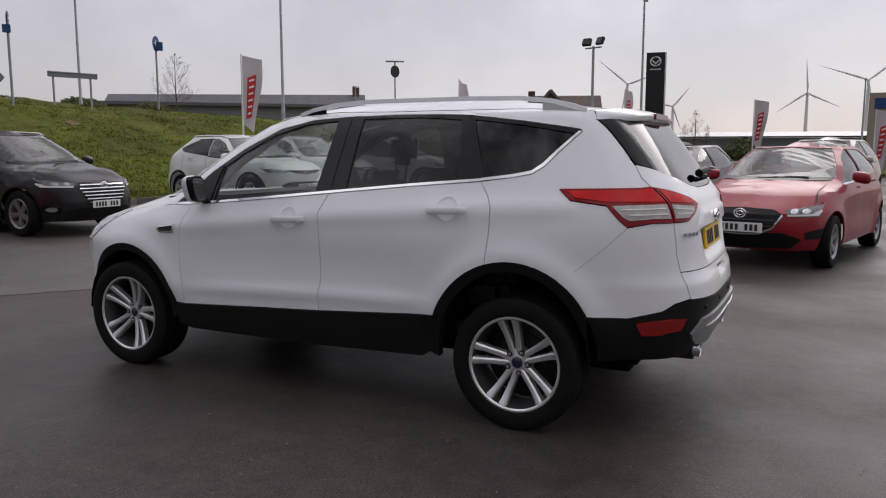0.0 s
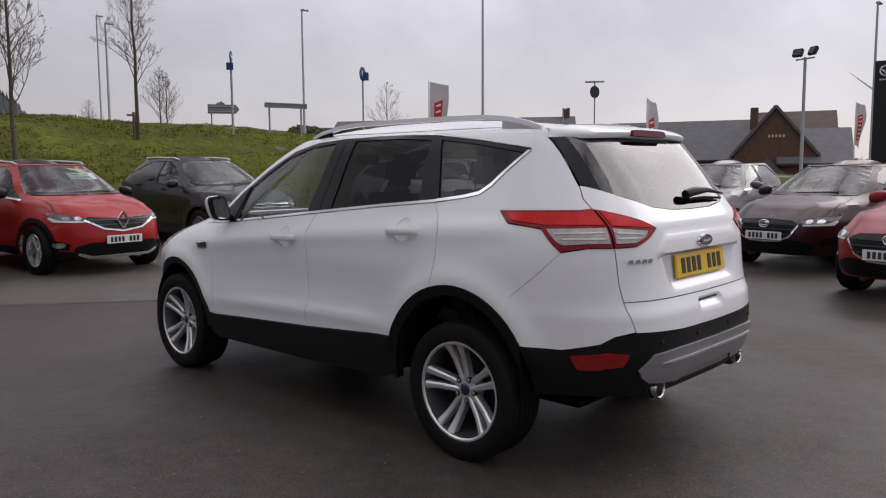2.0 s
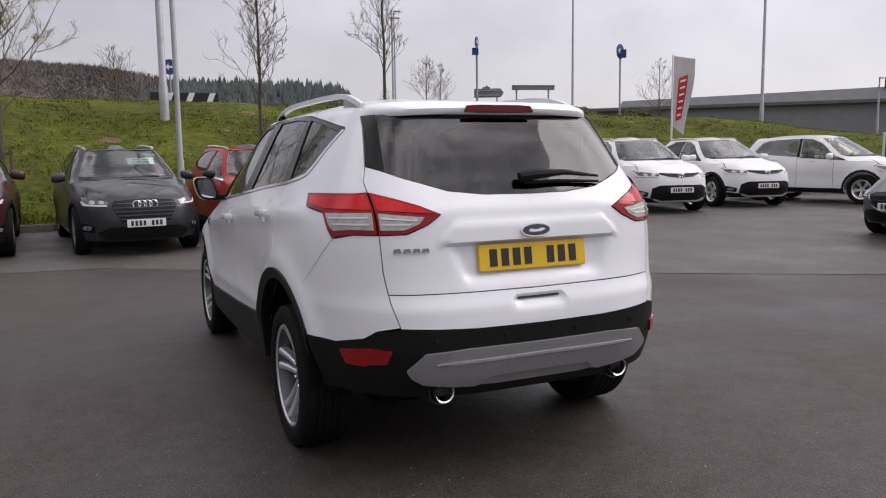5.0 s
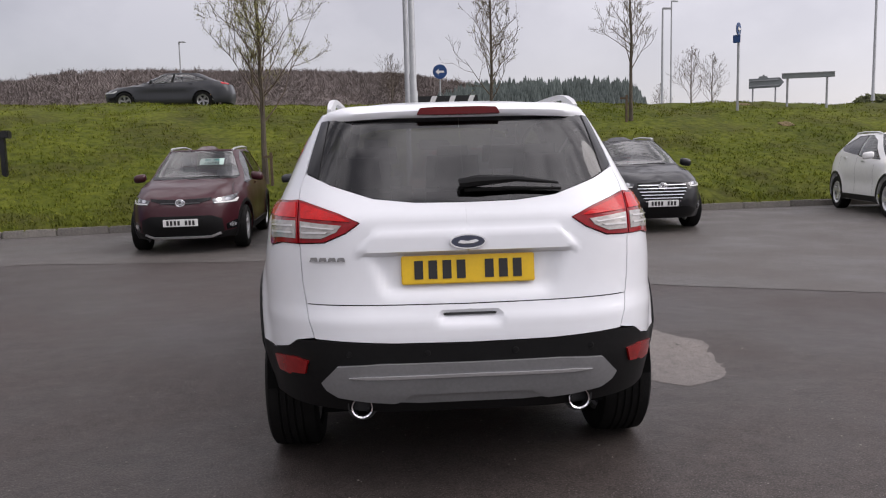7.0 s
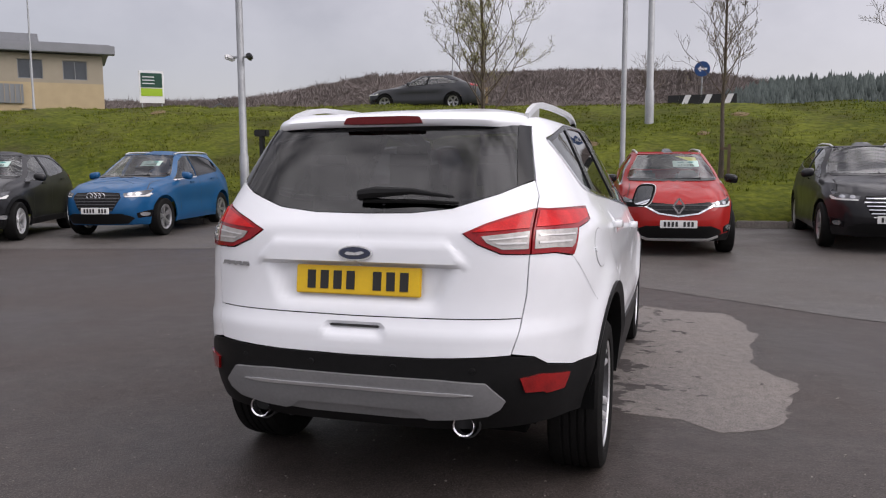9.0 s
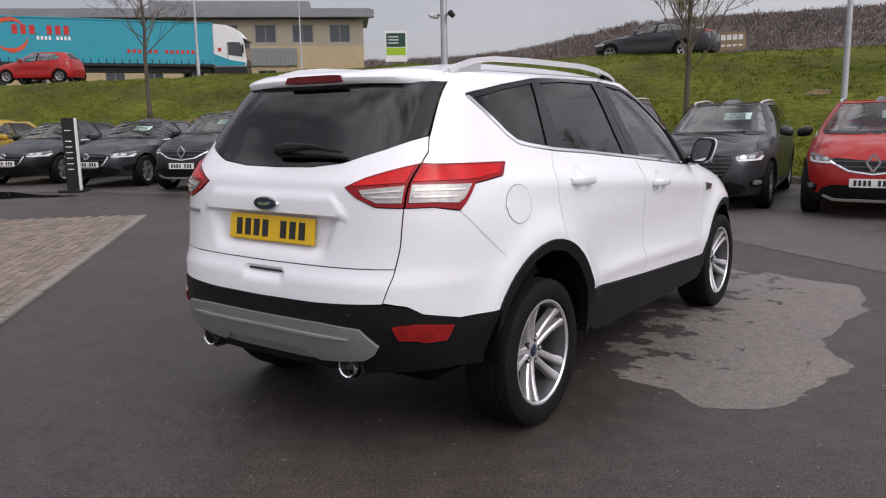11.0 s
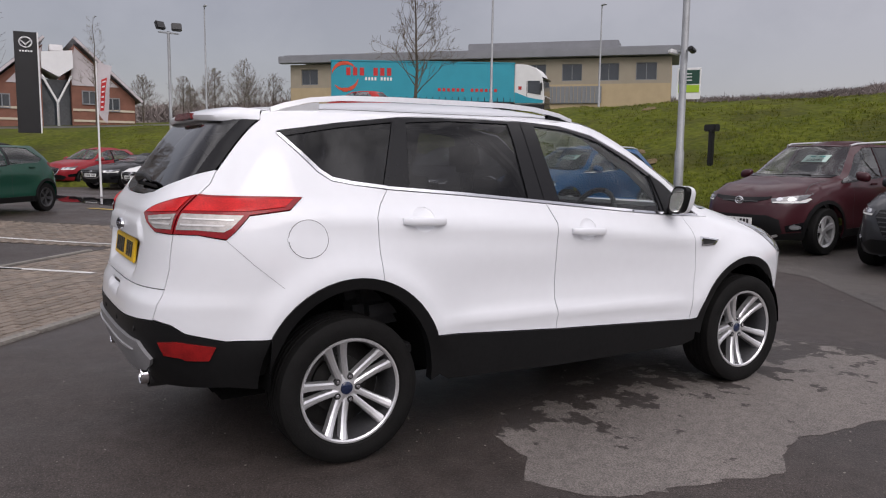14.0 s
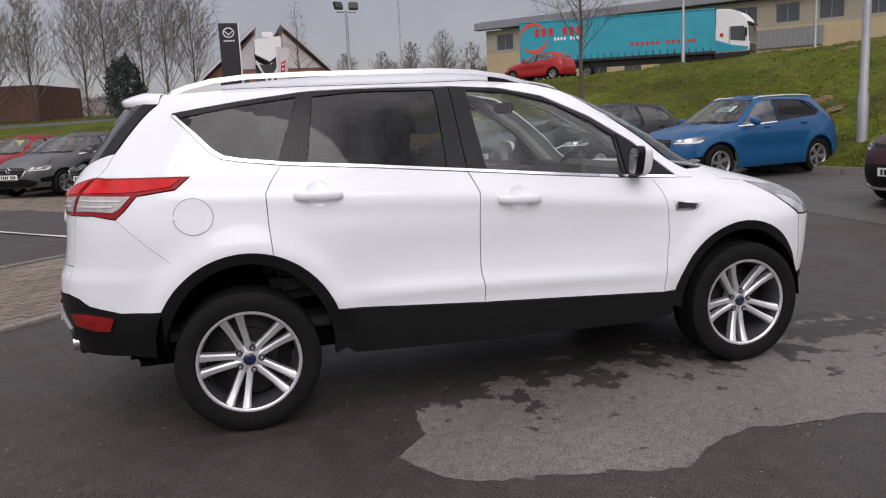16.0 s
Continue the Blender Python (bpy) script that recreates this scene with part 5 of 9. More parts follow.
    part("chrome_strip", P("chrome_strip", S(*low) + S(*[(y, z + 0.013) for y, z in low[::-1]]), M_CHROME, step=0.04, off=0.004, side=s, thick=0.008), hero, "chrome strip under the windows")
    q = QUARTER[:6]
    part("chrome_strip", P("chrome_strip", S(*q) + S((-0.238, 1.489), (-0.152, 1.401), (-0.088, 1.330), (-0.038, 1.295), (0.048, 1.277), (0.217, 1.255)), M_CHROME, step=0.03, off=0.004, side=s, thick=0.008), hero, "chrome strip round the quarter window")
    # black cladding
    part("arch_cladding", P("arch_cladding", arc(0.02, 0.40, 0.432, 0.457, 151, -5, 22) + arc(0.02, 0.375, 0.385, 0.432, -5, 176, 22), M_BLACK, step=0.035, off=0.012, side=s, thick=0.05), hero, "black rear arch cladding")
    part("arch_cladding", P("arch_cladding", arc(2.660, 0.36, 0.437, 0.442, 178, 14, 22) + arc(2.660, 0.345, 0.385, 0.412, 14, 178, 22), M_BLACK, step=0.035, off=0.006, side=s, thick=0.05), hero, "black front arch cladding")
    part("sill_cladding", P("sill_cladding", S((0.420, 0.556), (0.784, 0.529), (1.158, 0.505), (1.60, 0.483), (2.228, 0.452), (2.222, 0.33), (2.12, 0.305), (1.16, 0.310), (0.50, 0.330), (0.445, 0.365)), M_BLACK, step=0.04, off=0.010, side=s, thick=0.05), hero, "black sill cladding")
    refl = part("rear_reflector", P("rear_reflector", R((0.630, 0.600), (0.70, 0.608)) + S((-0.70, 0.606), (-0.572, 0.588), (-0.596, 0.530), (-0.68, 0.530)) + R((0.70, 0.540), (0.645, 0.546)), M_REFLECTOR, step=0.03, off=0.014, side=s, thick=0.01), hero, "red rear reflector")
    part("headlamp", P("headlamp", S((2.78, 1.000), (3.00, 0.962)) + F((0.63, 0.905), (0.50, 0.865), (0.52, 0.805), (0.70, 0.790)) + S((3.10, 0.805), (2.95, 0.908)), M_HEADLAMP, step=0.04, off=0.004, side=s), hero, "clear headlamp")
    part("roof_joint", P("roof_joint", T((0.549, 1.2), (0.553, 0.95), (0.553, 0.30), (0.541, -0.20), (0.530, -0.20), (0.541, 0.30), (0.541, 0.95), (0.537, 1.2)), M_BLACK, step=0.05, off=-0.003, side=s, thick=0), hero, "black roof joint")
    part("mirror_base", P("mirror_base", S((1.985, 1.078), (2.12, 1.072), (2.290, 1.064), (2.09, 1.242), (1.990, 1.300)), M_BLACK, step=0.05, off=0.002, side=s, thick=0.01), hero, "black triangle behind the window")
    # side vent
    vent = part("side_vent", P("side_vent", S((2.226, 0.940), (2.400, 0.916), (2.356, 0.886), (2.234, 0.889)), M_CHROME, [S((2.240, 0.930), (2.372, 0.912), (2.344, 0.894), (2.246, 0.897))], 0.02, 0.008, s, 0.012), hero, "chrome-edged side vent")
    part("vent_mesh", P("vent_mesh", S((2.233, 0.934), (2.380, 0.914), (2.348, 0.890), (2.240, 0.893)), M_INK, step=0.03, off=0.003, side=s, thick=0), vent)
    # handles with their scooped hollows
    for y, z in HANDLES:
        rings = []
        for k in range(7):
            q = HOLLOW * (1.04 - 1.04 * k / 6)
            ang = np.linspace(0, 2 * math.pi, 25)[:-1]
            sv = HERO.convert("S", y + q * np.cos(ang), z + 0.006 + q * np.sin(ang))
            rings.append(HERO.lift(sv, -0.0012 - 0.0085 * math.sqrt(max(0.0, 1 - (q / HOLLOW) ** 2)) ** 1.3)[0])
        vv = np.concatenate(rings) * (s, 1, 1)
        ff = [(24 * k + i, 24 * k + (i + 1) % 24, 24 * k + 24 + (i + 1) % 24, 24 * k + 24 + i) for k in range(6) for i in range(24)]
        part("handle_hollow", mesh_of("handle_hollow", vv, ff if s == 1 else [f[::-1] for f in ff], M_WHITE, sharp=0), hero, "round hollow behind the door handle")
        x = float(HERO.lift(HERO.convert("S", [y], [z]))[0][0][0])
        vv, ff = [], []
        for i in range(17):
            u = -1 + i / 8
            high, out = 0.0195 * (1 - 0.30 * u ** 4), 0.031 - 0.030 * u ** 6
            for k in range(10):
                a = 2 * math.pi * k / 10
                ca, sa = math.cos(a), math.sin(a)
                vv.append((s * (x + out + 0.010 * math.copysign(abs(ca) ** 0.7, ca)), y + 0.114 * u, z + high * math.copysign(abs(sa) ** 0.7, sa) - 0.004 * u))
        ff = [(10 * i + k, 10 * i + (k + 1) % 10, 10 * i + 10 + (k + 1) % 10, 10 * i + 10 + k) for i in range(16) for k in range(10)] + [tuple(range(10)), tuple(160 + k for k in range(10))[::-1]]
        part("door_handle", mesh_of("door_handle", vv, ff if s == -1 else [f[::-1] for f in ff], M_WHITE), hero, "white door handle")
    # roof rail
    pts = []
    for y, dx, dz in ((-0.25, 0.0, 0.002), (-0.18, 0.0, 0.022), (-0.06, 0.0, 0.044), (0.10, 0.0, 0.056), (0.40, 0.0, 0.060), (0.75, 0.0, 0.060), (1.05, 0.0, 0.058), (1.25, 0.0, 0.046), (1.42, 0.0, 0.024), (1.52, 0.0, 0.002)):
        xr = 0.555 - 0.03 * max(0, y - 0.9)
        sv = HERO.convert("T", [xr], [y])
        p = HERO.raw(sv[:, 0], sv[:, 1])[0]
        pts.append((s * p[0], p[1], p[2] + dz))
    vv, ff = [], []
    for i, p in enumerate(pts):
        wide = 0.016 if 0 < i < len(pts) - 1 else 0.010
        for cx, cz in ((-1, -0.8), (-0.75, 1), (0.75, 1), (1, -0.8)):
            vv.append((p[0] + cx * wide, p[1], p[2] + cz * 0.013))
    for i in range(len(pts) - 1):
        ff += [(4 * i + k, 4 * i + (k + 1) % 4, 4 * i + 4 + (k + 1) % 4, 4 * i + 4 + k) for k in range(4)]
    ff += [(0, 1, 2, 3), tuple(4 * (len(pts) - 1) + k for k in (3, 2, 1, 0))]
    rail = part("roof_rail", mesh_of("roof_rail", vv, ff, M_SILVER), hero, "satin silver roof rail")
    for a, b in ((-0.24, -0.02), (1.34, 1.51)):
        fv = []
        for i in range(7):
            y = a + (b - a) * i / 6
            sv = HERO.convert("T", [0.555 - 0.03 * max(0, y - 0.9)], [y])
            p = HERO.raw(sv[:, 0], sv[:, 1])[0]
            t = np.interp(y, [q[1] for q in pts], [q[2] for q in pts]) - 0.012
            for e in (-0.013, 0.013):
                fv += [(s * p[0] + e, y, p[2] - 0.006), (s * p[0] + e, y, max(t, p[2] - 0.004))]
        fq = []
        for i in range(6):
            k = 4 * i
            fq += [(k, k + 1, k + 5, k + 4), (k + 2, k + 6, k + 7, k + 3), (k + 1, k + 3, k + 7, k + 5)]
        part("rail_foot", mesh_of("rail_foot", fv, fq, M_SILVER if a < 0 else M_GLOSSBLACK), rail)
    # mirror
    head = bmesh.new()
    bmesh.ops.create_uvsphere(head, u_segments=24, v_segments=16, radius=1.0)
    for v in head.verts:
        c = v.co
        c.x, c.y, c.z = (math.copysign(abs(c.x) ** 0.55, c.x) * 0.080, c.y, math.copysign(abs(c.z) ** 0.6, c.z) * 0.088)
        c.y = c.y * (0.052 if c.y > 0 else 0.012)
        c.z -= 0.10 * c.x * 0.4
        c.x += 0.03 * c.z / 0.09
    mirror = part("wing_mirror", bm_mesh("wing_mirror", head, M_WHITE), hero, "white wing mirror with a black rim", pose(s * 0.958, 2.00, 1.166, 0, 0, -10 * s) @ Matrix.Diagonal((0.84, 0.95, 0.90, 1)))
    if s == -1:
        mirror.data.transform(Matrix.Diagonal((-1, 1, 1, 1)))
        mirror.data.flip_normals()
    rim = bmesh.new()
    bmesh.ops.create_cone(rim, cap_ends=True, segments=28, radius1=0.94, radius2=1.02, depth=0.042, matrix=pose(0, 0, 0, 90, 0, 0))
    for v in rim.verts:
        v.co.x, v.co.z = math.copysign(abs(v.co.x) ** 0.55, v.co.x) * 0.078, math.copysign(abs(v.co.z) ** 0.6, v.co.z) * 0.086
        v.co.x += 0.03 * s * v.co.z / 0.09
    part("mirror_rim", bm_mesh("mirror_rim", rim, M_BLACK), mirror, "black mirror rim", pose(0, -0.022, 0))
    face = bmesh.new()
    bmesh.ops.create_cone(face, cap_ends=True, segments=28, radius1=1, radius2=1, depth=0.004, matrix=pose(0, 0, 0, 90, 0, 0))
    for v in face.verts:
        v.co.x, v.co.z = math.copysign(abs(v.co.x) ** 0.55, v.co.x) * 0.067, math.copysign(abs(v.co.z) ** 0.6, v.co.z) * 0.073
        v.co.x += 0.03 * s * v.co.z / 0.09
    part("mirror_glass", bm_mesh("mirror_glass", face, M_MIRROR, smooth=False), mirror, "silvered mirror glass", pose(0, -0.044, 0))
    part("mirror_arm", box_mesh("mirror_arm", (0.16, 0.06, 0.035), M_BLACK, bevel=0.012), mirror, m=pose(-s * 0.13, 0.02, -0.075))


M_BAND = mat("bright_red_lens", (0.52, 0.010, 0.010), rough=0.15, scale=12.0, vary=0.35, coat=0.2, spec=0.2)
M_MIRROR = mat("mirror_glass", (0.85, 0.86, 0.87), rough=0.02, metal=1.0)
for side in (1, -1):
    hero_panels(side)

P = HERO.panel
part("bonnet", P("bonnet", S((2.62, 1.029), (2.78, 1.006), (3.00, 0.967)) + F((0.63, 0.909), (0.40, 0.885), (0, 0.880), (0, 1.100), (0.62, 1.092), (0.662, 1.090)), M_WHITE, step=0.05, gap=0.0), hero, "white bonnet")
part("front_bumper", P("front_bumper", F((0, 0.872), (0.40, 0.877), (0.49, 0.858), (0.51, 0.800), (0.70, 0.783)) + S((3.10, 0.795), (3.12, 0.60), (3.10, 0.44)) + F((0, 0.42)), M_WHITE, step=0.06), hero, "white front bumper")
part("front_lower_trim", P("front_lower_trim", S((3.07, 0.455), (3.03, 0.30)) + F((0, 0.26), (0, 0.45)), M_BLACK, step=0.06, off=0.008), hero, "black lower bumper trim")
part("grille", P("grille", F((0, 0.80), (0.42, 0.79), (0.40, 0.70), (0, 0.69)), M_GLOSSBLACK, step=0.06, off=0.006), hero, "black upper grille")
part("windscreen", P("windscreen", F((0, 1.118), (0.60, 1.104), (0.715, 1.112), (0.675, 1.20), (0.62, 1.32), (0.56, 1.447), (0.505, 1.545), (0.40, 1.575), (0, 1.582)), M_WINDSCREEN, step=0.06, off=-0.004, thick=0), hero, "clear windscreen")
part("roof", HERO.cap("roof", T((0, -0.36), (0.30, -0.345), (0.530, -0.25), (0.541, 0.30), (0.541, 0.95), (0.520, 1.25)) + F((0.50, 1.556), (0.40, 1.583)) + T((0, 1.74)), M_WHITE, 0.06), hero, "white roof")
part("headlining", HERO.cap("headlining", T((0, -0.30), (0.30, -0.30), (0.50, -0.20), (0.50, 0.95), (0.46, 1.35), (0, 1.55)), M_BEIGE, 0.10, -0.045), hero, "pale headlining")
GLASS_TOP = 1.548
part("tailgate", P("tailgate", R((0, 1.203), (0.20, 1.206), (0.36, 1.224), (0.531, 1.279), (0.60, 1.310), (0.640, 1.326), (0.6615, 1.267), (0.6615, 1.223), (0.60, 1.205), (0.50, 1.172), (0.414, 1.134), (0.47, 1.095), (0.556, 1.059),
                                  (0.6545, 1.0555), (0.6475, 0.907), (0.6345, 0.8225), (0, 0.8165)), M_WHITE, step=0.020, gap=0.0015), hero, "white tailgate with a recess for the plate")
part("tailgate_lower", P("tailgate_lower", R((0, 0.8145), (0.6340, 0.8205), (0.6295, 0.790), (0.6025, 0.690), (0.30, 0.676), (0, 0.672)), M_WHITE, step=0.020, gap=0.0008), hero, "white lower tailgate panel")
# thin black strip drawn for the shade under the grab recess's upper edge
part("grab_shade", P("grab_shade", R((0, 0.777), (0.100, 0.777), (0.106, 0.786), (0, 0.786)), M_INK, step=0.02, off=0.008, thick=0), hero, "dark strip painted as shade in the grab recess")
screen = part("rear_screen", P("rear_screen", R((0, 1.206), (0.20, 1.209), (0.36, 1.227), (0.531, 1.282), (0.628, 1.328), (0.565, GLASS_TOP), (0, GLASS_TOP + 0.012)), M_SCREEN, step=0.05, off=-0.003, thick=0), hero, "tinted rear screen")
# the glass is flatter across than the skin around it
screen.data.normals_split_custom_set_from_vertices([Vector((v.normal.x * 0.65, v.normal.y, v.normal.z)).normalized() for v in screen.data.vertices])
for s in (1, -1):
    part("screen_edge", P("screen_edge", R((0.585, 1.306), (0.636, 1.329), (0.632, 1.352), (0.608, 1.45), (0.584, 1.545), (0.548, GLASS_TOP)), M_GLOSSBLACK, step=0.04, off=0.001, side=s, thick=0.01), hero, "gloss black edge of the rear screen")
part("rear_bumper", P("rear_bumper", R((0, 0.668), (0.30, 0.672), (0.598, 0.686), (0.68, 0.674)) + S((-0.684, 0.639), (-0.54, 0.607)) + arc(0.02, 0.40, 0.428, 0.453, 152, 181, 5) + S((-0.52, 0.405)) + R((0.62, 0.40), (0.30, 0.385), (0, 0.385)), M_BLACK, step=0.03, off=0.004), hero, "black plastic rear bumper")
part("skid_plate", P("skid_plate", R((0, 0.596), (0.34, 0.598), (0.515, 0.588), (0.578, 0.520), (0.560, 0.490), (0.515, 0.462), (0.40, 0.445), (0.30, 0.437), (0.268, 0.446), (0.235, 0.474), (0, 0.476)), M_SATIN, step=0.025, off=0.020, thick=0.03), hero, "satin grey bumper insert")
part("skid_step", P("skid_step", R((0, 0.472), (0.235, 0.470), (0.285, 0.436), (0.20, 0.430), (0, 0.430)), M_SATIN, step=0.025, off=0.010, thick=0.02), hero, "grey step of the bumper insert")
part("skid_ridge", P("skid_ridge", R((0, 0.556), (0.40, 0.554), (0.47, 0.548), (0.40, 0.543), (0, 0.545)), M_SILVER, step=0.03, off=0.026, thick=0.01), hero)
for x in (-0.47, -0.17, 0.17, 0.47):
    sv = HERO.convert("R", [abs(x)], [0.635])
    p = HERO.raw(sv[:, 0], sv[:, 1])[0]
    part("parking_sensor", lathe_mesh("parking_sensor", [(0.0005, 0.006), (0.011, 0.005), (0.013, 0)], M_BLACK, 16, "z"), hero, m=pose(x, p[1] - 0.003, 0.635, 90, 0, 0))
part("body_shell", P("body_shell", R((0, 0.40), (0.60, 0.40)) + S((-0.42, 0.42)) + arc(0.02, 0.375, 0.40, 0.44, 172, 5, 14) + S((0.46, 0.36), (2.20, 0.36)) + arc(2.660, 0.345, 0.395, 0.42, 176, 4, 14)
                     + F((0.6, 0.40), (0, 0.40), (0, 1.07), (0.70, 1.05)) + S((2.35, 1.035), (2.10, 1.05), (1.114, 1.14), (0.217, 1.222), (-0.05, 1.262), (-0.28, 1.44)) + R((0.64, 1.30), (0.50, 1.25), (0.34, 1.205), (0, 1.185)), M_LINER, step=0.07, off=-0.045, thick=0), hero, "dark structure behind the panels")
bm = bmesh.new()
add_box(bm, (1.30, 3.6, 0.14), pose(0, 1.25, 0.37), 0.04)
part("underbody", bm_mesh("underbody", bm, M_LINER), hero, "dark underbody")
for cy, cz, ry, rz in ((0.02, 0.375, 0.393, 0.440), (2.660, 0.345, 0.393, 0.420)):
    for s in (1, -1):
        vv, ff = [], []
        for i in range(15):
            a = math.pi * i / 14
            for x in (0.50, 0.868):
                vv.append((s * x, cy + ry * math.cos(a), cz + rz * math.sin(a)))
        ff = [(2 * i, 2 * i + 1, 2 * i + 3, 2 * i + 2) for i in range(14)] + [tuple(2 * i for i in range(15))]
        part("wheel_liner", mesh_of("wheel_liner", vv, ff, M_LINER), hero, "dark wheel arch liner")


def hero_spoiler():
    """The roof's tail: a smooth lip over the rear screen whose ends run flush into the wings."""
    n, m = 41, 9
    top_end = HERO.convert("T", [0.535], [-0.25])
    low_end = HERO.convert("R", [0.588], [1.545])
    ends = HERO.lift(np.concatenate([top_end + (low_end - top_end) * k / (m - 1) for k in range(m)]), 0.002)[0]
    vv, ff = [], []
    for i in range(n):
        u = -1 + 2 * i / (n - 1)
        e = abs(u)
        x0 = 0.575 * e
        yf = -0.362 + 0.10 * e ** 4
        sv = HERO.convert("T", [min(x0, 0.52)], [yf])
        p = HERO.raw(sv[:, 0], sv[:, 1])[0]
        sg = HERO.convert("R", [min(x0, 0.57)], [1.546])
        g = HERO.raw(sg[:, 0], sg[:, 1])[0]
        yt, zt = max(-0.510 + 0.030 * e ** 2, g[1] - 0.022), 1.588 - 0.016 * e ** 2
        sec = [(p[1], p[2] + 0.001), (p[1] + (yt - p[1]) * 0.35, p[2] + (zt + 0.022 - p[2]) * 0.42 + 0.006), (yt + 0.085, zt + 0.021), (yt + 0.045, zt + 0.010), (yt + 0.016, zt - 0.002),
               (yt + 0.002, zt - 0.012), (yt + 0.003, zt - 0.026), (min(yt + 0.012, g[1] - 0.010), zt - 0.038), (g[1] + 0.004, 1.546)]
        w = max(0.0, (e - 0.80) / 0.20)
        w = w * w * (3 - 2 * w)
        for k in range(m):
            q = ends[k]
            vv.append((math.copysign(x0 + (q[0] - x0) * w if e else 0.0, u), sec[k][0] + (q[1] - sec[k][0]) * w, sec[k][1] + (q[2] - sec[k][1]) * w))
    for i in range(n - 1):
        ff += [(m * i + k, m * i + m + k, m * i + m + 1 + k, m * i + 1 + k) for k in range(m - 1)]
    spoiler = part("roof_spoiler", mesh_of("roof_spoiler", vv, ff, M_WHITE, sharp=50), hero, "white roof spoiler")
    lens = outline_mesh("brake_lamp", [(-0.175, -0.014), (-0.160, 0.014), (-0.10, 0.017), (0.10, 0.017), (0.160, 0.014), (0.175, -0.014), (0.10, -0.016), (-0.10, -0.016)], 0.022, M_DARKRED, bevel=0.003)
    part("brake_lamp", lens, spoiler, "dark red high brake lamp", pose(0, -0.5115, 1.572, -8, 0, 0))


hero_spoiler()
# plate, badges, wiper, exhausts
plate(hero, pose(0, -0.794, 0.946, -8, 0, 0), M_PLATE_Y, "yellow number plate with plain bars")
bm = bmesh.new()
bmesh.ops.create_cone(bm, cap_ends=True, segments=40, radius1=1, radius2=0.96, depth=0.010, matrix=pose(0, 0, 0, 90, 0, 0))
bmesh.ops.scale(bm, vec=(0.073, 1, 0.030), verts=bm.verts)
oval = part("badge", bm_mesh("badge", bm, M_CHROME), hero, "chrome-rimmed dark blue oval badge", pose(0, -0.816, 1.055, -4, 0, 0))
bm = bmesh.new()
bmesh.ops.create_cone(bm, cap_ends=True, segments=40, radius1=1, radius2=0.97, depth=0.008, matrix=pose(0, 0, 0, 90, 0, 0))
bmesh.ops.scale(bm, vec=(0.066, 1, 0.0245), verts=bm.verts)
part("badge_face", bm_mesh("badge_face", bm, M_BLUEOVAL), oval, "dark blue face", pose(0, -0.004, 0))
part("badge_bar", outline_mesh("badge_bar", [(-0.040, -0.004), (-0.030, 0.006), (0.0, 0.002), (0.030, 0.008), (0.042, 0.002), (0.020, -0.007), (-0.02, -0.008)], 0.003, M_CHROME), oval, "plain silver bar", pose(0, -0.011, 0))
for i in range(4):
    sv = HERO.convert("R", [0.60 - 0.036 * i], [0.995])
    p = HERO.raw(sv[:, 0], sv[:, 1])[0]
    part("model_badge", outline_mesh("model_badge", [(-0.016, -0.008), (-0.010, 0.009), (0.012, 0.009), (0.015, 0.003), (0.016, -0.008), (0.0, -0.004)], 0.006, M_SATIN), hero, "plain chrome bar badge", pose(-(0.60 - 0.036 * i), p[1] - 0.012, 0.995))
bm = bmesh.new()
vv, ff = tube_data([(-0.02, -0.015, 0.0), (0.05, -0.03, 0.004), (0.20, -0.035, 0.006), (0.37, -0.025, -0.012)], [0.022, 0.023, 0.012, 0.005], 8)
wiper = part("rear_wiper", mesh_of("rear_wiper", vv, ff, M_BLACK), hero, "black rear wiper", pose(0.0, -0.706, 1.262, -40, 0, 0))
vv, ff = tube_data([(0.0, -0.005, -0.022), (0.18, -0.004, -0.018), (0.385, 0.004, -0.020)], [0.007, 0.009, 0.006], 6)
part("wiper_blade", mesh_of("wiper_blade", vv, ff, M_RUBBER), wiper)
for x in (-0.430, 0.430):
    pipe = part("exhaust_tip", lathe_mesh("exhaust_tip", [(0.040, 0.0), (0.0455, -0.004), (0.047, 0.004), (0.046, 0.22), (0.039, 0.22), (0.038, 0.01), (0.040, 0.0)], M_CHROME, 32, "z"), hero, "chrome exhaust tip", pose(x, -0.818, 0.414, -90, 0, 0) @ Matrix.Diagonal((0.92, 0.92, 1, 1)))
    part("exhaust_inside", lathe_mesh("exhaust_inside", [(0.0005, 0.10), (0.0385, 0.10), (0.0385, 0.012)], M_INK, 24, "z"), pipe)
    part("exhaust_bezel", lathe_mesh("exhaust_bezel", [(0.056, 0.03), (0.064, 0.028), (0.066, 0.15)], M_INK, 28, "z"), pipe)
# fuel flap, on the right
cy, cz, cr = -0.190, 1.032, 0.079
ring_out = [("S", cy + (cr + 0.0022) * math.cos(a) * 1.08, cz + (cr + 0.0022) * math.sin(a)) for a in np.linspace(0, 2 * math.pi, 41)[:-1]]
ring_in = [("S", cy + cr * math.cos(a) * 1.08, cz + cr * math.sin(a)) for a in np.linspace(0, 2 * math.pi, 41)[:-1]]
flap = part("fuel_flap", P("fuel_flap", ring_in, M_WHITE, step=0.03, off=0.0022, side=1, thick=0.002), hero, "round white fuel flap")
part("flap_gap", P("flap_gap", ring_out, M_INK, [ring_in], 0.02, 0.0014, 1, 0), flap, "dark gap round the flap")
part("flap_notch", P("flap_notch", S((-0.282, 1.026), (-0.262, 1.022), (-0.262, 1.044), (-0.282, 1.040)), M_WHITE, step=0.02, off=0.006, side=1, thick=0.006), flap)
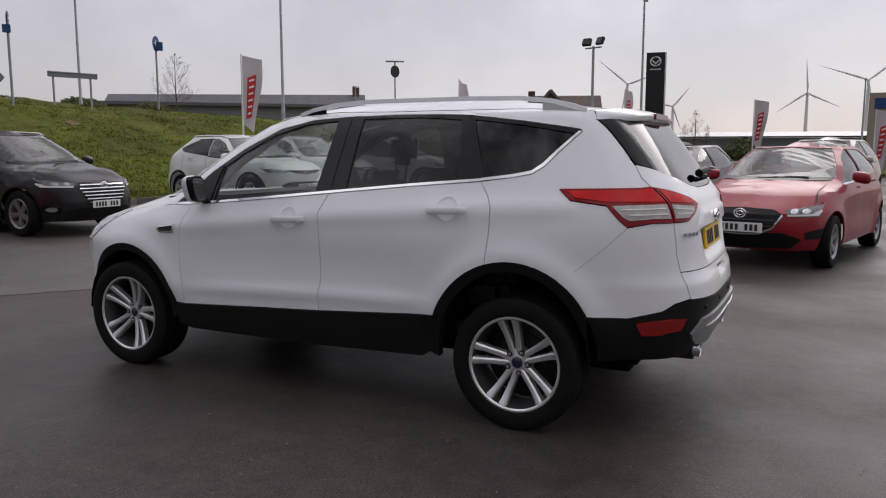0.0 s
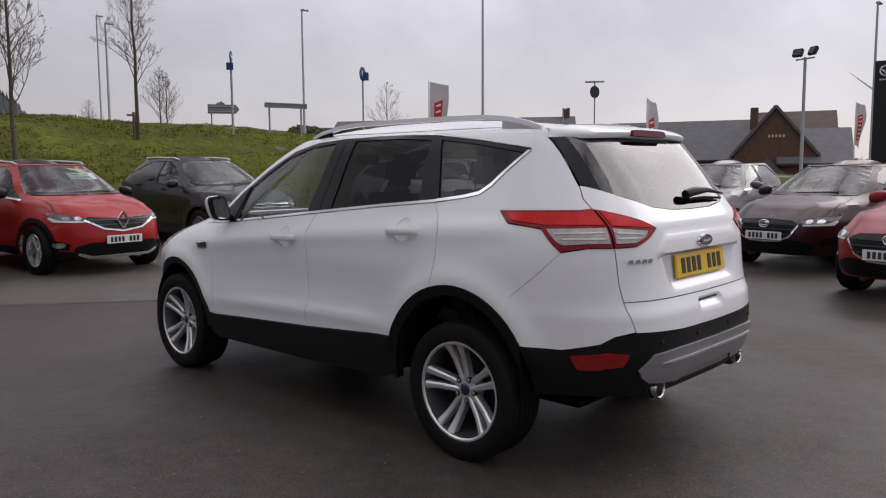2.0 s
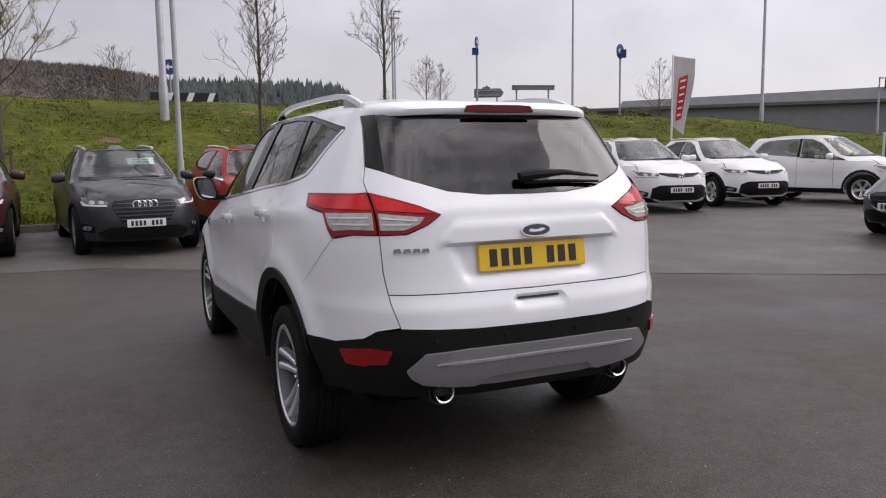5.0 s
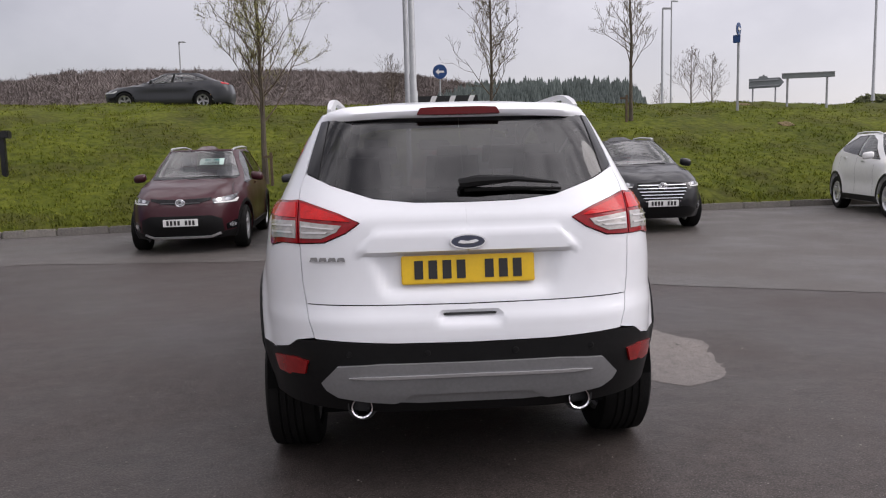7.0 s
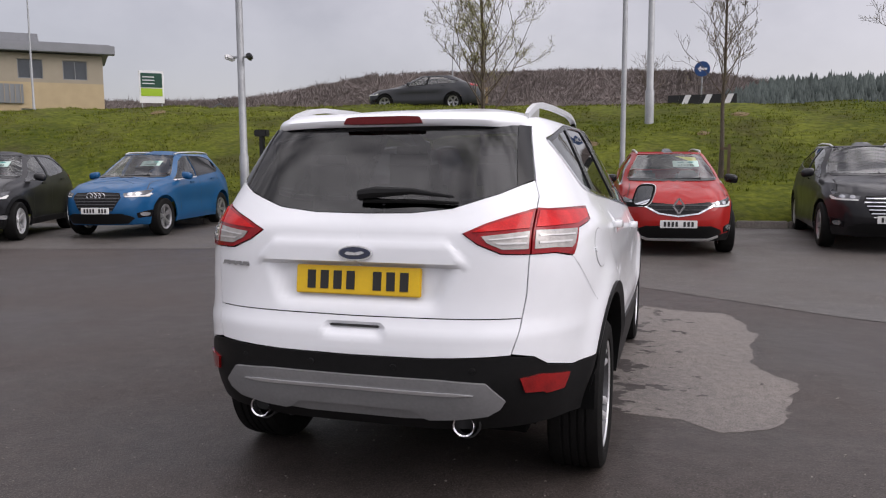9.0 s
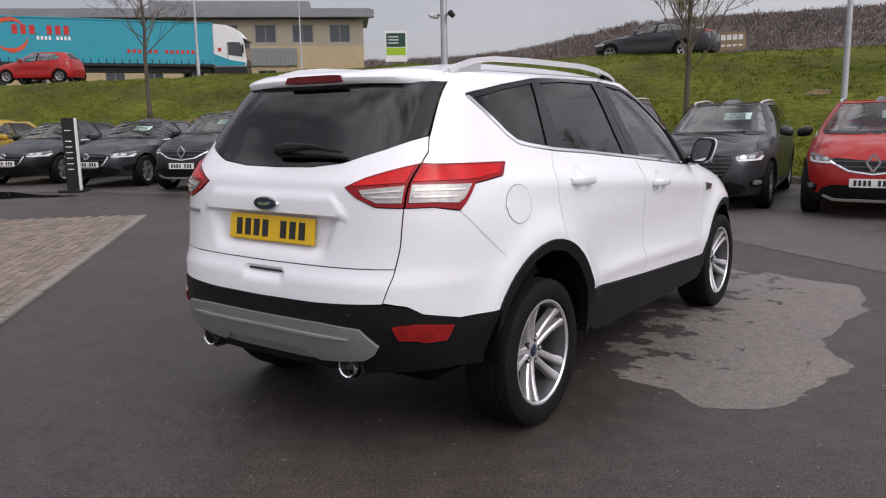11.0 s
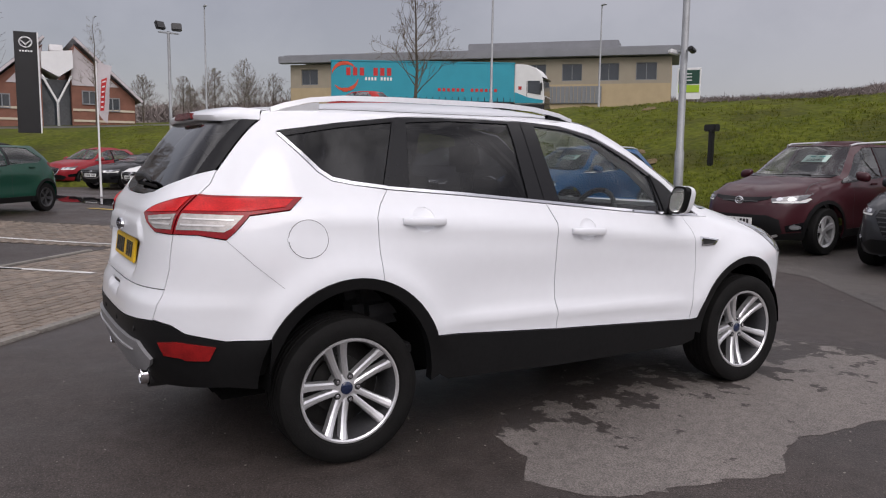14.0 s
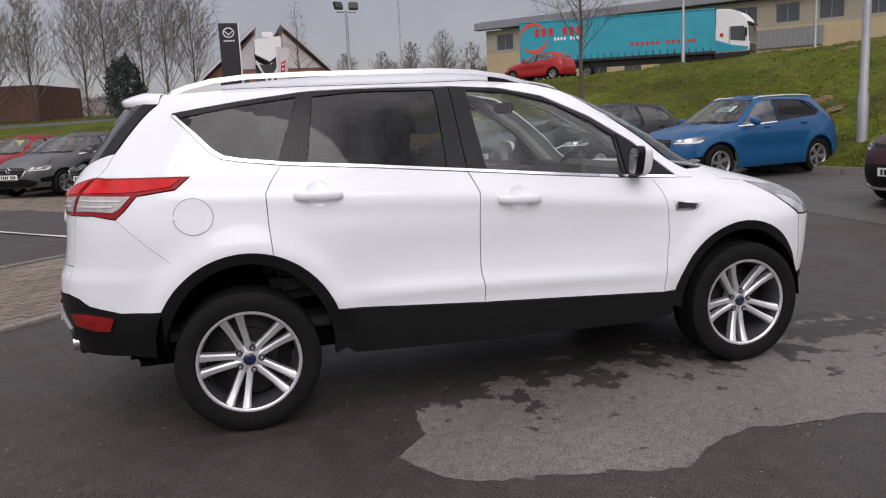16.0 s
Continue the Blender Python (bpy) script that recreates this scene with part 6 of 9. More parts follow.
for s in (1, -1):
    part("bumper_seam", P("bumper_seam", S((-0.525, 1.034), (-0.42, 0.929), (-0.30, 0.826), (-0.2985, 0.8275), (-0.4185, 0.9305), (-0.5235, 1.0355)), M_GALV, step=0.03, off=0.0012, side=s, thick=0), hero, "thin bumper seam")


M_DISC = mat("dark_brake_steel", (0.030, 0.029, 0.028), rough=0.5, metal=0.5, scale=8.0, vary=0.3)


def hero_wheels():
    r, w, rr = 0.338, 0.118, 0.238
    prof = [(rr, -w * 0.8), (rr + 0.012, -w * 0.93), (r * 0.82, -w), (r * 0.93, -w * 0.97), (r * 0.985, -w * 0.86), (r, -w * 0.62)]
    for g in (-0.42, -0.14, 0.14, 0.42):
        prof += [(r, w * (g - 0.05)), (r - 0.007, w * (g - 0.03)), (r - 0.007, w * (g + 0.03)), (r, w * (g + 0.05))]
    prof += [(r, w * 0.62), (r * 0.985, w * 0.86), (r * 0.93, w * 0.97), (r * 0.86, w), (r * 0.80, w * 0.985), (rr + 0.014, w * 0.95), (rr + 0.002, w * 0.82)]
    tyre = lathe_mesh("tyre", prof, M_RUBBER, 72)
    rim_prof = [(rr + 0.004, -w * 0.8), (rr - 0.018, -w * 0.7), (rr - 0.024, w * 0.2), (rr - 0.016, w * 0.66), (rr - 0.011, w * 0.84), (rr - 0.004, w * 0.90), (rr + 0.004, w * 0.90), (rr + 0.006, w * 0.82)]
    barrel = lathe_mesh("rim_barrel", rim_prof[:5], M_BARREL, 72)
    lip = lathe_mesh("rim_lip", rim_prof[4:], M_SILVER, 72)
    back = lathe_mesh("brake_disc", [(0.04, -0.030), (0.135, -0.030), (0.135, -0.05), (0.165, -0.06), (rr - 0.028, -0.07)], M_DISC, 40)
    # a pair of spokes, from the hub out to the rim
    vv, ff = [], []
    rows = [(0.030, 0.016, 0.0155, 0.044), (0.065, 0.0185, 0.0148, 0.047), (0.100, 0.0228, 0.0148, 0.052), (0.150, 0.0290, 0.0155, 0.063), (0.195, 0.0355, 0.0175, 0.079), (0.230, 0.0415, 0.0220, 0.094)]
    spokes = []
    for sgn in (1, -1):
        vv, ff, b = [], [], 0
        for q, off, hw, ox in rows:
            c = sgn * off
            vv += [(ox, q, c - hw), (ox + 0.006, q, c - hw * 0.45), (ox + 0.006, q, c + hw * 0.45), (ox, q, c + hw), (ox - 0.032, q, c + hw * 1.15), (ox - 0.032, q, c - hw * 1.15)]
        for i in range(len(rows) - 1):
            ff += [(b + 6 * i + k, b + 6 * i + (k + 1) % 6, b + 6 * i + 6 + (k + 1) % 6, b + 6 * i + 6 + k) for k in range(6)]
        ff.append(tuple(b + 6 * (len(rows) - 1) + k for k in range(6)))
        spoke = mesh_of("spoke", vv, ff, M_SILVER, sharp=25)
        bm = bmesh.new()
        bm.from_mesh(spoke)
        bmesh.ops.recalc_face_normals(bm, faces=list(bm.faces))
        bm.to_mesh(spoke)
        bm.free()
        spokes.append(spoke)
    hub = lathe_mesh("hub", [(0.030, 0.052), (0.040, 0.050), (0.068, 0.044), (0.072, 0.036), (0.072, -0.01)], M_SILVER, 40)
    cap = lathe_mesh("hub_cap", [(0.0005, 0.058), (0.022, 0.057), (0.029, 0.053), (0.030, 0.045)], M_BLUEOVAL, 32)
    nut = lathe_mesh("wheel_nut", [(0.0005, 0.060), (0.0080, 0.060), (0.0095, 0.057), (0.0100, 0.045)], M_CHROME, 6)
    well = lathe_mesh("nut_well", [(0.0005, 0.0550), (0.0140, 0.0550), (0.0155, 0.0530), (0.0155, 0.030)], M_INK, 14)
    for y in (0, 2.69):
        for s in (1, -1):
            wheel = part("wheel", tyre, hero, "black road tyre on a silver twin-spoke alloy", pose(s * 0.777, y, r, 0, 0, 0 if s == 1 else 180))
            turn = {(0, 1): 36, (0, -1): 28, (2.69, 1): 47, (2.69, -1): 2}[(y, s)]
            part("rim_barrel", barrel, wheel, "silver rim, its barrel coloured darker for shade")
            part("rim_lip", lip, wheel, "bright rim lip")
            part("brake_disc", back, wheel, "grey brake disc")
            part("hub", hub, wheel, "silver wheel hub")
            part("hub_cap", cap, wheel, "dark blue hub cap")
            for k in range(5):
                for spoke in spokes:
                    part("spoke", spoke, wheel, m=pose(0, 0, 0, turn + 72 * k, 0, 0))
                a = radians(turn + 36 + 72 * k)
                part("wheel_nut", nut, wheel, m=pose(0, 0.056 * math.cos(a), 0.056 * math.sin(a)))
                part("nut_well", well, wheel, m=pose(0, 0.056 * math.cos(a), 0.056 * math.sin(a)))


hero_wheels()


def hero_cabin():
    bm = bmesh.new()
    add_box(bm, (1.40, 2.85, 0.05), pose(0, 1.0, 0.45), 0.01)
    add_box(bm, (1.44, 0.50, 0.34), pose(0, 2.20, 0.94), 0.10)
    add_box(bm, (0.30, 1.1, 0.25), pose(0, 1.6, 0.60), 0.05)
    add_box(bm, (1.40, 0.55, 0.03), pose(0, -0.25, 1.02), 0.01)
    part("interior", bm_mesh("interior", bm, M_INTERIOR), hero, "dark dashboard, floor and load cover")
    for x, y in ((0.38, 1.10), (-0.38, 1.10), (0.42, 0.12), (-0.42, 0.12), (0.0, 0.10)):
        rearrow = y < 0.5
        seat = bmesh.new()
        add_box(seat, (0.50 if not rearrow else 0.44, 0.16, 0.66), pose(0, 0.0, 0.33, 14, 0, 0), 0.06, (0.82, 0.8))
        add_box(seat, (0.50, 0.50, 0.18), pose(0, 0.26, 0.02, 4, 0, 0), 0.06)
        ob = part("seat", bm_mesh("seat", seat, M_SEAT), hero, "dark fabric seat", pose(x, y, 0.62 if not rearrow else 0.64))
        if x or rearrow:
            hr = bmesh.new()
            add_box(hr, (0.27, 0.10, 0.19), pose(0, 0, 0, 8, 0, 0), 0.045, (0.85, 0.8))
            part("headrest", bm_mesh("headrest", hr, M_SEAT), ob, m=pose(0, -0.20, 0.78 if not rearrow else 0.70))
            for dx in (-0.06, 0.06):
                part("headrest_post", tube_mesh("headrest_post", [(dx, -0.17, 0.58), (dx, -0.19, 0.74)], 0.006, M_CHROME, 6), ob)
    # steering wheel on the right, and the inner mirror
    ringp = [(0.185 * math.cos(a), 0, 0.185 * math.sin(a)) for a in np.linspace(0, 2 * math.pi, 33)]
    vv, ff = tube_data(ringp, [0.016] * 33, 8, False)
    sw = part("steering_wheel", mesh_of("steering_wheel", vv, ff, M_INTERIOR), hero, "black steering wheel", pose(0.38, 1.84, 1.03, -24, 0, 0))
    part("wheel_boss", box_mesh("wheel_boss", (0.30, 0.05, 0.09), M_INTERIOR, bevel=0.02), sw)
    part("inner_mirror", box_mesh("inner_mirror", (0.23, 0.035, 0.065), M_INTERIOR, bevel=0.015), hero, "black inner mirror", pose(0, 1.62, 1.47, 0, 0, 8))
    for s in (1, -1):
        part("pillar_trim", tube_mesh("pillar_trim", [(s * 0.70, 2.18, 1.10), (s * 0.62, 1.93, 1.33), (s * 0.54, 1.62, 1.53), (s * 0.52, 1.45, 1.575)], [0.045, 0.040, 0.035, 0.03], M_BEIGE, 8), hero, "pale pillar lining")
        part("belt_trim", box_mesh("belt_trim", (0.06, 1.9, 0.28), M_INTERIOR, bevel=0.02), hero, m=pose(s * 0.76, 1.10, 0.98, -2.6, 0, 0))


hero_cabin()


# ---- things round the car park ----
# woodland brown paled towards sky grey: distance haze is mixed into the colour
M_HILL = mat("hazed_winter_woodland", (0.185, 0.158, 0.148), rough=1.0, scale=0.05, vary=0.38, spec=0.1)
M_FIR = mat("dark_evergreen", (0.065, 0.080, 0.074), rough=1.0, scale=0.08, vary=0.4)
M_BUFF = mat("buff_brick_wall", (0.42, 0.33, 0.20), rough=0.85, scale=1.2, vary=0.10, bump=0.3)
M_GREYCLAD = mat("grey_brown_cladding", (0.31, 0.27, 0.205), rough=0.7, scale=1.2, vary=0.1)
M_ROOFGREY = mat("grey_roof_sheet", (0.21, 0.215, 0.23), rough=0.5, scale=0.8, vary=0.12)
M_PANE = mat("dark_window_pane", (0.035, 0.042, 0.05), rough=0.08, scale=0.6, vary=0.3, coat=0.6)
M_FRAMEGREY = mat("grey_window_frame", (0.20, 0.21, 0.22), rough=0.5)
M_REDBRICK = mat("red_brick_wall", (0.200, 0.090, 0.062), rough=0.85, scale=2.0, vary=0.22, bump=0.4)
M_INNBRICK = mat("dark_inn_brick", (0.118, 0.064, 0.048), rough=0.85, scale=2.0, vary=0.25, bump=0.4)
M_BROWNTILE = mat("brown_roof_tile", (0.092, 0.066, 0.054), rough=0.8, scale=1.5, vary=0.25, bump=0.5)
M_SLATE = mat("slate_roof", (0.115, 0.115, 0.125), rough=0.7, scale=1.5, vary=0.22, bump=0.5)
M_CREAM = mat("cream_render", (0.50, 0.44, 0.34), rough=0.8, scale=1.5, vary=0.1)
M_WHITEPANEL = mat("white_panel", (0.70, 0.70, 0.70), rough=0.5, scale=2.0, vary=0.06)
M_BLACKPANEL = mat("black_sign_panel", (0.012, 0.012, 0.013), rough=0.3, scale=2.0, vary=0.2)
M_CYAN = mat("turquoise_curtain_side", (0.015, 0.27, 0.36), rough=0.55, scale=1.0, vary=0.10, bump=0.4, fine=0.02)
M_ORANGE = mat("orange_red_print", (0.55, 0.07, 0.03), rough=0.6)
M_REDPRINT = mat("red_print", (0.46, 0.022, 0.02), rough=0.6)
M_FLAG = mat("grey_flag_cloth", (0.50, 0.46, 0.47), rough=0.9, scale=3.0, vary=0.1)
M_LIME = mat("lime_green_panel", (0.30, 0.46, 0.02), rough=0.5)
M_DEEPGREEN = mat("deep_green_panel", (0.010, 0.055, 0.035), rough=0.5)
M_SIGNBLUE = mat("sign_blue", (0.010, 0.050, 0.165), rough=0.5, scale=3.0, vary=0.15)
M_SIGNBACK = mat("weathered_sign_back", (0.185, 0.205, 0.205), rough=0.6, scale=2.0, vary=0.2)
M_TIMBER = mat("stained_timber", (0.10, 0.07, 0.045), rough=0.85, scale=5.0, vary=0.3)
M_WOODSIGN = mat("pale_timber_panel", (0.26, 0.19, 0.11), rough=0.8, scale=4.0, vary=0.2)


def woodland(label, az0, az1, r, heights, rough, material, name="far_wood", back=60.0, fir=False):
    """A distant wooded ridge: a sloping body covered with many uneven crowns."""
    rnd = random.Random(int(r + az1))
    n = int((az1 - az0) * 3)
    hs = smooth_curve(*zip(*heights))
    rows = ((0, 0.0), (4, 0.45), (14, 0.66), (24, 0.84), (32, 0.95), (back, 0.8), (back + 200, 0.0))
    verts, faces, m = [], [], len(rows)
    for i in range(n + 1):
        az = az0 + (az1 - az0) * i / n
        s, c = math.sin(radians(az)), math.cos(radians(az))
        for d, k in rows:
            verts.append((s * (r + d), c * (r + d), ground_z(s * r, c * r) + (float(hs(az)) - 4) * k - 0.6 * rough if k else 0))
    for i in range(n):
        faces += [(i * m + k, i * m + k + 1, (i + 1) * m + k + 1, (i + 1) * m + k) for k in range(m - 1)]
    ds, ks = [p[0] for p in rows[:5]], [p[1] for p in rows[:5]]
    for i in range(int((az1 - az0) * r * 0.0175 * (26 if fir else 48))):
        az, d = rnd.uniform(az0, az1), 35 * rnd.random() ** 0.6
        s, c = math.sin(radians(az)), math.cos(radians(az))
        h = ground_z(s * r, c * r) + (float(hs(az)) - 4) * float(np.interp(d, ds, ks)) - 1.0
        clump = 1 + 0.6 * noise.noise(Vector((az * 1.9, d * 0.15, r)))
        o = Vector((s * (r + d), c * (r + d), h))
        tall = rough * rnd.uniform(0.7, 1.7) * clump
        b = len(verts)
        if fir:
            q = tall * rnd.uniform(0.35, 0.55)
            verts += [o + Vector((q, 0, 0)), o + Vector((0, q, 0)), o + Vector((-q, 0, 0)), o + Vector((0, -q, 0)), o + Vector((0, 0, tall * 1.9))]
            faces += [(b, b + 1, b + 4), (b + 1, b + 2, b + 4), (b + 2, b + 3, b + 4), (b + 3, b, b + 4)]
        else:
            # a bare crown: thin shoots that fan out from one foot
            for k in range(11):
                w = Vector((c, -s, 0)) * rnd.uniform(0.06, 0.20)
                p = o + Vector((rnd.gauss(0, 0.45), rnd.gauss(0, 0.45), rnd.uniform(-0.2, 0.6))) * tall
                tip = p + Vector((rnd.gauss(0, 0.42), rnd.gauss(0, 0.42), rnd.uniform(0.2, 0.75))) * tall
                j = len(verts)
                verts += [p - w, p + w, tip]
                faces.append((j, j + 1, j + 2))
    return tagged(part(name, mesh_of(name, verts, faces, material, sharp=0)), label, "woodland", kind="stuff")


woodland("brown winter woodland on a low hill behind the road", -48, 12, 300, [(-48, 25), (-36, 26), (-31, 28.5), (-28, 31.5), (-25, 35.5), (-22, 39), (-17.5, 41), (-12, 41.5), (-9, 42), (-4, 41), (1, 39.5), (6, 34), (12, 28)], 1.6, M_HILL)
woodland("dark evergreen wood on the skyline", 3, 18.5, 270, [(3, 24), (6, 30), (10, 30.5), (13, 30), (17, 28.5), (18.5, 20)], 1.5, M_FIR, fir=True)
woodland("low hazy tree belt on the skyline", 60, 110, 240, [(60, 5.5), (75, 7), (88, 6), (110, 6)], 1.0, M_HILL)
woodland("low hedge and trees behind the far bank", -112, -66, 110, [(-112, 8), (-95, 8), (-80, 8.5), (-66, 11)], 1.2, M_HILL)


def pole_thing(name, label, x, y, top, r0, r1, extra=None, category="lamp post", base=None):
    z = ground_z(x, y) if base is None else base
    ob = thing(name, label, category, pose(x, y, z))
    h = top - z
    part("pole", tube_mesh("pole", [(0, 0, -0.3), (0, 0, 0.9), (0, 0, 0.95), (0, 0, h)], [r0 * 1.25, r0 * 1.25, r0, r1], M_GALV, 12), ob, "grey steel pole")
    if extra:
        extra(ob, h)
    return ob


def lantern(ob, h):
    part("lantern", box_mesh("lantern", (0.55, 0.22, 0.10), M_GALV, bevel=0.03, taper=(0.8, 0.7)), ob, "flat street lantern", pose(0.22, 0, h + 0.02))


def cameras(ob, h):
    part("camera_arm", box_mesh("camera_arm", (0.62, 0.06, 0.05), M_GALV, bevel=0.01), ob, m=pose(0, 0, 3.15))
    for s in (-1, 1):
        part("security_camera", box_mesh("security_camera", (0.13, 0.26, 0.11), M_WHITEPANEL if s < 0 else M_BLACKPANEL, bevel=0.03), ob, "small security camera", pose(s * 0.26, -0.05, 3.14, -12, 0, 20 * s))
    bm = bmesh.new()
    bmesh.ops.create_uvsphere(bm, u_segments=14, v_segments=10, radius=0.11)
    part("dome_camera", bm_mesh("dome_camera", bm, M_BLACKPANEL), ob, "dark dome camera", pose(-0.12, -0.16, 4.95))
    part("dome_arm", box_mesh("dome_arm", (0.34, 0.05, 0.05), M_GALV, bevel=0.01), ob, m=pose(-0.10, -0.08, 5.10))


def floods(turn):
    def f(ob, h):
        part("crossbar", box_mesh("crossbar", (0.75, 0.06, 0.05), M_GALV, bevel=0.01), ob, m=pose(0, 0, h - 0.05, 0, 0, turn))
        for s in (-1, 1):
            fl = part("floodlight", box_mesh("floodlight", (0.36, 0.14, 0.30), M_BLACKPANEL, bevel=0.03), ob, "black floodlight", pose(s * 0.30 * math.cos(radians(turn)), s * 0.30 * math.sin(radians(turn)), h + 0.18, 25, 0, turn + 14 * s))
            part("flood_glass", box_mesh("flood_glass", (0.28, 0.01, 0.22), M_PANE, bevel=0), fl, m=pose(0, -0.075, 0))
    return f


pole_thing("lamp_post", "slim grey lamp column behind the parked cars", 0.05, 13.2, 9.0, 0.055, 0.045)
pole_thing("lamp_post", "tall grey street lamp column on the bank", 0.35, 19.5, 12.0, 0.10, 0.06)
pole_thing("camera_pole", "grey pole with security cameras on the bank", -8.47, 12.4, 6.6, 0.085, 0.075, cameras, "camera pole")
pole_thing("floodlight_pole", "grey pole with two floodlights", 24.8, 7.0, 5.2, 0.06, 0.05, floods(70), "floodlight")
pole_thing("floodlight_pole", "grey pole with two floodlights by the sports cars", -25.4, 4.75, 5.7, 0.06, 0.05, floods(-80), "floodlight")
for x, y, top, lab in ((34.9, 7.4, 8.6, "tall street lamp beside the black totem"), (27.0, 23.4, 14, "tall street lamp column on the bank"), (23.4, 33.6, 10.4, "street lamp beyond the bank"), (14.6, 38.8, 9.2, "street lamp beyond the bank"),
                       (20.0, 52.4, 12.2, "street lamp beyond the bank"), (-15.5, 54.2, 10.2, "street lamp in front of the wooded hill"), (-54.1, 13.3, 11.9, "street lamp beyond the far bank"), (-33.0, 24.0, 12, "street lamp column on the bank before the offices"),
                       (55.6, -2.9, 6.0, "distant grey street lamp column"), (-40.0, 38.5, 12.5, "street lamp column near the offices"), (46, 31.5, 6.0, "distant grey street lamp column")):
    pole_thing("lamp_post", lab, x, y, top, 0.075, 0.045, lantern)


def black_post():
    ob = thing("marker_post", "short black post with a box head on the grass", "post", pose(-8.85, 13.9, ground_z(-8.85, 13.9)))
    part("post", box_mesh("post", (0.11, 0.11, 0.95), M_BLACKPANEL, bevel=0.01), ob, m=pose(0, 0, 0.40))
    part("box_head", box_mesh("box_head", (0.34, 0.20, 0.17), M_BLACKPANEL, bevel=0.02), ob, m=pose(0, 0, 0.92))


black_post()


def flag(x, y, top, lean, w=0.50, length=2.1, label="grey feather flag with a red panel on a white pole"):
    """A feather flag: a bowed pole with hanging cloth and a red panel with plain bars."""
    z = ground_z(x, y)
    ob = thing("banner_flag", label, "flag", pose(x, y, z, 0, 0, lean))
    h = top - z
    part("flag_pole", tube_mesh("flag_pole", [(0, 0, -0.2), (0, 0, h * 0.5), (0, 0, h + 0.02)], [0.035, 0.028, 0.018], M_WHITEPANEL, 8), ob, "white flag pole")

    def cloth_at(u, v, lift=0.0):
        """A point of the cloth: full at the head, drawn in below, blown into soft waves."""
        wide = w * (1.0 - 0.42 * v + 0.06 * math.sin(5 * v))
        wave = u * (0.09 * math.sin(3.4 * u + 4.2 * v) + 0.03 * math.sin(9 * v + 2 * u))
        return (0.03 + u * wide, wave + lift, h - 0.02 - v * length - 0.10 * u - 0.16 * u * v)
    verts, faces, nz, nx = [], [], 20, 8
    verts = [cloth_at(j / nx, i / nz) for i in range(nz + 1) for j in range(nx + 1)]
    for i in range(nz):
        faces += [(i * (nx + 1) + j, i * (nx + 1) + j + 1, (i + 1) * (nx + 1) + j + 1, (i + 1) * (nx + 1) + j) for j in range(nx)]
    cloth = part("flag_cloth", mesh_of("flag_cloth", verts, faces, M_FLAG, sharp=0), ob, "grey flag cloth")
    for side in (-1, 1):
        pv, pf = [], []
        for i in range(13):
            v = 0.26 + 0.60 * i / 12
            mid = 0.46 - 0.10 * (v - 0.5)
            pv += [cloth_at(mid - 0.22 + 0.22 * j, v + 0.04 * (1 - j), side * 0.008) for j in range(3)]
        for i in range(12):
            pf += [(i * 3 + j, i * 3 + j + 1, i * 3 + j + 4, i * 3 + j + 3) for j in range(2)]
        part("flag_panel", mesh_of("flag_panel", pv, pf, M_REDPRINT, sharp=0), cloth, "red panel")
        for k in range(6):
            v0 = 0.285 + 0.094 * k
            u0 = 0.46 - 0.10 * (v0 - 0.5) - 0.13
            bv = [cloth_at(u, v, side * 0.012) for u, v in ((u0, v0 + 0.040), (u0 + 0.26, v0), (u0 + 0.26, v0 + 0.028), (u0, v0 + 0.068))]
            part("flag_bar", mesh_of("flag_bar", bv, [(0, 1, 2, 3)], M_WHITEPANEL), cloth, "white bar")


flag(14.5, 15.1, 4.25, -35, 0.62)
flag(19.15, 9.9, 3.65, -4)
flag(35.5, 2.2, 3.7, -80, 0.62)
flag(39.7, 9.4, 4.7, -25, 0.62)
flag(30.6, -2.7, 2.9, -90, 0.6)
flag(-20.9, 1.75, 4.0, 60, 0.42, 1.5)


def totem(x, y, z0, top, w, turn, label, badge=True):
    ob = thing("totem_sign", label, "sign", pose(x, y, z0, 0, 0, turn))
    h = top - z0
    part("panel", box_mesh("panel", (w, 0.22, h + 0.3), M_BLACKPANEL, m=pose(0, 0, h / 2 - 0.15), bevel=0.01), ob, "black panel")
    part("edge_strip", box_mesh("edge_strip", (0.05, 0.24, h + 0.3), M_WHITEPANEL, m=pose(w / 2 + 0.027, 0, h / 2 - 0.15), bevel=0.005), ob, "pale edge strip")
    if badge:
        pts = [(0.27 * w * math.cos(a), 0, 0.24 * w * math.sin(a)) for a in np.linspace(0, 2 * math.pi, 29)]
        v, f = tube_data(pts, [0.030 * w + 0.006] * 29, 6, False)
        part("ring_badge", mesh_of("ring_badge", v, f, M_SILVER), ob, "plain silver ring badge", pose(0, -0.13, h - 0.50 * w))
        v, f = tube_data([(-0.22 * w, 0, 0.12 * w), (0, 0, -0.10 * w), (0.22 * w, 0, 0.12 * w)], [0.02, 0.05, 0.02], 6)
        part("badge_wing", mesh_of("badge_wing", v, f, M_SILVER), ob, "plain silver chevron", pose(0, -0.13, h - 0.52 * w))
        bars("sign_bar", 0.6 * w, 0.06, 5, M_SILVER, ob, pose(0, -0.12, h - 0.92 * w))


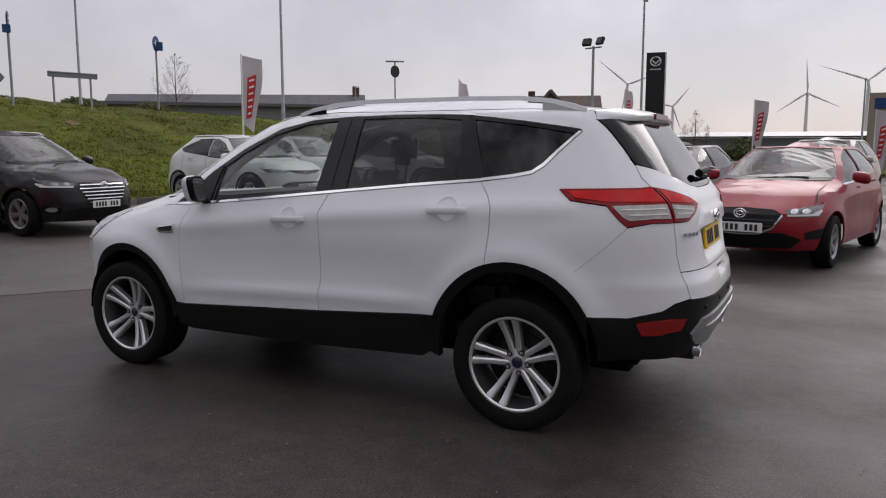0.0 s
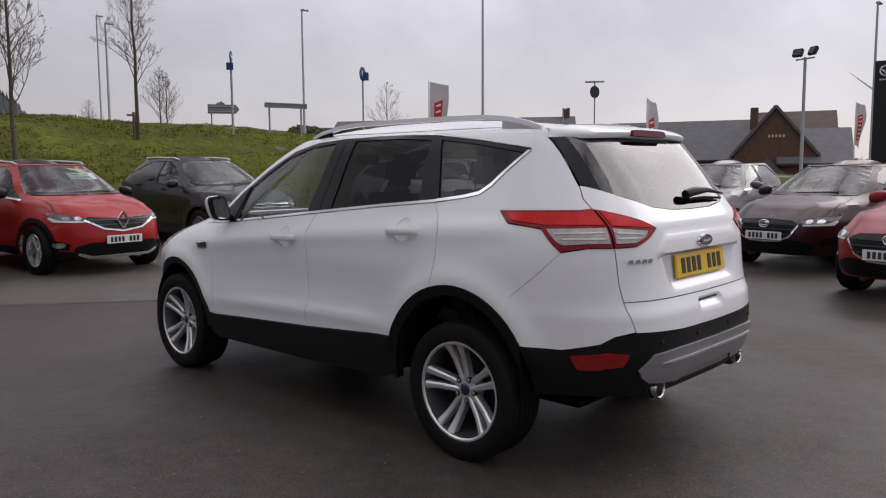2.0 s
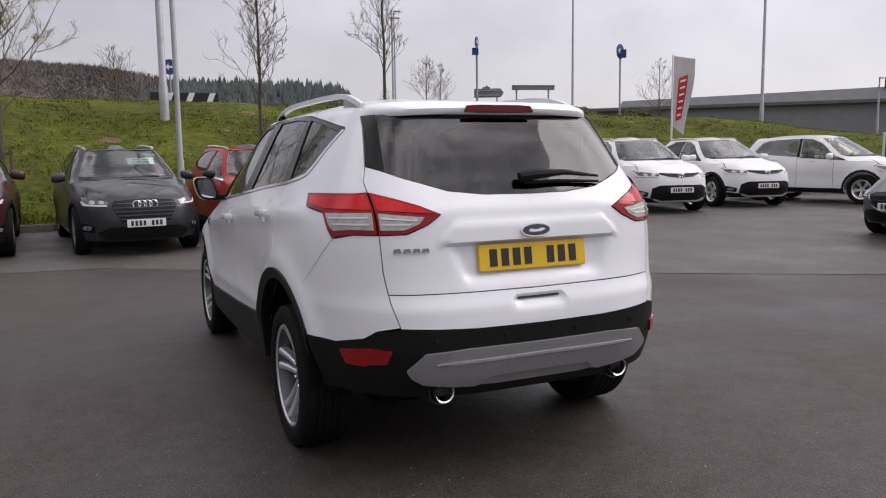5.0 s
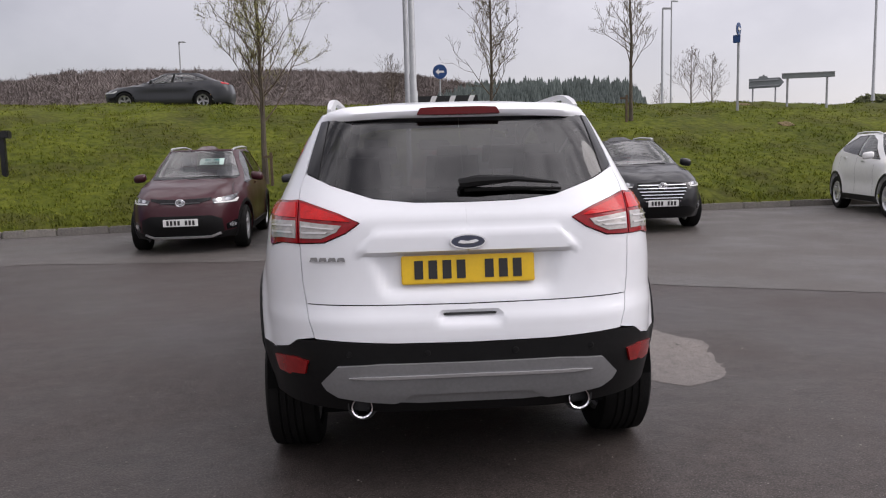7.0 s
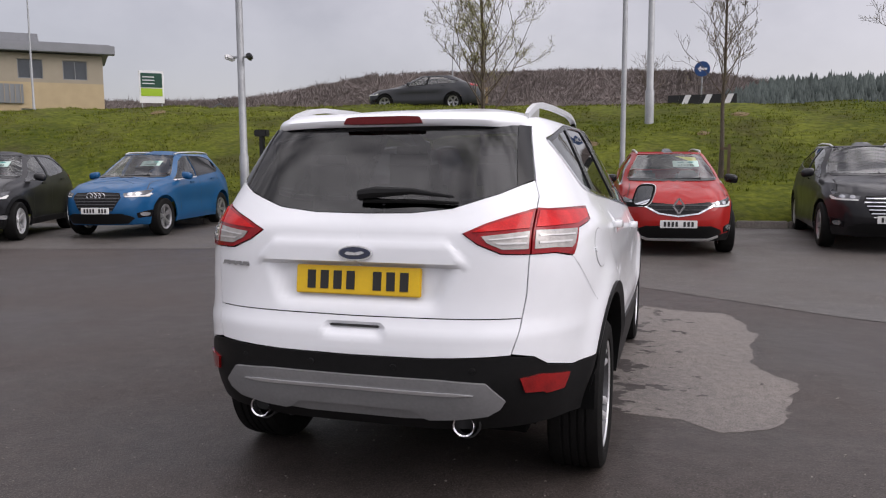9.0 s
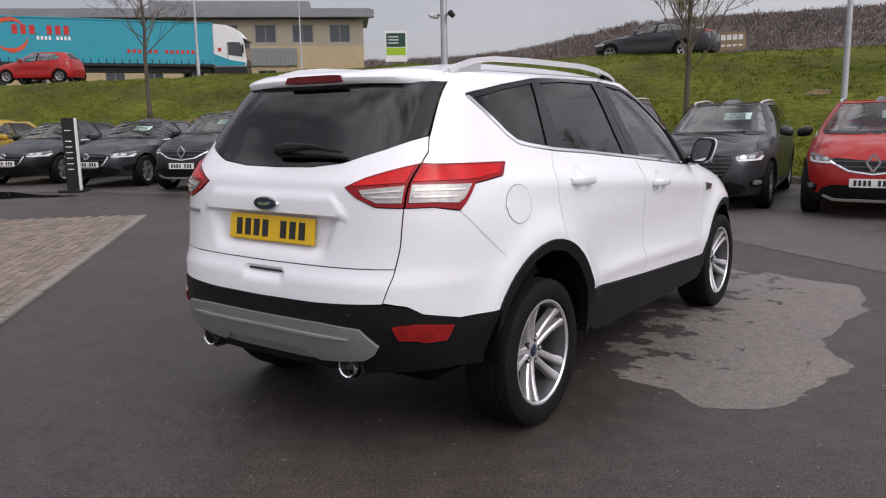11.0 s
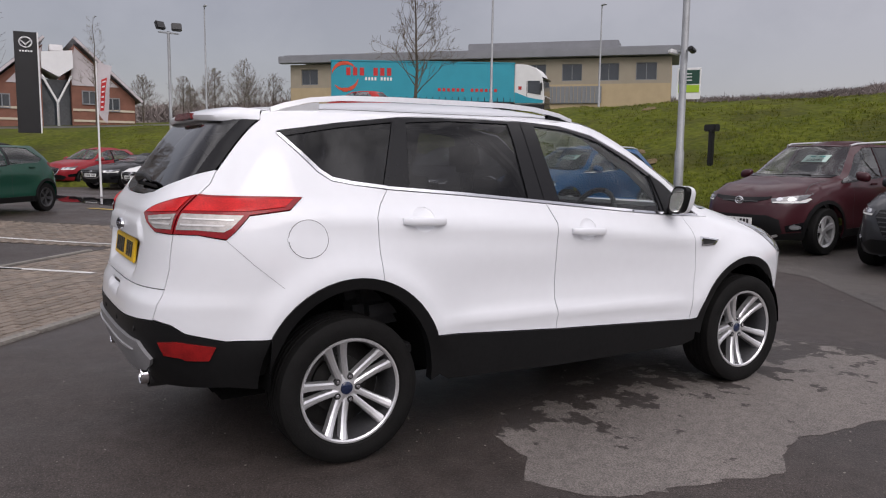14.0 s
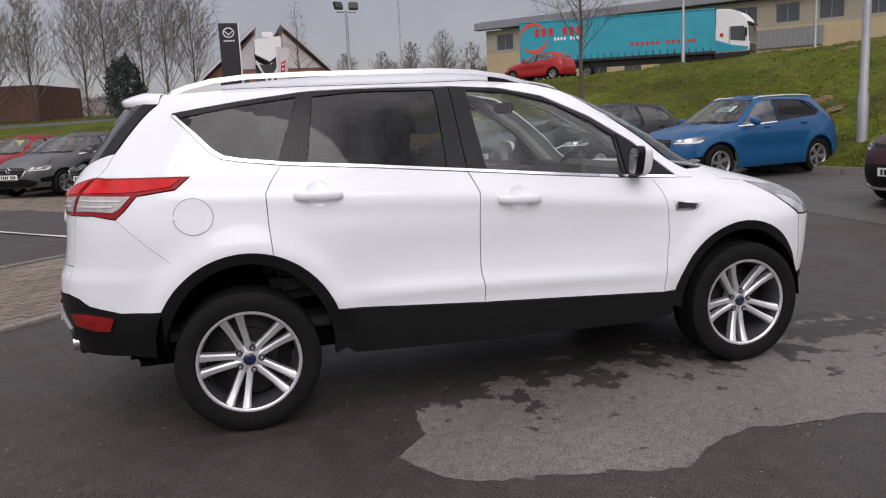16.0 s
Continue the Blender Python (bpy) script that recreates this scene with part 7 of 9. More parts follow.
totem(30.3, 5.8, 0.6, 5.5, 0.78, -82, "black totem sign with a silver ring badge")
totem(-30.9, 0.5, 2.4, 6.0, 0.80, 88, "black totem sign with a silver ring badge on the bank")
db = thing("display_board", "slim white-edged display board standing on the grass bank", "sign", pose(20.3, 12.2, ground_z(20.3, 12.2), 0, 0, -56))
part("panel", box_mesh("panel", (0.30, 0.06, 1.45), M_WHITEPANEL, m=pose(0, 0, 0.725), bevel=0.008), db, "white board")
part("dark_strip", box_mesh("dark_strip", (0.15, 0.012, 0.90), M_BLACKPANEL, m=pose(0, -0.034, 0.92), bevel=0.002), db, "dark printed strip")
part("foot_plate", box_mesh("foot_plate", (0.36, 0.30, 0.03), M_GALV, m=pose(0, 0, 0.015), bevel=0.006), db, "grey foot plate")
hoop = thing("hoop_rail", "galvanised steel hoop rail at the car park's edge", "rail", pose(13.9, 6.9, lot_height(15.5), 0, 0, -58))
part("hoop", tube_mesh("hoop", [(-0.36, 0, -0.05), (-0.36, 0, 0.82), (-0.33, 0, 0.92), (-0.24, 0, 0.97), (0.24, 0, 0.97), (0.33, 0, 0.92), (0.36, 0, 0.82), (0.36, 0, -0.05)], 0.030, M_GALV, 10), hoop, "bent steel tube")
part("cross_bar", tube_mesh("cross_bar", [(-0.36, 0, 0.45), (0.36, 0, 0.45)], 0.020, M_GALV, 8), hoop, "lower cross bar")
ob = thing("totem_sign", "slim black display board beside a parked car", "sign", pose(-12.45, 5.2, lot_height(13.5), 0, 0, 40))
part("panel", box_mesh("panel", (0.24, 0.08, 1.42), M_BLACKPANEL, m=pose(0, 0, 0.74), bevel=0.008), ob, "black panel")
part("edge_strip", box_mesh("edge_strip", (0.03, 0.09, 1.42), M_WHITEPANEL, m=pose(0.136, 0, 0.74), bevel=0.004), ob, "white edge strip")
for k in range(7):
    part("text_bar", box_mesh("text_bar", (0.12, 0.006, 0.018), M_WHITEPANEL, bevel=0), ob, "white bar", pose(-0.01, -0.043, 0.45 + 0.11 * k + (0.1 if k == 6 else 0)))
part("board_foot", box_mesh("board_foot", (0.5, 0.4, 0.04), M_BLACKPANEL, bevel=0.008), ob, m=pose(0, 0, 0.02))


def board(x, y, z0, z1, w, turn, posts, material, label, h_post=0.0, name="road_sign"):
    g = ground_z(x, y)
    ob = thing(name, label, "road sign", pose(x, y, g, 0, 0, turn))
    part("board", box_mesh("board", (w, 0.06, z1 - z0), material, m=pose(0, 0, (z0 + z1) / 2 - g), bevel=0.01), ob, "sign board")
    for px in posts:
        part("post", tube_mesh("post", [(px, 0.06, -0.3), (px, 0.06, z1 - g - 0.04)], 0.036, M_GALV, 8), ob, "grey steel post")
    return ob


sg = board(16.65, 31.1, 4.20, 4.64, 1.3, -28, (-0.48, 0.48), M_SIGNBACK, "grey back of a road direction sign with a pointed end")
gz = ground_z(16.65, 31.1)
part("sign_point", outline_mesh("sign_point", [(0.65, -0.22), (0.83, 0.0), (0.65, 0.22)], 0.05, M_SIGNBACK), sg, "pointed end", pose(0, -0.02, 4.42 - gz))
part("sign_crest", outline_mesh("sign_crest", [(-0.25, 0.0), (0.15, 0.0), (0.12, 0.09), (0.03, 0.09), (0.0, 0.15), (-0.06, 0.15), (-0.08, 0.09), (-0.22, 0.09)], 0.05, M_SIGNBACK), sg, "raised top piece", pose(0, -0.02, 4.64 - gz))
for zz in (4.30, 4.54):
    part("sign_channel", box_mesh("sign_channel", (1.26, 0.04, 0.05), M_GALV, bevel=0.006), sg, "stiffening channel", pose(0, -0.05, zz - gz))
sg = board(13.35, 21.25, 3.70, 3.88, 1.62, -14, (-0.62, 0.60), M_SIGNBACK, "long low back of a road sign on two posts")
part("sign_channel", box_mesh("sign_channel", (1.62, 0.03, 0.03), M_GALV, bevel=0.004), sg, "pale top edge", pose(0, -0.04, 3.865 - ground_z(13.35, 21.25)))
g = board(-26.0, 32.3, 4.65, 6.35, 1.25, 40, (-0.5, 0.5), M_WHITEPANEL, "white-framed green information board")
part("upper_panel", box_mesh("upper_panel", (1.08, 0.02, 0.75), M_DEEPGREEN, bevel=0), g, "deep green panel", pose(0, -0.04, 5.85 - ground_z(-26.0, 32.3)))
part("lower_panel", box_mesh("lower_panel", (1.08, 0.02, 0.40), M_LIME, bevel=0), g, "lime panel", pose(0, -0.04, 5.22 - ground_z(-26.0, 32.3)))
for k in range(3):
    part("text_bar", box_mesh("text_bar", (0.6, 0.01, 0.05), M_WHITEPANEL, bevel=0), g, "white bar", pose(-0.15, -0.055, 5.68 + 0.17 * k - ground_z(-26.0, 32.3)))
c = board(-16.5, 64.3, 6.6, 8.0, 2.6, 14, (-1.0, 1.0), M_WOODSIGN, "pale timber sign panel with plain bars", name="shop_sign")
for k in range(5):
    part("text_bar", box_mesh("text_bar", (0.34, 0.02, 0.42), M_WHITEPANEL, bevel=0), c, "white bar", pose(-0.9 + 0.45 * k, -0.05, 7.6 - ground_z(-16.5, 64.3)))
    part("text_bar", box_mesh("text_bar", (0.30, 0.02, 0.16), M_WHITEPANEL, bevel=0), c, "white bar", pose(-0.9 + 0.45 * k, -0.05, 6.95 - ground_z(-16.5, 64.3)))
d = board(-19.6, 60.0, 6.3, 7.4, 1.1, 14, (-0.4, 0.4), M_REDPRINT, "dark red shop sign beyond the road", name="shop_sign")
ch = thing("chevron_sign", "black and white chevron boards beside the road", "road sign", pose(2.0, 29.2, ground_z(2.0, 29.2), 0, 0, -3))
for k in range(6):
    part("chevron_board", outline_mesh("chevron_board", [(-0.20, 0.35), (0.02, 0.35), (0.20, 0.78), (-0.02, 0.78)], 0.04, M_WHITEPANEL if k % 2 else M_BLACKPANEL), ch, m=pose(-1.0 + 0.40 * k, 0, 0))
part("rail", box_mesh("rail", (2.6, 0.05, 0.45), M_BLACKPANEL, bevel=0.01), ch, m=pose(0, 0.06, 0.56))
for px in (-0.9, 0.9):
    part("post", tube_mesh("post", [(px, 0.12, -0.3), (px, 0.12, 0.7)], 0.04, M_GALV, 8), ch)


def round_sign(x, y, zc, turn, label, r=0.38, edge=0.0):
    g = ground_z(x, y)
    ob = thing("round_sign", label, "road sign", pose(x, y, g, 0, 0, turn))
    part("post", tube_mesh("post", [(0, 0.05, -0.3), (0, 0.05, zc - g + r * 0.6)], 0.038, M_GALV, 8), ob, "grey post")
    bm = bmesh.new()
    bmesh.ops.create_cone(bm, cap_ends=True, segments=32, radius1=r, radius2=r, depth=0.03, matrix=pose(0, 0, 0, 90, 0, 0))
    disc = part("sign_disc", bm_mesh("sign_disc", bm, M_SIGNBLUE), ob, "blue disc", pose(0, -0.02, zc - g, 0, 0, edge))
    part("sign_arrow", outline_mesh("sign_arrow", [(-0.6 * r, 0), (-0.15 * r, 0.42 * r), (-0.15 * r, 0.14 * r), (0.6 * r, 0.14 * r), (0.6 * r, -0.14 * r), (-0.15 * r, -0.14 * r), (-0.15 * r, -0.42 * r)], 0.012, M_WHITEPANEL), disc, "white arrow", pose(0, -0.03, 0))
    return ob


round_sign(2.15, 36.0, 5.75, 0, "blue round arrow sign on a grey post", 0.36)
s1 = round_sign(18.5, 22.9, 5.50, -38, "tall post with a blue round sign seen edge-on", 0.30, 62)
part("side_plate", box_mesh("side_plate", (0.30, 0.04, 0.34), M_SIGNBLUE, bevel=0.01), s1, "small blue plate", pose(0.10, -0.06, 5.40 - ground_z(18.5, 22.9)))
s2 = round_sign(10.6, 20.4, 5.16, -27, "tall post with a dark round sign and blue plate", 0.20, 75)
part("side_plate", box_mesh("side_plate", (0.22, 0.04, 0.24), M_SIGNBLUE, bevel=0.01), s2, "small blue plate", pose(-0.05, -0.06, 4.86 - ground_z(10.6, 20.4)))
ob = thing("round_sign", "post with a dark oval sign under a T-shaped lamp", "road sign", pose(30.2, 18.8, ground_z(30.2, 18.8), 0, 0, -55))
gz = ground_z(30.2, 18.8)
part("post", tube_mesh("post", [(0, 0, -0.3), (0, 0, 5.75 - gz)], 0.036, M_GALV, 8), ob)
part("lamp_head", box_mesh("lamp_head", (0.95, 0.16, 0.07), M_GALV, bevel=0.02), ob, "T-shaped lamp head", pose(0, 0, 5.75 - gz))
bm = bmesh.new()
bmesh.ops.create_cone(bm, cap_ends=True, segments=28, radius1=0.30, radius2=0.30, depth=0.04, matrix=pose(0, 0, 0, 90, 0, 0))
part("sign_disc", bm_mesh("sign_disc", bm, M_BLACKPANEL), ob, "dark round sign", pose(0, -0.06, 5.25 - gz, 0, 0, 40))


def turbine(x, y, hub, blade, spin, turn):
    ob = thing("wind_turbine", "white three-bladed wind turbine far behind the car park", "wind turbine", pose(x, y, 0.3, 0, 0, turn), "wind turbines")
    part("tower", tube_mesh("tower", [(0, 0, 0), (0, 0, hub)], [0.75, 0.42], M_WHITEPANEL, 14), ob, "white tower")
    part("nacelle", box_mesh("nacelle", (0.9, 2.2, 0.9), M_WHITEPANEL, bevel=0.2), ob, m=pose(0, 0.4, hub))
    for k in range(3):
        a = spin + 120 * k
        v, f = tube_data([(0, -0.9, 0), (0.10, -0.9, blade * 0.2), (0.05, -0.9, blade * 0.6), (0, -0.9, blade)], [0.22, 0.40, 0.24, 0.05], 6)
        part("blade", mesh_of("blade", v, f, M_WHITEPANEL), ob, "white blade", pose(0, 0, hub, 0, a, 0))


turbine(295.0, 8.5, 20.0, 11.5, -4, -88)
turbine(287.0, 69.0, 24.5, 14.0, 70, -76)
turbine(291.0, 53.0, 16.3, 9.0, 40, -80)
turbine(300.0, -10.0, 24.0, 16.0, -70, -90)


def window(parent, w, h, m, bars_x=1):
    """A window with frame and panes."""
    fr = bmesh.new()
    t = 0.07
    add_box(fr, (w, 0.10, t), pose(0, 0, h / 2 - t / 2))
    add_box(fr, (w, 0.10, t), pose(0, 0, -h / 2 + t / 2))
    for x in [-w / 2 + t / 2, w / 2 - t / 2] + [-w / 2 + w * (i + 1) / (bars_x + 1) for i in range(bars_x)]:
        add_box(fr, (t, 0.10, h - 2 * t), pose(x, 0, 0))
    win = part("window", bm_mesh("window", fr, M_FRAMEGREY, smooth=False), parent, m=m)
    pw = w / (bars_x + 1)
    for i in range(bars_x + 1):
        part("pane", box_mesh("pane", (pw - t, 0.02, h - 2 * t), M_PANE, bevel=0), win, m=pose(-w / 2 + pw * (i + 0.5), 0.03, 0))
    return win


def wall_with_openings(x0, x1, z0, z1, holes, thick, material, name="wall"):
    """A wall in the xz plane facing -y with rectangular openings cut through it."""
    xs = sorted({x0, x1, *[h[0] for h in holes], *[h[1] for h in holes]})
    zs = sorted({z0, z1, *[h[2] for h in holes], *[h[3] for h in holes]})
    bm = bmesh.new()
    for a, b in zip(xs, xs[1:]):
        run = None
        for c, d in zip(zs, zs[1:]):
            if any(h[0] <= a and b <= h[1] and h[2] <= c and d <= h[3] for h in holes):
                continue
            add_box(bm, (b - a, thick, d - c), pose((a + b) / 2, thick / 2, (c + d) / 2))
    bmesh.ops.remove_doubles(bm, verts=list(bm.verts), dist=0.0005)
    return bm_mesh(name, bm, material, smooth=False)


def offices():
    """The long buff office block beyond the road."""
    a, b = Vector((-75.4, 27.5)), Vector((-47.0, 53.5))
    L = (b - a).length
    turn = math.degrees(math.atan2((b - a).y, (b - a).x))
    z0 = 3.6
    ob = thing("office_building", "long buff-brick office block with a grey upper storey", "building", pose((a.x + b.x) / 2, (a.y + b.y) / 2, z0, 0, 0, turn))
    cols = [-L / 2 + 2.2 + i * (L - 4.4) / 10 for i in range(11)]
    low = [(x - 0.85, x + 0.85, 1.0, 2.5) for x in cols]
    up = [(x - 0.95, x + 0.95, 5.0, 6.6) for x in cols]
    part("lower_wall", wall_with_openings(-L / 2, L / 2, -1.5, 4.7, low, 0.4, M_BUFF, "lower_wall"), ob, "buff brick wall")
    part("upper_wall", wall_with_openings(-L / 2, L / 2, 4.7, 7.1, up, 0.4, M_GREYCLAD, "upper_wall"), ob, "grey-brown upper wall")
    for x in cols:
        window(ob, 1.7, 1.5, pose(x, 0.15, 1.75))
        window(ob, 1.9, 1.6, pose(x, 0.15, 5.8))
    bm = bmesh.new()
    add_box(bm, (L + 2.0, 0.9, 0.72), pose(0, -0.35, 7.55), 0.04)
    part("fascia", bm_mesh("fascia", bm, M_ROOFGREY), ob, "grey curved fascia")
    part("roof", box_mesh("roof", (L + 1.4, 13.0, 0.35), M_ROOFGREY, m=pose(0, 6.3, 7.9), bevel=0.05), ob, "flat grey roof")
    part("plant_screen", box_mesh("plant_screen", (15.0, 7.0, 1.1), M_ROOFGREY, m=pose(L / 2 - 12.5, 6.5, 8.6), bevel=0.05), ob, "low roof storey")
    bm = bmesh.new()
    add_box(bm, (0.4, 12.5, 8.6), pose(L / 2 - 0.2, 6.6, 2.8))
    add_box(bm, (0.4, 12.5, 8.6), pose(-L / 2 + 0.2, 6.6, 2.8))
    add_box(bm, (L, 0.4, 8.6), pose(0, 12.7, 2.8))
    part("side_walls", bm_mesh("side_walls", bm, M_BUFF, smooth=False), ob, "buff side and back walls")
    part("floor_slab", box_mesh("floor_slab", (L - 0.9, 12.0, 0.3), M_GREYCLAD, m=pose(0, 6.5, 3.9), bevel=0), ob)
    scr = thing_part = part("louvre_screen", box_mesh("louvre_screen", (5.6, 0.12, 1.6), M_FRAMEGREY, m=pose(L / 2 - 9.0, -0.12, 3.7), bevel=0.02), ob, "grey louvred screen")
    for k in range(14):
        part("louvre", box_mesh("louvre", (0.06, 0.06, 1.5), M_GREYCLAD, bevel=0), scr, m=pose(L / 2 - 11.6 + 0.4 * k, -0.22, 3.7))
    bars("sign_bar", 6.0, 0.55, 9, M_WHITEPANEL, ob, pose(-1.5, -0.05, 3.7))


offices()


def gable_house(name, label, x, y, z0, turn, w, d, eave, ridge, wall, roofm, overhang=0.4):
    """A house whose gable faces -y in its own axes."""
    ob = thing(name, label, "building", pose(x, y, z0, 0, 0, turn))
    g = bmesh.new()
    for yy in (0, d):
        vs = [g.verts.new(p) for p in ((-w / 2, yy, -1.5), (w / 2, yy, -1.5), (w / 2, yy, eave), (0, yy, ridge), (-w / 2, yy, eave))]
        g.faces.new(vs if yy == 0 else vs[::-1])
    g.verts.ensure_lookup_table()
    for i, j in ((0, 1), (1, 2), (4, 0)):
        g.faces.new([g.verts[i], g.verts[5 + i], g.verts[5 + j], g.verts[j]])
    bmesh.ops.recalc_face_normals(g, faces=list(g.faces))
    part("wall", bm_mesh("wall", g, wall, smooth=False), ob, "gable walls")
    for s in (-1, 1):
        run = math.hypot(w / 2 + overhang, (ridge - eave) * (w / 2 + overhang) / (w / 2))
        ang = math.degrees(math.atan2(ridge - eave, w / 2))
        cx, cz = s * (w / 2 + overhang) / 2, ridge - (ridge - eave) * (w / 2 + overhang) / (w / 2) / 2
        part("roof", box_mesh("roof", (run, d + 2 * overhang, 0.22), roofm, bevel=0.02), ob, "sloping roof", pose(cx, d / 2, cz + 0.12, 0, s * ang, 0))
    return ob


# the inn with slate roofs
inn = gable_house("inn_building", "red-brick gabled inn with slate roofs behind the car park", 58.4, 20.2, 0.7, -70, 5.9, 10, 1.85, 5.4, M_INNBRICK, M_SLATE, 0.25)
part("porch", outline_mesh("porch", [(-1.4, -1.0), (1.4, -1.0), (1.4, 0.2), (0, 1.5), (-1.4, 0.2)], 0.5, M_SLATE), inn, "dark gabled porch", pose(-0.5, -0.6, 0))
part("chimney", box_mesh("chimney", (0.6, 0.6, 1.8), M_INNBRICK, bevel=0.03), inn, "brick chimney", pose(-1.6, 2.5, 4.7))
bars("sign_bar", 1.3, 0.22, 5, M_CREAM, inn, pose(0.1, -0.06, 3.2))
gable_house("inn_building", "long slate-roofed wing of the inn", 62.4, 22.9, 0.8, 20, 8, 12, 1.4, 4.5, M_INNBRICK, M_SLATE)
gable_house("inn_building", "short slate-roofed wing of the inn", 63.6, 16.6, 0.8, 20, 8, 4.6, 1.0, 3.6, M_INNBRICK, M_SLATE)
gable_house("inn_building", "taller brick range with a brown tiled roof", 66.5, 18.6, 0.8, 20, 6, 5.5, 3.4, 5.2, M_INNBRICK, M_BROWNTILE)
wing3 = gable_house("inn_building", "low slate-roofed range beside the inn", 56.0, 37.5, 1.6, 30, 11, 22, 0.8, 4.4, M_ROOFGREY, M_SLATE)
part("chimney", box_mesh("chimney", (0.7, 0.6, 1.3), M_INNBRICK, bevel=0.03), wing3, "brick chimney", pose(0, 0.4, 4.7))
front = gable_house("inn_building", "cream-rendered gable with a slate roof before the inn", 44.3, 23.3, 1.2, -60, 4.1, 6, 1.15, 3.05, M_CREAM, M_SLATE, 0.22)
for k in range(2):
    bars("sign_bar", 1.3 - 0.3 * k, 0.16, 6, M_TIMBER, front, pose(0, -0.03, 1.95 - 0.28 * k))
low = thing("shed_building", "long low dark range behind the bank", "building", pose(43, 38, 2.6, 0, 0, -45))
part("wall", box_mesh("wall", (26, 6, 3.2), M_ROOFGREY, m=pose(0, 3, 0.4), bevel=0.05), low, "grey wall")
part("roof", box_mesh("roof", (27, 7, 0.25), M_SLATE, m=pose(0, 3, 2.05), bevel=0.03), low, "flat roof")
shed = thing("showroom_building", "low modern showroom with a pale curved roof", "building", pose(86, 4.5, 0.4, 0, 0, -87))
part("wall", box_mesh("wall", (20, 10, 2.2), M_ROOFGREY, m=pose(0, 5, 1.0), bevel=0.05), shed, "dark wall")
bm = bmesh.new()
add_box(bm, (23, 12, 0.5), pose(0, 5, 2.5), 0.1, (0.75, 0.7))
part("roof", bm_mesh("roof", bm, M_WHITEPANEL), shed, "pale shallow roof")
blue = thing("totem_sign", "tall grey sign with a blue oval panel", "sign", pose(38.0, -3.4, 0.4, 0, 0, -93))
part("panel", box_mesh("panel", (1.5, 0.2, 3.6), M_GREYCLAD, m=pose(0, 0, 1.8), bevel=0.02), blue, "grey panel")
part("oval_panel", box_mesh("oval_panel", (1.0, 0.04, 0.5), M_SIGNBLUE, m=pose(0, -0.12, 3.1), bevel=0.015), blue, "blue panel")

# brick dealership with a split gable and a white entrance, on the far bank
deal = thing("dealership_building", "red-brick dealership with a split gable and white entrance", "building", pose(-52, 3.2, 3.6, 0, 0, 90))
part("wall", outline_mesh("wall", [(-4.9, -1.8), (4.8, -1.8), (4.8, 1.3), (1.2, 4.65), (0.95, 3.3), (0.95, -1.0), (-0.75, -1.0), (-0.75, 3.3), (-0.6, 4.55), (-4.9, 0.8)], 9.0, M_REDBRICK), deal, "red brick gable wall")
for x0, z0, x1, z1 in ((-5.3, 0.55, -0.55, 4.85), (5.2, 1.05, 1.15, 4.95)):
    run, ang = math.hypot(x1 - x0, z1 - z0), math.degrees(math.atan2(z1 - z0, abs(x1 - x0)))
    part("roof", box_mesh("roof", (run, 10.4, 0.20), M_ROOFGREY, bevel=0.02), deal, "steep pale grey roof", pose((x0 + x1) / 2, 4.7, (z0 + z1) / 2 + 0.10, 0, -ang if x1 > x0 else ang, 0))
    part("verge", box_mesh("verge", (run, 0.12, 0.15), M_FLAG, bevel=0.01), deal, "pale verge board", pose((x0 + x1) / 2, -0.55, (z0 + z1) / 2 + 0.08, 0, -ang if x1 > x0 else ang, 0))
for loop in ([(-2.75, 2.05), (-0.78, 2.05), (-0.78, 3.25), (-0.64, 4.40)], [(0.98, 2.05), (3.80, 2.05), (1.22, 4.48), (0.98, 3.25)]):
    part("upper_cladding", outline_mesh("upper_cladding", loop, 0.06, M_FLAG), deal, "pale grey panels under the gable", pose(0, -0.05, 0))
part("entrance_roof", outline_mesh("entrance_roof", [(-0.75, 4.0), (1.05, 4.2), (1.05, 3.1), (0.2, 2.5), (-0.75, 3.0)], 4.0, M_WHITEPANEL), deal, "white angular entrance roof", pose(0, -0.6, 0))
part("roof_unit", box_mesh("roof_unit", (0.8, 0.8, 0.4), M_WHITEPANEL, bevel=0.03), deal, "small roof unit", pose(0.3, 2.0, 4.55))
part("entrance_glass", box_mesh("entrance_glass", (1.7, 0.1, 3.4), M_PANE, m=pose(0.1, 0.6, 0.7), bevel=0.01), deal, "dark entrance glazing")
for x in (-0.75, 0.95):
    part("prop", tube_mesh("prop", [(0.1, -0.4, -1.2), (0.1, -0.4, 0.9), (x, -0.4, 2.6)], 0.07, M_WHITEPANEL, 8), deal, "white branching prop")
for z in (-0.2, 0.5):
    for x0, x1 in ((-4.8 + 0.9 * max(0, z - 0.5), -0.8), (1.0, 4.75)):
        part("pale_band", box_mesh("pale_band", (x1 - x0, 0.06, 0.14), M_CREAM, bevel=0), deal, "cream band", pose((x0 + x1) / 2, -0.02, z))
for x, z in ((-3.0, 0.9), (-1.6, 1.3), (2.0, 1.3), (3.4, 0.9)):
    window(deal, 0.9, 0.9, pose(x, -0.04, z))
gable_house("house", "low house with a dark roof beyond the road", -64, 98, ground_z(-64, 98), 33, 9, 12, 2.6, 5.2, M_GREYCLAD, M_SLATE)
shop = thing("shop_building", "low shop with a dark roof before the hill", "building", pose(-15, 116, ground_z(-15, 116) + 1.5, 0, 0, 5))
part("wall", box_mesh("wall", (12, 6, 5.2), M_CREAM, m=pose(0, 3, 0.7), bevel=0.05), shop, "cream wall")
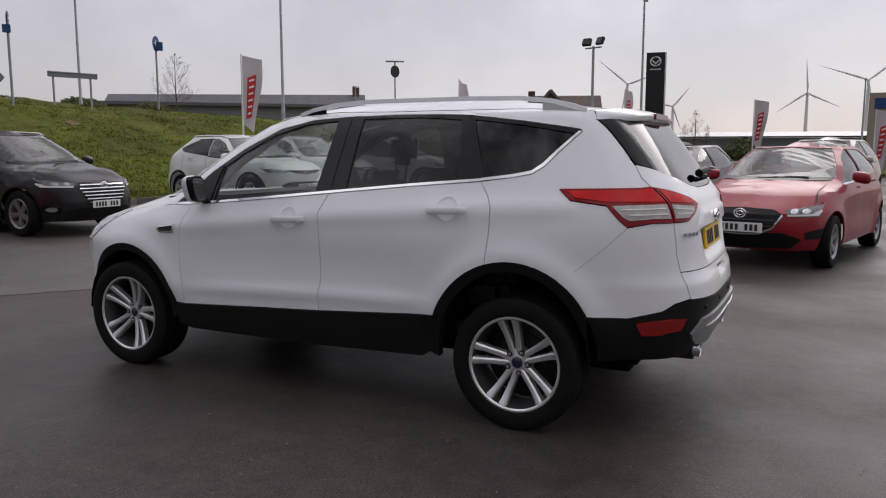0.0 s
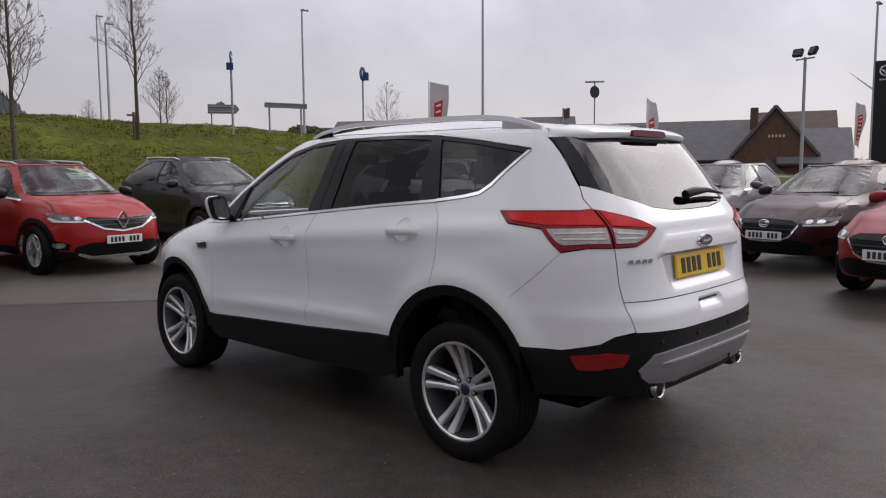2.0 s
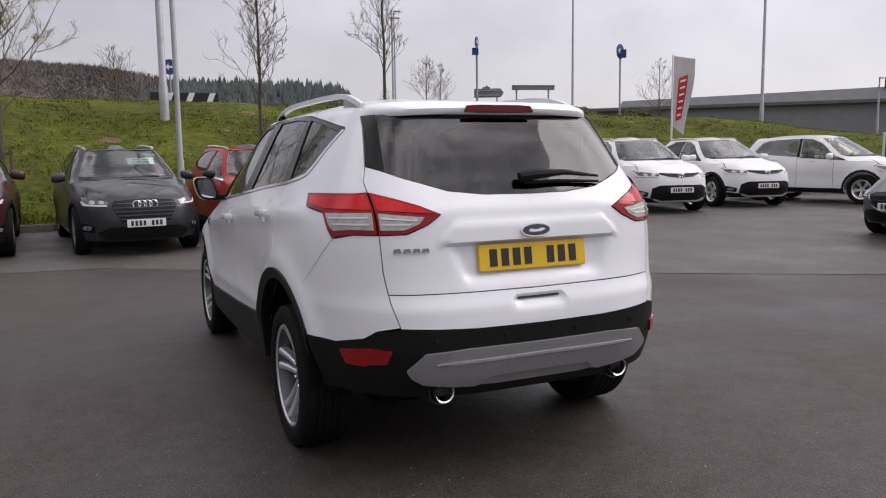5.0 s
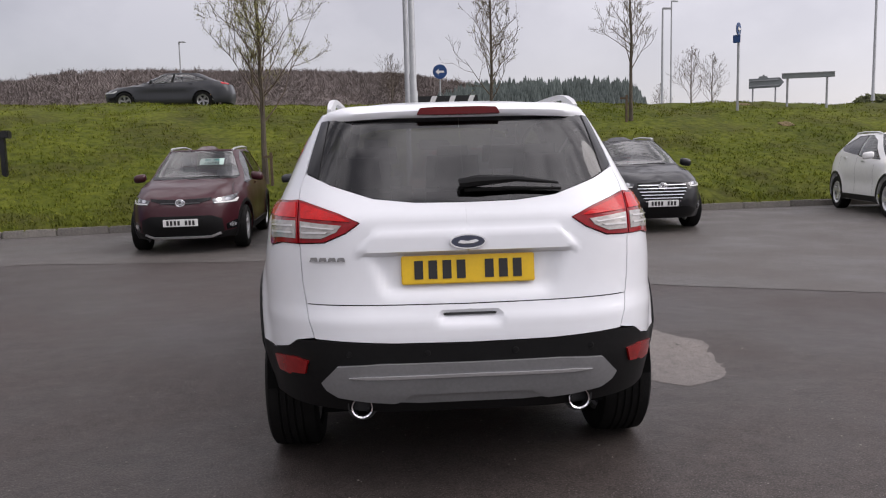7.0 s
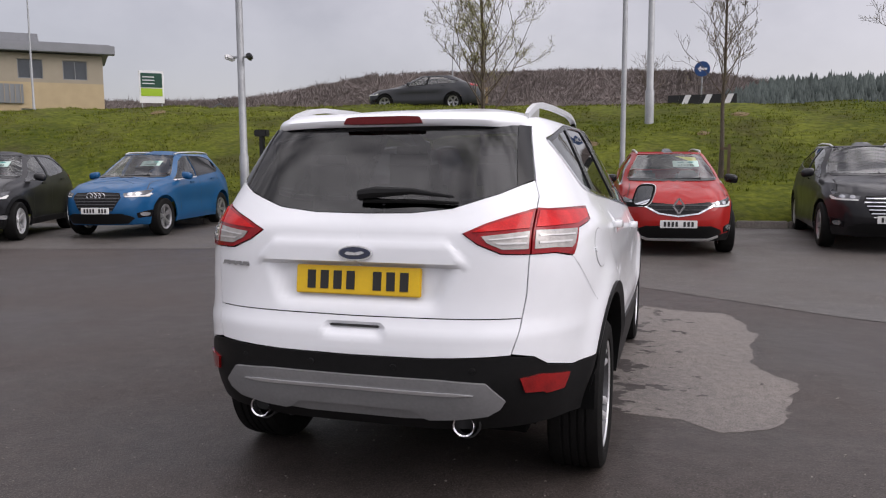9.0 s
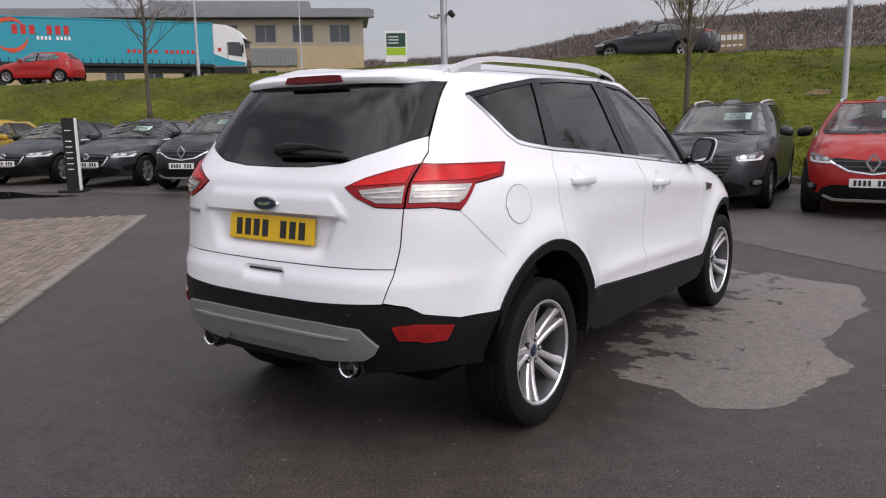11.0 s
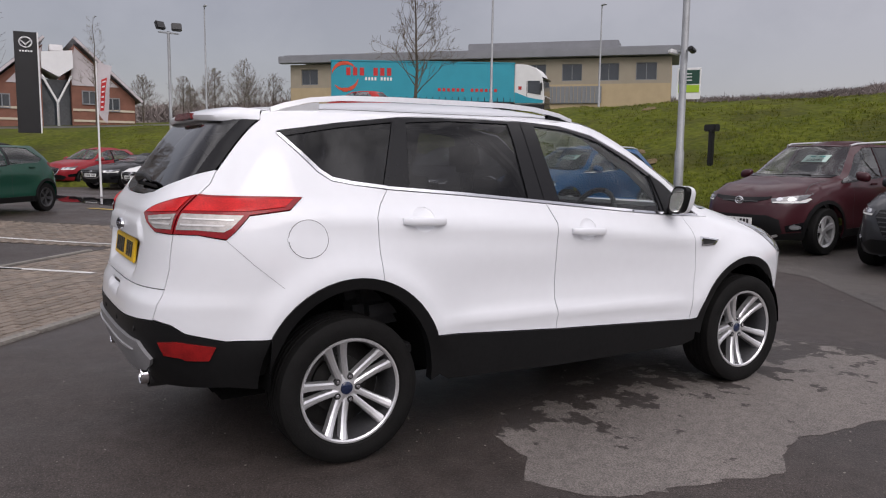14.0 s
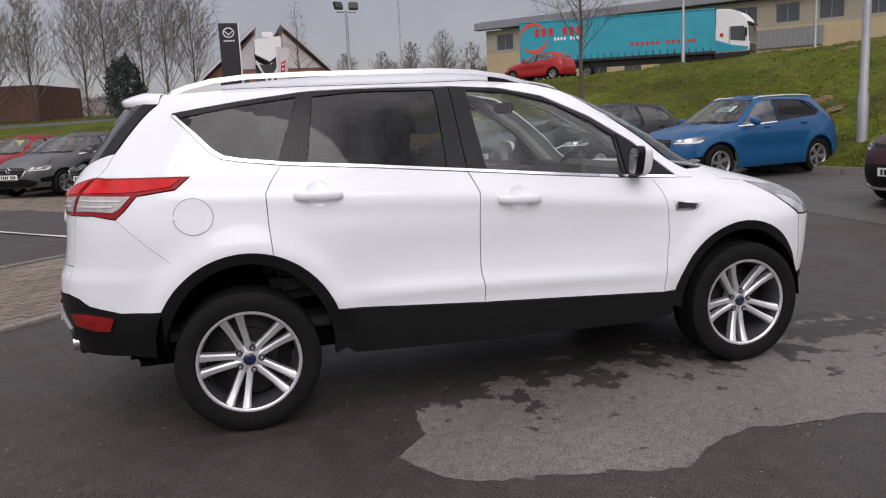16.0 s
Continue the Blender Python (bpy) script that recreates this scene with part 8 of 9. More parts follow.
part("roof", box_mesh("roof", (13.5, 7.5, 0.4), M_SLATE, m=pose(0, 3, 3.5), bevel=0.05), shop, "dark flat roof")
far = thing("shop_building", "red-fronted low building beyond the far bank", "building", pose(-60, -18, 3.0, 0, 0, 70))
part("wall", box_mesh("wall", (11, 6, 2.6), M_INNBRICK, m=pose(0, 3, 1.1), bevel=0.05), far, "dark brick wall")
part("fascia", box_mesh("fascia", (3.4, 0.3, 0.4), M_REDPRINT, m=pose(0.5, -0.17, 2.1), bevel=0.03), far, "red fascia")


# ---- lorry on the road ----
def lorry():
    a, b = Vector((-48.5, 20.8)), Vector((-42.1, 32.2))
    mid = (a + b) / 2
    turn = math.degrees(math.atan2((b - a).y, (b - a).x))
    z = ground_z(mid.x, mid.y)
    ob = thing("lorry", "white articulated lorry with a turquoise curtain-sided trailer", "lorry", pose(mid.x, mid.y, z, 0, 0, turn))
    tr = part("trailer", box_mesh("trailer", (13.2, 2.5, 2.75), M_CYAN, m=pose(0, 1.25, 2.65), bevel=0.05), ob, "turquoise curtain-sided trailer")
    for z0, zz in ((1.20, 0.16), (4.05, 0.10)):
        part("trailer_rail", box_mesh("trailer_rail", (13.3, 2.56, zz), M_BLACKPANEL if z0 < 2 else M_CYAN, m=pose(0, 1.25, z0), bevel=0.02), tr)
    for k in range(28):
        part("curtain_strap", box_mesh("curtain_strap", (0.05, 0.02, 0.34), M_BLACKPANEL, bevel=0), tr, m=pose(-6.3 + 0.467 * k, -0.012, 1.42))
    bars("letter_bar", 3.4, 0.55, 7, M_REDPRINT, tr, pose(-3.9, -0.015, 3.30))
    bars("letter_bar", 2.0, 0.22, 9, M_WHITEPANEL, tr, pose(-3.2, -0.015, 2.80))
    bars("letter_bar", 4.4, 0.22, 13, M_REDPRINT, tr, pose(3.2, -0.015, 2.10))
    for r0, a0, a1 in ((0.95, 40, 170), (0.95, 220, 350)):
        pts = [(r0 * math.cos(radians(q)), 0, r0 * math.sin(radians(q))) for q in np.linspace(a0, a1, 14)]
        v, f = tube_data(pts, [0.02 + 0.13 * math.sin(math.pi * i / 13) for i in range(14)], 6)
        part("swoosh", mesh_of("swoosh", [(p[0], p[1] * 0.05, p[2]) for p in v], f, M_ORANGE), tr, "orange-red swoosh", pose(-5.6, -0.02, 2.95))
    bend = pose(7.0, 1.25, 0, 0, 0, -20) @ pose(-7.0, -1.25, 0)
    cab = part("cab", outline_mesh("cab", [(7.05, 1.15), (9.20, 1.15), (9.22, 1.7), (9.12, 2.75), (8.98, 3.25), (8.55, 3.72), (7.9, 3.95), (7.05, 4.02)], 2.45, M_WHITEPANEL, bevel=0.05), ob, "white lorry cab", bend)
    part("cab_window", outline_mesh("cab_window", [(8.02, 1.95), (8.98, 1.80), (8.97, 2.45), (8.88, 2.78), (8.02, 2.80)], 0.03, M_PANE), cab, "dark side window", pose(0, -0.02, 0))
    part("door_gap", box_mesh("door_gap", (0.03, 0.01, 1.6), M_BLACKPANEL, bevel=0), cab, m=pose(7.96, -0.012, 2.0))
    part("cab_screen", box_mesh("cab_screen", (0.06, 2.25, 1.12), M_PANE, m=pose(9.155, 1.22, 2.30, 0, -5.5, 0), bevel=0.02), cab, "dark windscreen")
    part("sun_visor", box_mesh("sun_visor", (0.30, 2.2, 0.12), M_BLACKPANEL, m=pose(9.13, 1.22, 2.98, 0, 18, 0), bevel=0.03), cab, "dark sun visor")
    part("cab_grille", box_mesh("cab_grille", (0.06, 1.9, 0.52), M_BLACKPANEL, m=pose(9.22, 1.22, 1.43), bevel=0.02), cab, "dark front grille")
    for yy in (-0.20, 2.65):
        part("cab_mirror", box_mesh("cab_mirror", (0.12, 0.22, 0.62), M_BLACKPANEL, m=pose(9.05, yy, 2.35), bevel=0.04), cab, "black mirror")
    part("blue_stripe", outline_mesh("blue_stripe", [(7.05, 1.22), (9.15, 1.22), (9.16, 1.42), (8.1, 1.62), (7.05, 2.02)], 0.02, M_CYAN), cab, "pale blue stripe", pose(0, -0.018, 0))
    part("red_badge", box_mesh("red_badge", (0.24, 0.02, 0.24), M_REDPRINT, bevel=0.01), cab, "small red badge", pose(7.45, -0.012, 2.30))
    part("cab_skirt", box_mesh("cab_skirt", (2.22, 2.50, 0.72), M_BLACKPANEL, m=pose(8.12, 1.22, 0.78), bevel=0.06), cab, "dark lower bumper")
    part("chassis", box_mesh("chassis", (14.5, 1.2, 0.35), M_BLACKPANEL, m=pose(0.8, 1.25, 0.95), bevel=0.03), ob)
    tyre, rim, disc = wheel_meshes(0.5, 0.34, 6, M_SATIN, "lorry")
    for x in (-4.6, -3.3, -2.0, 5.4, 8.2):
        for yy, t in ((0.25, 180), (2.25, 0)):
            w = part("wheel", tyre, ob, m=pose(x, yy, 0.5, 0, 0, t + 90 - 180))
            part("rim", rim, w)


lorry()
front_car("dark grey fastback saloon driving on the raised road", "saloon", pose(-7.4, 26.9, ground_z(-9.7, 26.8) + 0.02, 0, 0, 90 + 3), P_GREY, group="cars on the road")
front_car("red hatchback on the raised road", "hatch", pose(-34.6, 17.6, ground_z(-35.3, 16.8) + 0.05, 0, 0, 124), P_RED, group="cars on the road")


# ---- trees ----
def tree(x, y, height, seed, label, spread=0.32, buds=0, thick=0.012, start=0.25, upright=0.45, z=None, levels=3, trunk_mat=None, bud_mat=None, count=30, finest=0.0035, twig=None):
    """A bare spring tree: tapered trunk, limbs, twigs and scattered small buds."""
    rnd = random.Random(seed)
    base = ground_z(x, y) if z is None else z
    ob = thing("tree", label, "tree", pose(x, y, base - 0.05))
    trunk_pts = [Vector((0, 0, 0))]
    for i in range(1, 9):
        trunk_pts.append(Vector((0.02 * height * rnd.uniform(-0.5, 0.5) * i / 8, 0.02 * height * rnd.uniform(-0.5, 0.5) * i / 8, height * i / 8)))
    r0 = height * thick
    tv, tf = tube_data(trunk_pts, [r0 * (1 - 0.93 * i / 8) * (1.25 if i == 0 else 1) for i in range(9)], 9)
    part("trunk", mesh_of("trunk", tv, tf, trunk_mat or M_BARK), ob, "tapered brown trunk")
    verts, faces, tips = [], [], []

    def limb(p, d, length, r, level):
        pts, q, dd = [p], p, d
        n = 4 if level < 2 else 3
        for i in range(n):
            dd = (dd + Vector((rnd.uniform(-1, 1), rnd.uniform(-1, 1), rnd.uniform(-0.5, 1.0))) * (0.20 if level < 2 else 0.32) + Vector((0, 0, 0.10))).normalized()
            q = q + dd * length / n
            pts.append(q)
        b = len(verts)
        v, f = tube_data(pts, [max(finest, r * (1 - 0.75 * i / n)) for i in range(n + 1)], 5 if level < 2 else 3, False)
        verts.extend(v)
        faces.extend(tuple(b + i for i in t) for t in f)
        tips.extend(pts[1:])
        if level < levels:
            for i in range(rnd.randint(3, 5) if level == 1 else rnd.randint(2, 4)):
                t = rnd.uniform(0.25, 1.0)
                k = min(n - 1, int(t * n))
                o = pts[k].lerp(pts[k + 1], t * n - k)
                side = dd.orthogonal().normalized()
                side.rotate(Matrix.Rotation(rnd.uniform(0, 6.28), 3, dd))
                limb(o, (dd * 0.8 + side * rnd.uniform(0.5, 1.0)).normalized(), length * rnd.uniform(0.35, 0.6), r * 0.5, level + 1)
    for i in range(count):
        t = start + (0.97 - start) * (i + rnd.uniform(0, 0.8)) / count
        z0 = height * t
        a = i * 2.4 + rnd.uniform(-0.5, 0.5)
        reach = height * spread * (1.0 - t) ** 0.75 * rnd.uniform(0.75, 1.15) + 0.03 * height
        d = Vector((math.cos(a), math.sin(a), upright * rnd.uniform(0.6, 1.5))).normalized()
        k = min(7, int(t * 8))
        limb(trunk_pts[k].lerp(trunk_pts[k + 1], t * 8 - k), d, reach, r0 * 0.33 * (1.1 - t), 1)
    part("crown", mesh_of("crown", verts, faces, twig or M_TWIG), ob, "bare twiggy crown")
    if buds and tips:
        bv, bf = [], []
        for i in range(buds):
            p = rnd.choice(tips) + Vector((rnd.gauss(0, 0.05), rnd.gauss(0, 0.05), rnd.gauss(0, 0.05)))
            s = rnd.uniform(0.007, 0.015) * height / 6
            u = Vector((rnd.gauss(0, 1), rnd.gauss(0, 1), rnd.gauss(0, 1))).normalized()
            w = u.orthogonal().normalized() * s * 0.6
            b = len(bv)
            bv += [p - u * s, p + w, p + u * s, p - w]
            bf.append((b, b + 1, b + 2, b + 3))
        part("bud_haze", mesh_of("bud_haze", bv, bf, bud_mat or M_BUD, smooth=False), ob, "pale green spring buds")["kind"] = "stuff"
    return ob


tree(-3.25, 14.3, 7.0, 1, "slender tree with pale green spring buds on the bank", 0.25, 26000, 0.0100, 0.20, levels=4, upright=0.95, count=52)
tree(2.1, 15.0, 6.4, 2, "slender bare tree beside a stake on the bank", 0.18, 3200, 0.0085, 0.26, levels=4, upright=1.2, count=40)
tree(6.9, 19.5, 6.6, 3, "slender bare tree with stakes near the top of the bank", 0.19, 3200, 0.0090, 0.22, levels=4, upright=1.2, count=40)
tree(-18.2, 10.9, 6.3, 4, "bare spreading tree on the bank", 0.30, 300, 0.013, 0.36, upright=0.8, levels=4)
tree(15.8, 34.9, 3.2, 5, "small bare tree beyond the bank", 0.42, 0, 0.014, 0.22, upright=0.9)
tree(12.4, 28.9, 2.7, 6, "small bare tree at the bank's top", 0.45, 0, 0.014, 0.18, upright=0.9)
tree(27.2, 30.8, 3.7, 7, "small bare conical tree beyond the bank", 0.40, 500, 0.014, 0.12, upright=0.6)
tree(-0.3, 36.2, 3.4, 8, "bare rounded tree by the road", 0.50, 0, 0.016, 0.25, upright=1.0)
tree(19.4, 53.0, 3.4, 9, "small bare tree far beyond the bank", 0.40, 0, 0.016, 0.2, upright=0.9)
tree(-45.6, 4.8, 6.3, 10, "slim young tree before the dealership", 0.18, 900, 0.011, 0.25)
for i, (x, y, h) in enumerate(((-55, -12.5, 8.5), (-58, -9.5, 9.2), (-55, -7.6, 9.8), (-57, -5.4, 9.6), (-54, -3.6, 9.4), (-56, -1.8, 8.8), (-58, -15.5, 8.6), (-52, -18.5, 8.0), (-50, -14.0, 7.4))):
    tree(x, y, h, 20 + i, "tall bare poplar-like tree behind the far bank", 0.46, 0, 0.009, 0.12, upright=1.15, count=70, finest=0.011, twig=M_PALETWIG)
for i, (x, y, h) in enumerate(((-82, 24.5, 7.0), (-81, 27.5, 5.6), (-80, 30, 5.0), (-84, 21, 4.6), (-79, 18, 3.6), (-60, 13, 3.6), (-62, 16, 4.4), (-64, 19.5, 3.8), (-66, 11, 4.0))):
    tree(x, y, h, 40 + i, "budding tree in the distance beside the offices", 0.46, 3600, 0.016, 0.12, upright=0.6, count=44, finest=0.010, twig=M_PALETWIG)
for i, (x, y, h) in enumerate(((55, 7.9, 3.6), (57, 9.0, 2.6), (53, 6.8, 2.4))):
    tree(x, y, h, 50 + i, "young budding tree behind the totem sign", 0.30, 1600, 0.016, 0.10, upright=0.9)


def bush(x, y, r, h, seed, label, material):
    """A dense evergreen: many small leaf clumps round a short stem."""
    rnd = random.Random(seed)
    z = ground_z(x, y)
    ob = thing("bush", label, "shrub", pose(x, y, z))
    part("stem", tube_mesh("stem", [(0, 0, -0.2), (0, 0, h * 0.6)], [0.12, 0.05], M_BARK, 7), ob)
    bv, bf = [], []
    for i in range(5200):
        u = Vector((rnd.gauss(0, 1), rnd.gauss(0, 1), rnd.gauss(0, 1))).normalized() * rnd.uniform(0.45, 1.0) ** 0.5
        k = (1 + 0.40 * noise.noise(u * 2.3 + Vector((seed, 0, 0))) + 0.25 * noise.noise(u * 6.1)) * (1.0 - 0.28 * u.z)
        p = Vector((u.x * r * k, u.y * r * k, h * 0.52 + u.z * h * 0.55 * (k + 0.28 * u.z)))
        s = rnd.uniform(0.05, 0.13) * r
        a = Vector((rnd.gauss(0, 1), rnd.gauss(0, 1), rnd.gauss(0, 1))).normalized()
        w = a.orthogonal().normalized() * s * 0.5
        b = len(bv)
        bv += [p - a * s, p + w, p + a * s, p - w]
        bf.append((b, b + 1, b + 2, b + 3))
    part("foliage", mesh_of("foliage", bv, bf, material, smooth=False), ob, "dense dark foliage")


bush(-46.5, -5.6, 1.1, 3.5, 1, "dense dark evergreen tree behind the far bank", M_FIR)
M_HEDGE = mat("spring_hedge", (0.085, 0.095, 0.040), rough=0.95, scale=2.0, vary=0.4)
for i, (x, y, r, h) in enumerate(((52, 9.5, 1.4, 1.3), (54, 4.5, 1.3, 1.4), (27, 32.5, 1.2, 1.0), (24.5, 35, 1.4, 1.1))):
    bush(x, y, r, h, 10 + i, "low budding hedge shrub beyond the bank", M_HEDGE)
# stakes beside the young trees
for x, y in ((2.25, 14.9), (6.72, 19.35), (-3.08, 14.15), (-17.95, 10.8)):
    ob = thing("tree_stake", "short timber stake supporting a young tree", "stake", pose(x, y, ground_z(x, y)))
    part("stake", box_mesh("stake", (0.06, 0.06, 0.95), M_TIMBER, m=pose(0, 0, 0.30), bevel=0.006), ob)
    part("tie", box_mesh("tie", (0.24, 0.03, 0.05), M_TIMBER, m=pose(-0.08, 0, 0.68), bevel=0.004), ob)


# ---- surfaces of the car park ----
def ragged(points, seed, amount=0.07, step=0.12):
    """A closed outline with an uneven natural edge."""
    out = []
    pts = [Vector(p) for p in points]
    for p, q in zip(pts, pts[1:] + pts[:1]):
        n = max(1, int((q - p).length / step))
        for i in range(n):
            o = p.lerp(q, i / n)
            v = Vector((o.x * 2.2 + seed, o.y * 2.2, seed * 1.7))
            w = Vector((o.x * 7.0 + seed, o.y * 7.0, seed))
            f = Vector((o.x * 23.0, o.y * 23.0, seed))
            out.append((o.x + amount * (noise.noise(v) + 0.5 * noise.noise(w) + 0.3 * noise.noise(f)), o.y + amount * (noise.noise(v + Vector((9, 4, 2))) + 0.5 * noise.noise(w + Vector((3, 8, 1))) + 0.3 * noise.noise(f + Vector((5, 1, 7))))))
    return out


def drying(m):
    """Wet stains left in the drying asphalt, thickest where it dries last."""
    n, l = m.node_tree.nodes, m.node_tree.links
    b = n["Principled BSDF"]
    src = b.inputs["Base Color"].links[0].from_socket
    co = n.new("ShaderNodeTexCoord")
    nz = n.new("ShaderNodeTexNoise")
    nz.inputs["Scale"].default_value, nz.inputs["Detail"].default_value, nz.inputs["Roughness"].default_value = 4.2, 7, 0.62
    l.new(co.outputs["Object"], nz.inputs["Vector"])
    sep = n.new("ShaderNodeSeparateXYZ")
    l.new(co.outputs["Object"], sep.inputs[0])
    near = n.new("ShaderNodeMapRange")
    near.inputs["From Min"].default_value, near.inputs["From Max"].default_value = 0.40, 1.45
    near.inputs["To Min"].default_value, near.inputs["To Max"].default_value = 0.16, -0.10
    l.new(sep.outputs["X"], near.inputs["Value"])
    add = n.new("ShaderNodeMath")
    l.new(nz.outputs["Fac"], add.inputs[0])
    l.new(near.outputs[0], add.inputs[1])
    mr = n.new("ShaderNodeMapRange")
    mr.interpolation_type = "SMOOTHSTEP"
    mr.inputs["From Min"].default_value, mr.inputs["From Max"].default_value = 0.555, 0.59
    l.new(add.outputs[0], mr.inputs["Value"])
    mx = n.new("ShaderNodeMix")
    mx.data_type = "RGBA"
    mx.inputs["B"].default_value = (0.040, 0.033, 0.030, 1)
    l.new(mr.outputs[0], mx.inputs["Factor"])
    l.new(src, mx.inputs["A"])
    l.new(mx.outputs["Result"], b.inputs["Base Color"])


drying(M_DRY)
sheet("dry_patch", ragged([(0.20, 3.75), (0.30, 2.6), (0.36, 1.75), (0.62, 1.02), (1.02, 0.72), (1.40, 0.58), (1.66, 0.76), (1.86, 1.02), (1.86, 1.55), (1.74, 2.15), (1.72, 2.75), (1.80, 3.40), (1.62, 3.95), (1.15, 3.92), (0.75, 4.20), (0.45, 4.05)], 3.0, 0.10, 0.05),
      0.0018, M_DRY, "paler drying patch on the wet asphalt", "asphalt patch", 0.25)
M_WATER = mat("standing_water", (0.016, 0.016, 0.017), rough=0.03, scale=0.5, vary=0.2, spec=0.8)
for pts, sd in (([(-11.5, 4.6), (-14.5, 4.3), (-17.5, 2.6), (-20.5, 1.2), (-22.5, 0.6), (-22.0, -0.2), (-18.5, 0.6), (-15.2, 2.2), (-12.6, 3.4)], 1.0), ([(-14.2, -0.9), (-16.0, -1.2), (-17.8, -2.9), (-16.2, -3.6), (-14.4, -2.2)], 2.0)):
    sheet("puddle", ragged(pts, sd, 0.4, 0.4), 0.012, M_WATER, "shallow standing water before the parked cars", "puddle", 1.0)


def strip(a, b, w, z, material, name, label):
    a, b = Vector(a), Vector(b)
    d = (b - a).normalized()
    n = Vector((-d.y, d.x)) * w / 2
    return sheet(name, [tuple(a + n), tuple(b + n), tuple(b - n), tuple(a - n)], z, material, label, "road marking", 0.6)


strip((-5.6, -0.3), (-9.3, -3.9), 0.10, 0.014, M_LINE, "line_1", "worn white parking line")
strip((-7.6, 1.2), (-11.4, -2.5), 0.10, 0.014, M_LINE, "line_2", "worn white parking line")
strip((-13.5, 2.2), (-15.6, 0.8), 0.14, 0.014, M_YELLOW, "line_3", "worn yellow painted line")

# small stones on the tarmac
bm = bmesh.new()
rnd = random.Random(9)
for i in range(640):
    a, r = rnd.uniform(0, 6.283), rnd.uniform(0.6, 4.2)
    x, y = r * math.cos(a), 1.0 + 1.2 * r * math.sin(a)
    s = rnd.uniform(0.002, 0.005)
    bmesh.ops.create_icosphere(bm, subdivisions=1, radius=s, matrix=pose(x, y, lot_height(math.hypot(x, y)) + s * 0.6, 0, 0, rnd.uniform(0, 90)) @ Matrix.Diagonal((1.3, 1, 0.7, 1)))
M_GRIT = mat("grit_stone", (0.22, 0.20, 0.18), rough=0.8, scale=20.0, vary=0.4)
tagged(part("grit", bm_mesh("grit", bm, M_GRIT)), "scattered grit stones on the wet asphalt", "grit", kind="stuff")
leaf = thing("fallen_leaf", "dark curled leaf lying on the wet asphalt", "leaf", pose(0.62, -1.75, 0.004, 0, 0, 30))
bm = bmesh.new()
vs = [bm.verts.new((0.045 * u, 0.022 * math.sin(math.pi * (u + 1) / 2) * w, 0.006 + 0.010 * (w * w) + 0.004 * u)) for u in (-1, -0.5, 0, 0.5, 1) for w in (-1, 0, 1)]
for i in range(4):
    for j in range(2):
        bm.faces.new((vs[3 * i + j], vs[3 * i + j + 1], vs[3 * i + j + 4], vs[3 * i + j + 3]))
part("leaf_blade", bm_mesh("leaf_blade", bm, M_TIMBER), leaf)


# ---- grass tufts on the bank ----
def grass():
    rnd = random.Random(12)
    verts, faces = [], []
    for i in range(36000):
        az = rnd.uniform(-84, 62)
        k = float(KERB(az))
        d = 0.15 + 12.5 * rnd.random() ** 1.3
        r = k + d
        x, y = r * math.sin(radians(az)), r * math.cos(radians(az))
        if noise.noise(Vector((x * 0.5, y * 0.5, 2.0))) < -0.30:
            continue
        q = Vector((x, y, 0))
        z = bank_height(az, d) + 0.10 * noise.noise(q * 0.6) * min(1, d / 3) + 0.05 * noise.noise(q * 2.1)
        s = rnd.uniform(0.03, 0.065) * (1.0 if d > 0.6 else 1.3)
        for j in range(4):
            a = rnd.uniform(0, 6.28)
            w = Vector((math.cos(a), math.sin(a), 0)) * 0.018
            o = Vector((x + rnd.gauss(0, 0.07), y + rnd.gauss(0, 0.07), z - 0.02))
            tip = o + Vector((rnd.gauss(0, 0.5) * s, rnd.gauss(0, 0.5) * s, s * rnd.uniform(0.8, 1.5)))
            b = len(verts)
            verts.extend((o - w, o + w, tip))
            faces.append((b, b + 1, b + 2))
    tagged(part("grass_blades", mesh_of("grass_blades", verts, faces, M_BLADE, smooth=False)), "rough spring grass blades over the bank", "grass", kind="stuff")


def molehills():
    """Low brown heaps of soil scattered over the bank."""
    rnd = random.Random(31)
    me = bmesh.new()
    bmesh.ops.create_icosphere(me, subdivisions=3, radius=0.2)
    for v in me.verts:
        v.co *= 1 + 0.45 * noise.noise(v.co * 6) + 0.25 * noise.noise(v.co * 19)
        v.co.x *= 1.1
        v.co.z *= 0.26
    heap = bm_mesh("molehill", me, M_SOIL)
    for i in range(16):
        az = rnd.uniform(-60, 45)
        d = 1.2 + 8.5 * rnd.random()
        r = float(KERB(az)) + d
        x, y = r * math.sin(radians(az)), r * math.cos(radians(az))
        slope = Vector((ground_z(x - 0.3, y) - ground_z(x + 0.3, y), ground_z(x, y - 0.3) - ground_z(x, y + 0.3), 0.6)).normalized()
        q = Vector((x, y, 0))
        z = ground_z(x, y) + 0.10 * noise.noise(q * 0.6) * min(1, d / 3) + 0.05 * noise.noise(q * 2.1)
        lie = Matrix.Translation((x, y, z)) @ Vector((0, 0, 1)).rotation_difference(slope).to_matrix().to_4x4() @ pose(0, 0, 0, 0, 0, rnd.uniform(0, 360)) @ Matrix.Scale(rnd.uniform(0.7, 1.25), 4)
        tagged(part("molehill", heap, m=lie), "low brown heap of soil on the grass bank", "molehill", "molehills on the bank")


